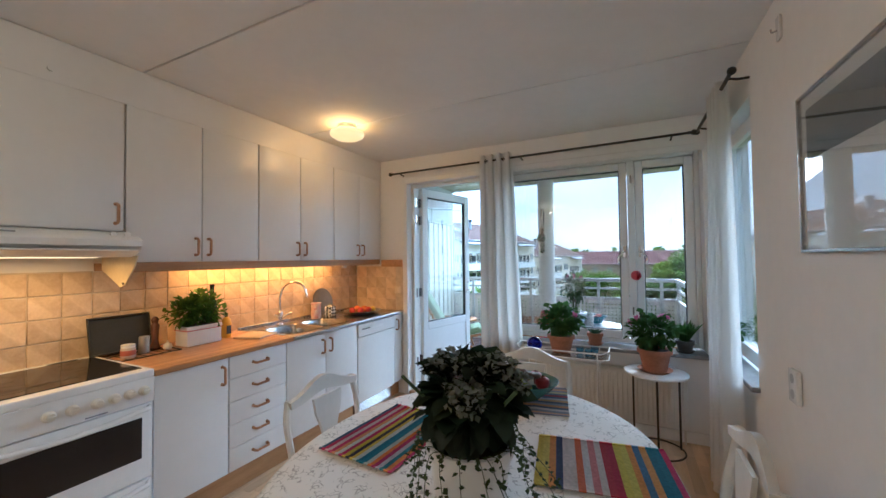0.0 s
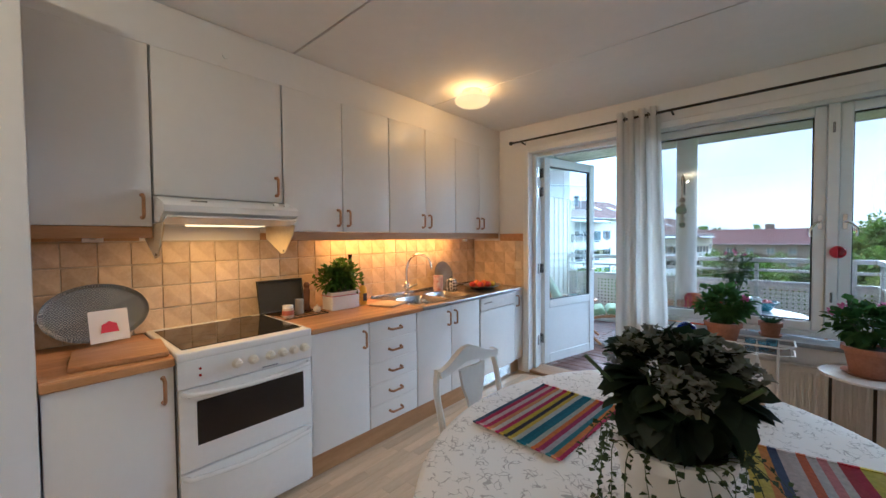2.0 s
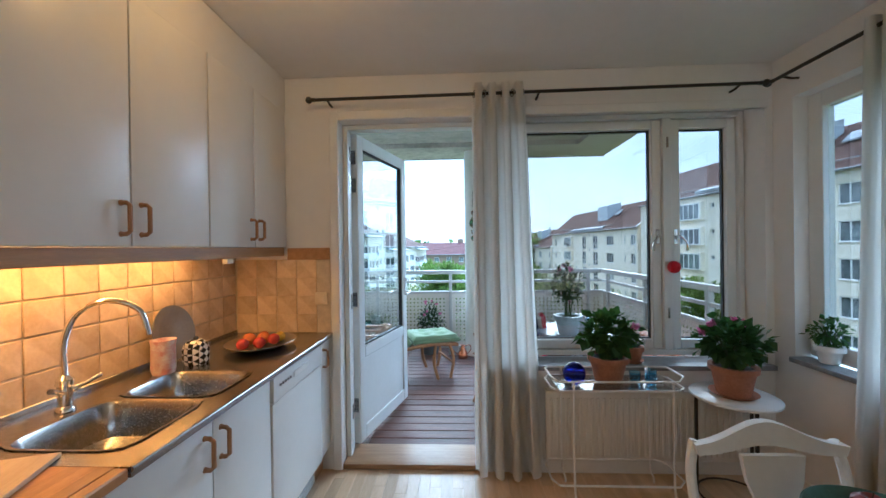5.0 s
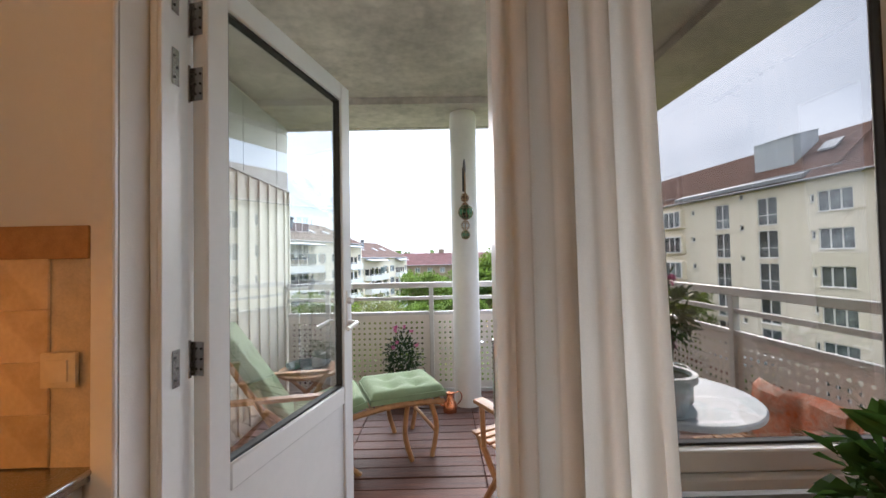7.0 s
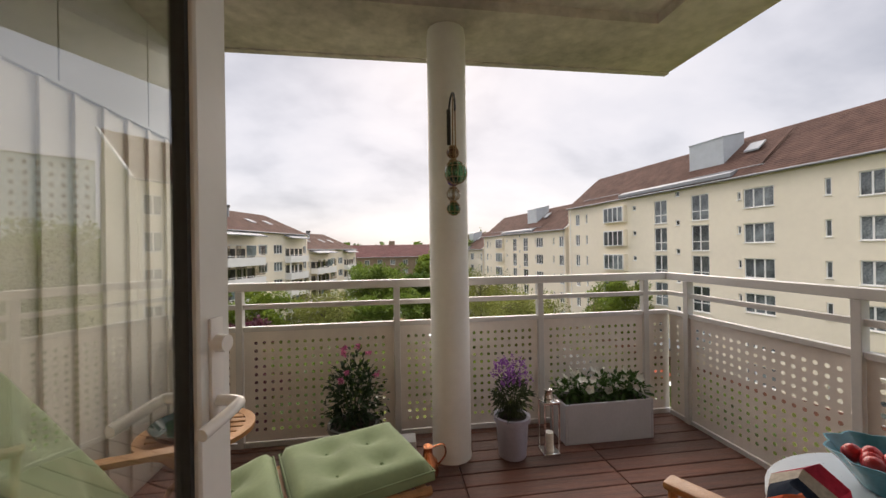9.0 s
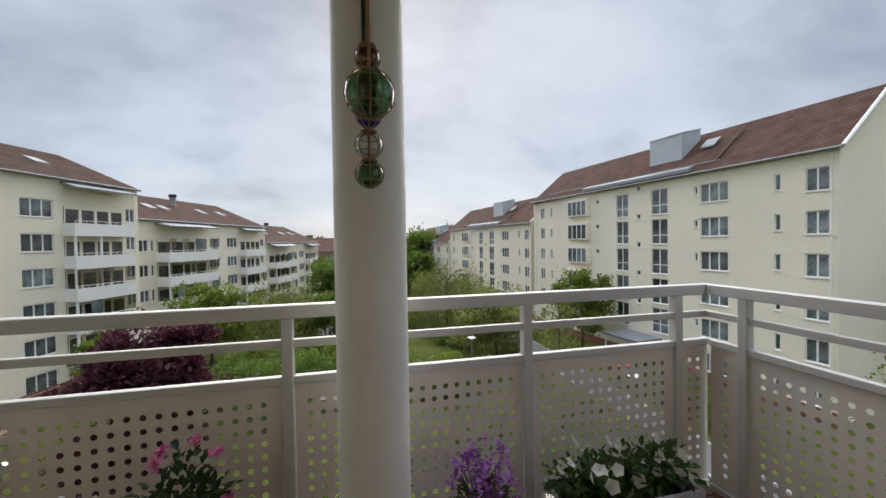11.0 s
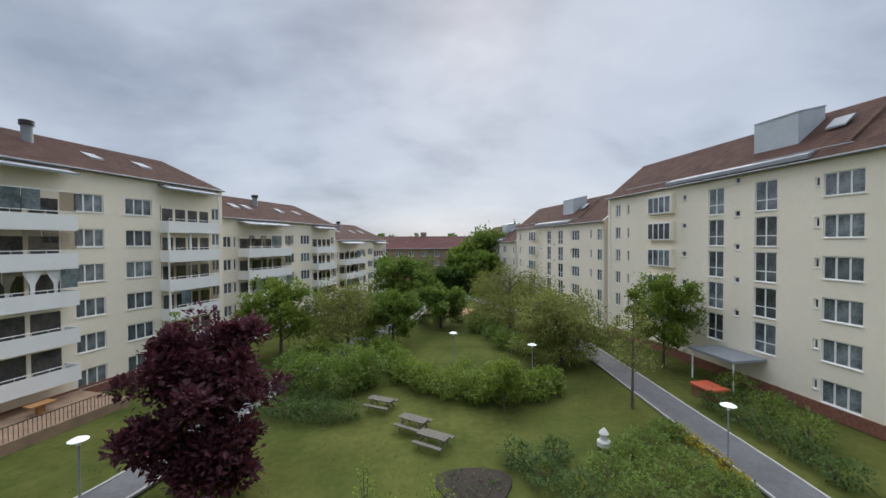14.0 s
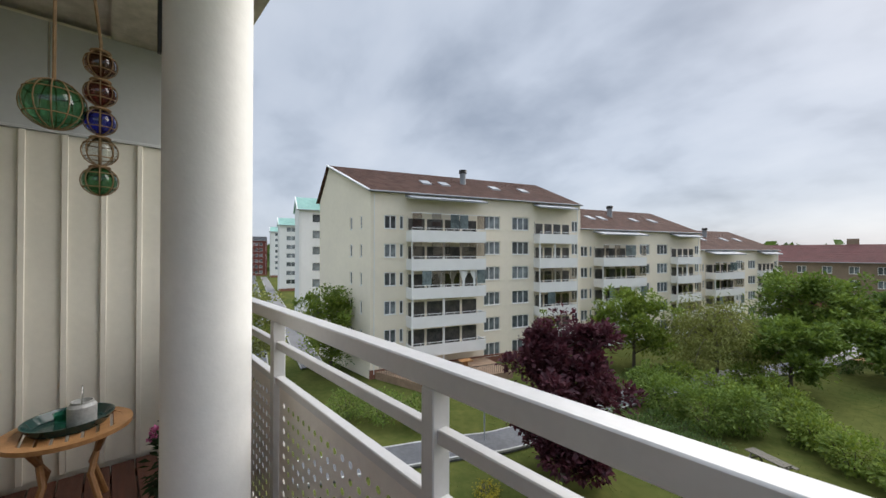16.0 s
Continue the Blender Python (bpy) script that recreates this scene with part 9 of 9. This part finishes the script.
shrubs("hedge", "dark hedge in front of the cream house", [(24.2, 20.5 + 2.2 * i, 1.2) for i in range(5)] + [(23.6, 46 + 2.4 * i, 1.3) for i in range(7)], G4, 420, 0.2, 47, 1.3)
shrubs("shrub", "round grey-green shrub on the lawn by the terrace", [(-20.4, 17.4, 1.9), (-18.0, 19.0, 1.5), (-22.6, 15.8, 1.6)], G2, 1300, 0.18, 48, 2.3, "shrub")
shrubs("hedge", "low hedge round the far lawn", [(-0.5, 58, 1.3), (2.2, 60, 1.3), (5, 61, 1.3), (8, 61, 1.3), (11, 60, 1.3), (13, 57.5, 1.3), (-11, 40, 1.4), (-13, 37, 1.4), (-9.5, 43, 1.4)], G4, 420, 0.26, 49, 1.4)
shrubs("shrub", "fresh yellow-green saplings below the balcony", [(1.2, 17.0, 0.8), (0.2, 19.2, 0.5), (3.4, 18.0, 0.6), (-5.2, 16.4, 0.5)], G1, 240, 0.16, 50, 3.0, "shrub")
shrubs("shrub", "sparse brown-green seedlings in the bare bed", [(4.6, 21.0, 0.7), (5.8, 21.8, 0.7), (5.6, 20.6, 0.6), (6.4, 21.2, 0.5), (4.4, 22.0, 0.5)], G4, 60, 0.13, 52, 0.5, "shrub")
shrubs("shrub", "leafy shrubs by the house entrance", [(27.0, 30.5, 1.5), (26.0, 24.0, 1.2), (26.6, 27.0, 1.2)], G2, 620, 0.2, 51, 2.2, "shrub")

shrubs("shrub", "mixed green shrubs along the garden path", [(-3.2, 38.5, 1.8), (-5.0, 40.5, 1.9), (-2.0, 43.0, 1.6), (-8.0, 42.0, 1.8), (-3.8, 46, 1.7)], G1, 1000, 0.28, 56, 2.4, "shrub")
shrubs("shrub", "dense green shrubs at the edge of the round lawn", [(12.0, 46, 1.6), (13.8, 44, 1.7), (11.5, 49.5, 1.6), (17.5, 47.0, 1.8), (18.6, 52.0, 1.8), (10, 53.5, 1.5)], G2, 900, 0.28, 57, 2.0, "shrub")
shrubs("shrub", "young green bushes in the middle bed", [(8.2, 33.0, 1.1), (10.0, 34.0, 1.2), (6.2, 34.4, 1.2)], G1, 700, 0.22, 58, 2.6, "shrub")


def picnic_set(x, y, turn):
    t = thing("picnic_bench", "weathered grey wooden picnic table with benches", "picnic table", pose(x, y, GZ + 0.1, 0, 0, turn), "picnic tables on the lawn")
    W = mat("weathered_wood", (0.13, 0.115, 0.09), 0.85, var=0.2, scale=5)
    for k in range(4):
        part("top_board", box(B(), -0.36 + k * 0.185, -0.19 + k * 0.185, -1.0, 1.0, 0.70, 0.75), W, t)
    for s in (-1, 1):
        part("seat_board", box(B(), s * 0.78 - 0.15, s * 0.78 + 0.15, -1.0, 1.0, 0.42, 0.47), W, t)
        part("trestle", box(B(), -0.85, 0.85, s * 0.7 - 0.04, s * 0.7 + 0.04, 0.34, 0.42), W, t)
        for q in (-1, 1):
            part("leg", tube(B(), [(q * 0.25, s * 0.7, 0.7), (q * 0.62, s * 0.7, 0.0)], 0.05, 4), W, t)


for x, y, a in ((2.0, 27.4, 58), (3.3, 25.2, 58), (-0.5, 30.6, 65), (-1.2, 17.6, 60)):
    picnic_set(x, y, a)


def yard_lamp(x, y, h=3.1):
    t = thing("street_lamp", "white saucer-topped park lamp on a grey pole", "street lamp", pose(x, y, GZ), "park lamps")
    part("pole", tube(B(), [(0, 0, 0), (0, 0, h)], 0.045, 8), METALG, t)
    part("lantern", lathe(B(), [(0, h), (0.07, h), (0.09, h + 0.22), (0, h + 0.22)], (0, 0, 0), 16), WHITEP, t)
    part("saucer", lathe(B(), [(0, h + 0.3), (0.36, h + 0.23), (0.40, h + 0.26), (0.2, h + 0.36), (0, h + 0.38)], (0, 0, 0), 24), WHITEP, t)


for x, y in ((5.6, 40.0), (12.3, 35.3), (-13.4, 20.8), (19.7, 22.6)):
    yard_lamp(x, y)
solid("garden_statue", lathe(B(), [(0, 0), (0.42, 0), (0.40, 0.25), (0.22, 0.38), (0.18, 0.62), (0.30, 0.72), (0.16, 0.92), (0.05, 1.05), (0, 1.05)], (13.6, 24.6, GZ + 0.2), 8), mat("pale_stone", (0.55, 0.54, 0.50), 0.8, var=0.15, scale=3), "small pale stone figure in the shrub bed", "statue")


def bin_store():
    t = thing("bin_shelter", "low red-brown shelter with an orange-red roof", "shelter", pose(25.2, 31.0, GZ, 0, 0, 8))
    part("body", box(B(), -0.7, 0.7, -0.9, 0.9, 0.1, 0.85), BRICKBASE, t)
    part("roof", box(B(), -0.85, 0.85, -1.05, 1.05, 0.85, 1.12, 0.08), mat("orange_red_paint", (0.42, 0.075, 0.03), 0.6), t)
    e = thing("entrance_canopy", "grey flat canopy above the house entrance", "canopy", pose(27.2, 33.5, GZ, 0, 0, 6.6))
    part("roof", box(B(), 0, 3.2, -2.2, 2.2, 2.6, 2.85, 0.03), METALG, e)
    for q in (-2.0, 2.0):
        part("post", tube(B(), [(0.2, q, 0), (0.2, q, 2.6)], 0.07, 8), WHITEP, e)


bin_store()


def parked_cars():
    cols = ((0.55, 0.57, 0.60), (0.75, 0.75, 0.75), (0.06, 0.07, 0.09), (0.30, 0.32, 0.35))
    for i in range(4):
        t = thing("car", "small parked car at the roadside", "car", pose(-67 - i * 5.6, 23.9 + i * 1.45, GZ + 0.2, 0, 0, 165.5), "parked cars")
        prof = [(-2.1, 0.35), (-2.1, 0.8), (-1.5, 0.92), (-0.9, 1.42), (0.7, 1.45), (1.35, 0.95), (2.1, 0.8), (2.15, 0.35)]
        part("body", prism(B(), prof, lambda u, v, w: (u, -0.85 + w, v), 1.7), mat("car_paint", cols[i], 0.25), t)
        for u in (-1.35, 1.35):
            for s in (-0.86, 0.74):
                part("wheel", cyl(B(), (u, s, 0.32), (u, s + 0.12, 0.32), 0.32, None, 16), BLACK, t)
        part("window_band", prism(B(), [(-1.3, 0.97), (-0.85, 1.35), (0.65, 1.37), (1.15, 0.97)], lambda u, v, w: (u, -0.86 + w, v), 1.72), DARKPANE, t)


parked_cars()


def far_woods():
    rnd = random.Random(77)
    spots = []
    for i in range(5200):
        a = rnd.uniform(-1.3, 1.5)
        d = rnd.uniform(230, 420)
        spots.append((Vector((math.sin(a) * d, math.cos(a) * d, GZ + abs(rnd.gauss(0, 1)) * 5 + 2)), Vector((rnd.gauss(0, 1), rnd.gauss(0, 1), 0.4)).normalized()))
    V, F = leaf_cloud(spots, 8.0, rnd, 0.5, 0.8)
    me = bpy.data.meshes.new("far_woods")
    me.from_pydata([tuple(v) for v in V], [], F)
    me.materials.append(G4)
    tagged(new("far_woods", me), "distant dark green woods on the horizon", "woods", "", "stuff")


far_woods()


def grass_tufts():
    rnd = random.Random(91)
    spots = []
    for i in range(26000):
        y = 13 + 42 * rnd.random() ** 1.5
        x = rnd.uniform(-16, 22)
        if noise.noise(Vector((x * 0.35, y * 0.35, 3.0))) + rnd.gauss(0, 0.35) < 0.0:
            continue
        if abs(x - 20.9) < 1.7 or noise.noise(Vector((x * 0.07, y * 0.07, 0))) < -0.9:
            continue
        z = GZ + 0.18 * noise.noise(Vector((x * 0.07, y * 0.07, 0)))
        spots.append((Vector((x, y, z + 0.03)), Vector((rnd.gauss(0, 0.5), rnd.gauss(0, 0.5), 1.0)).normalized()))
    V, F = leaf_cloud(spots, 0.10, rnd, 0.02, 0.5)
    me = bpy.data.meshes.new("grass_tufts")
    me.from_pydata([tuple(v) for v in V], [], F)
    me.materials.append(TUFT)
    tagged(new("grass_tufts", me), "uneven tufts of grass and clover in the lawn", "grass", "", "stuff")


TUFT = leafmat("lawn_tufts", (0.115, 0.125, 0.030), (0.070, 0.085, 0.020), 0.6)
grass_tufts()

# ---- small repeated pieces ----
parquet()
wall_tiles()
decking()
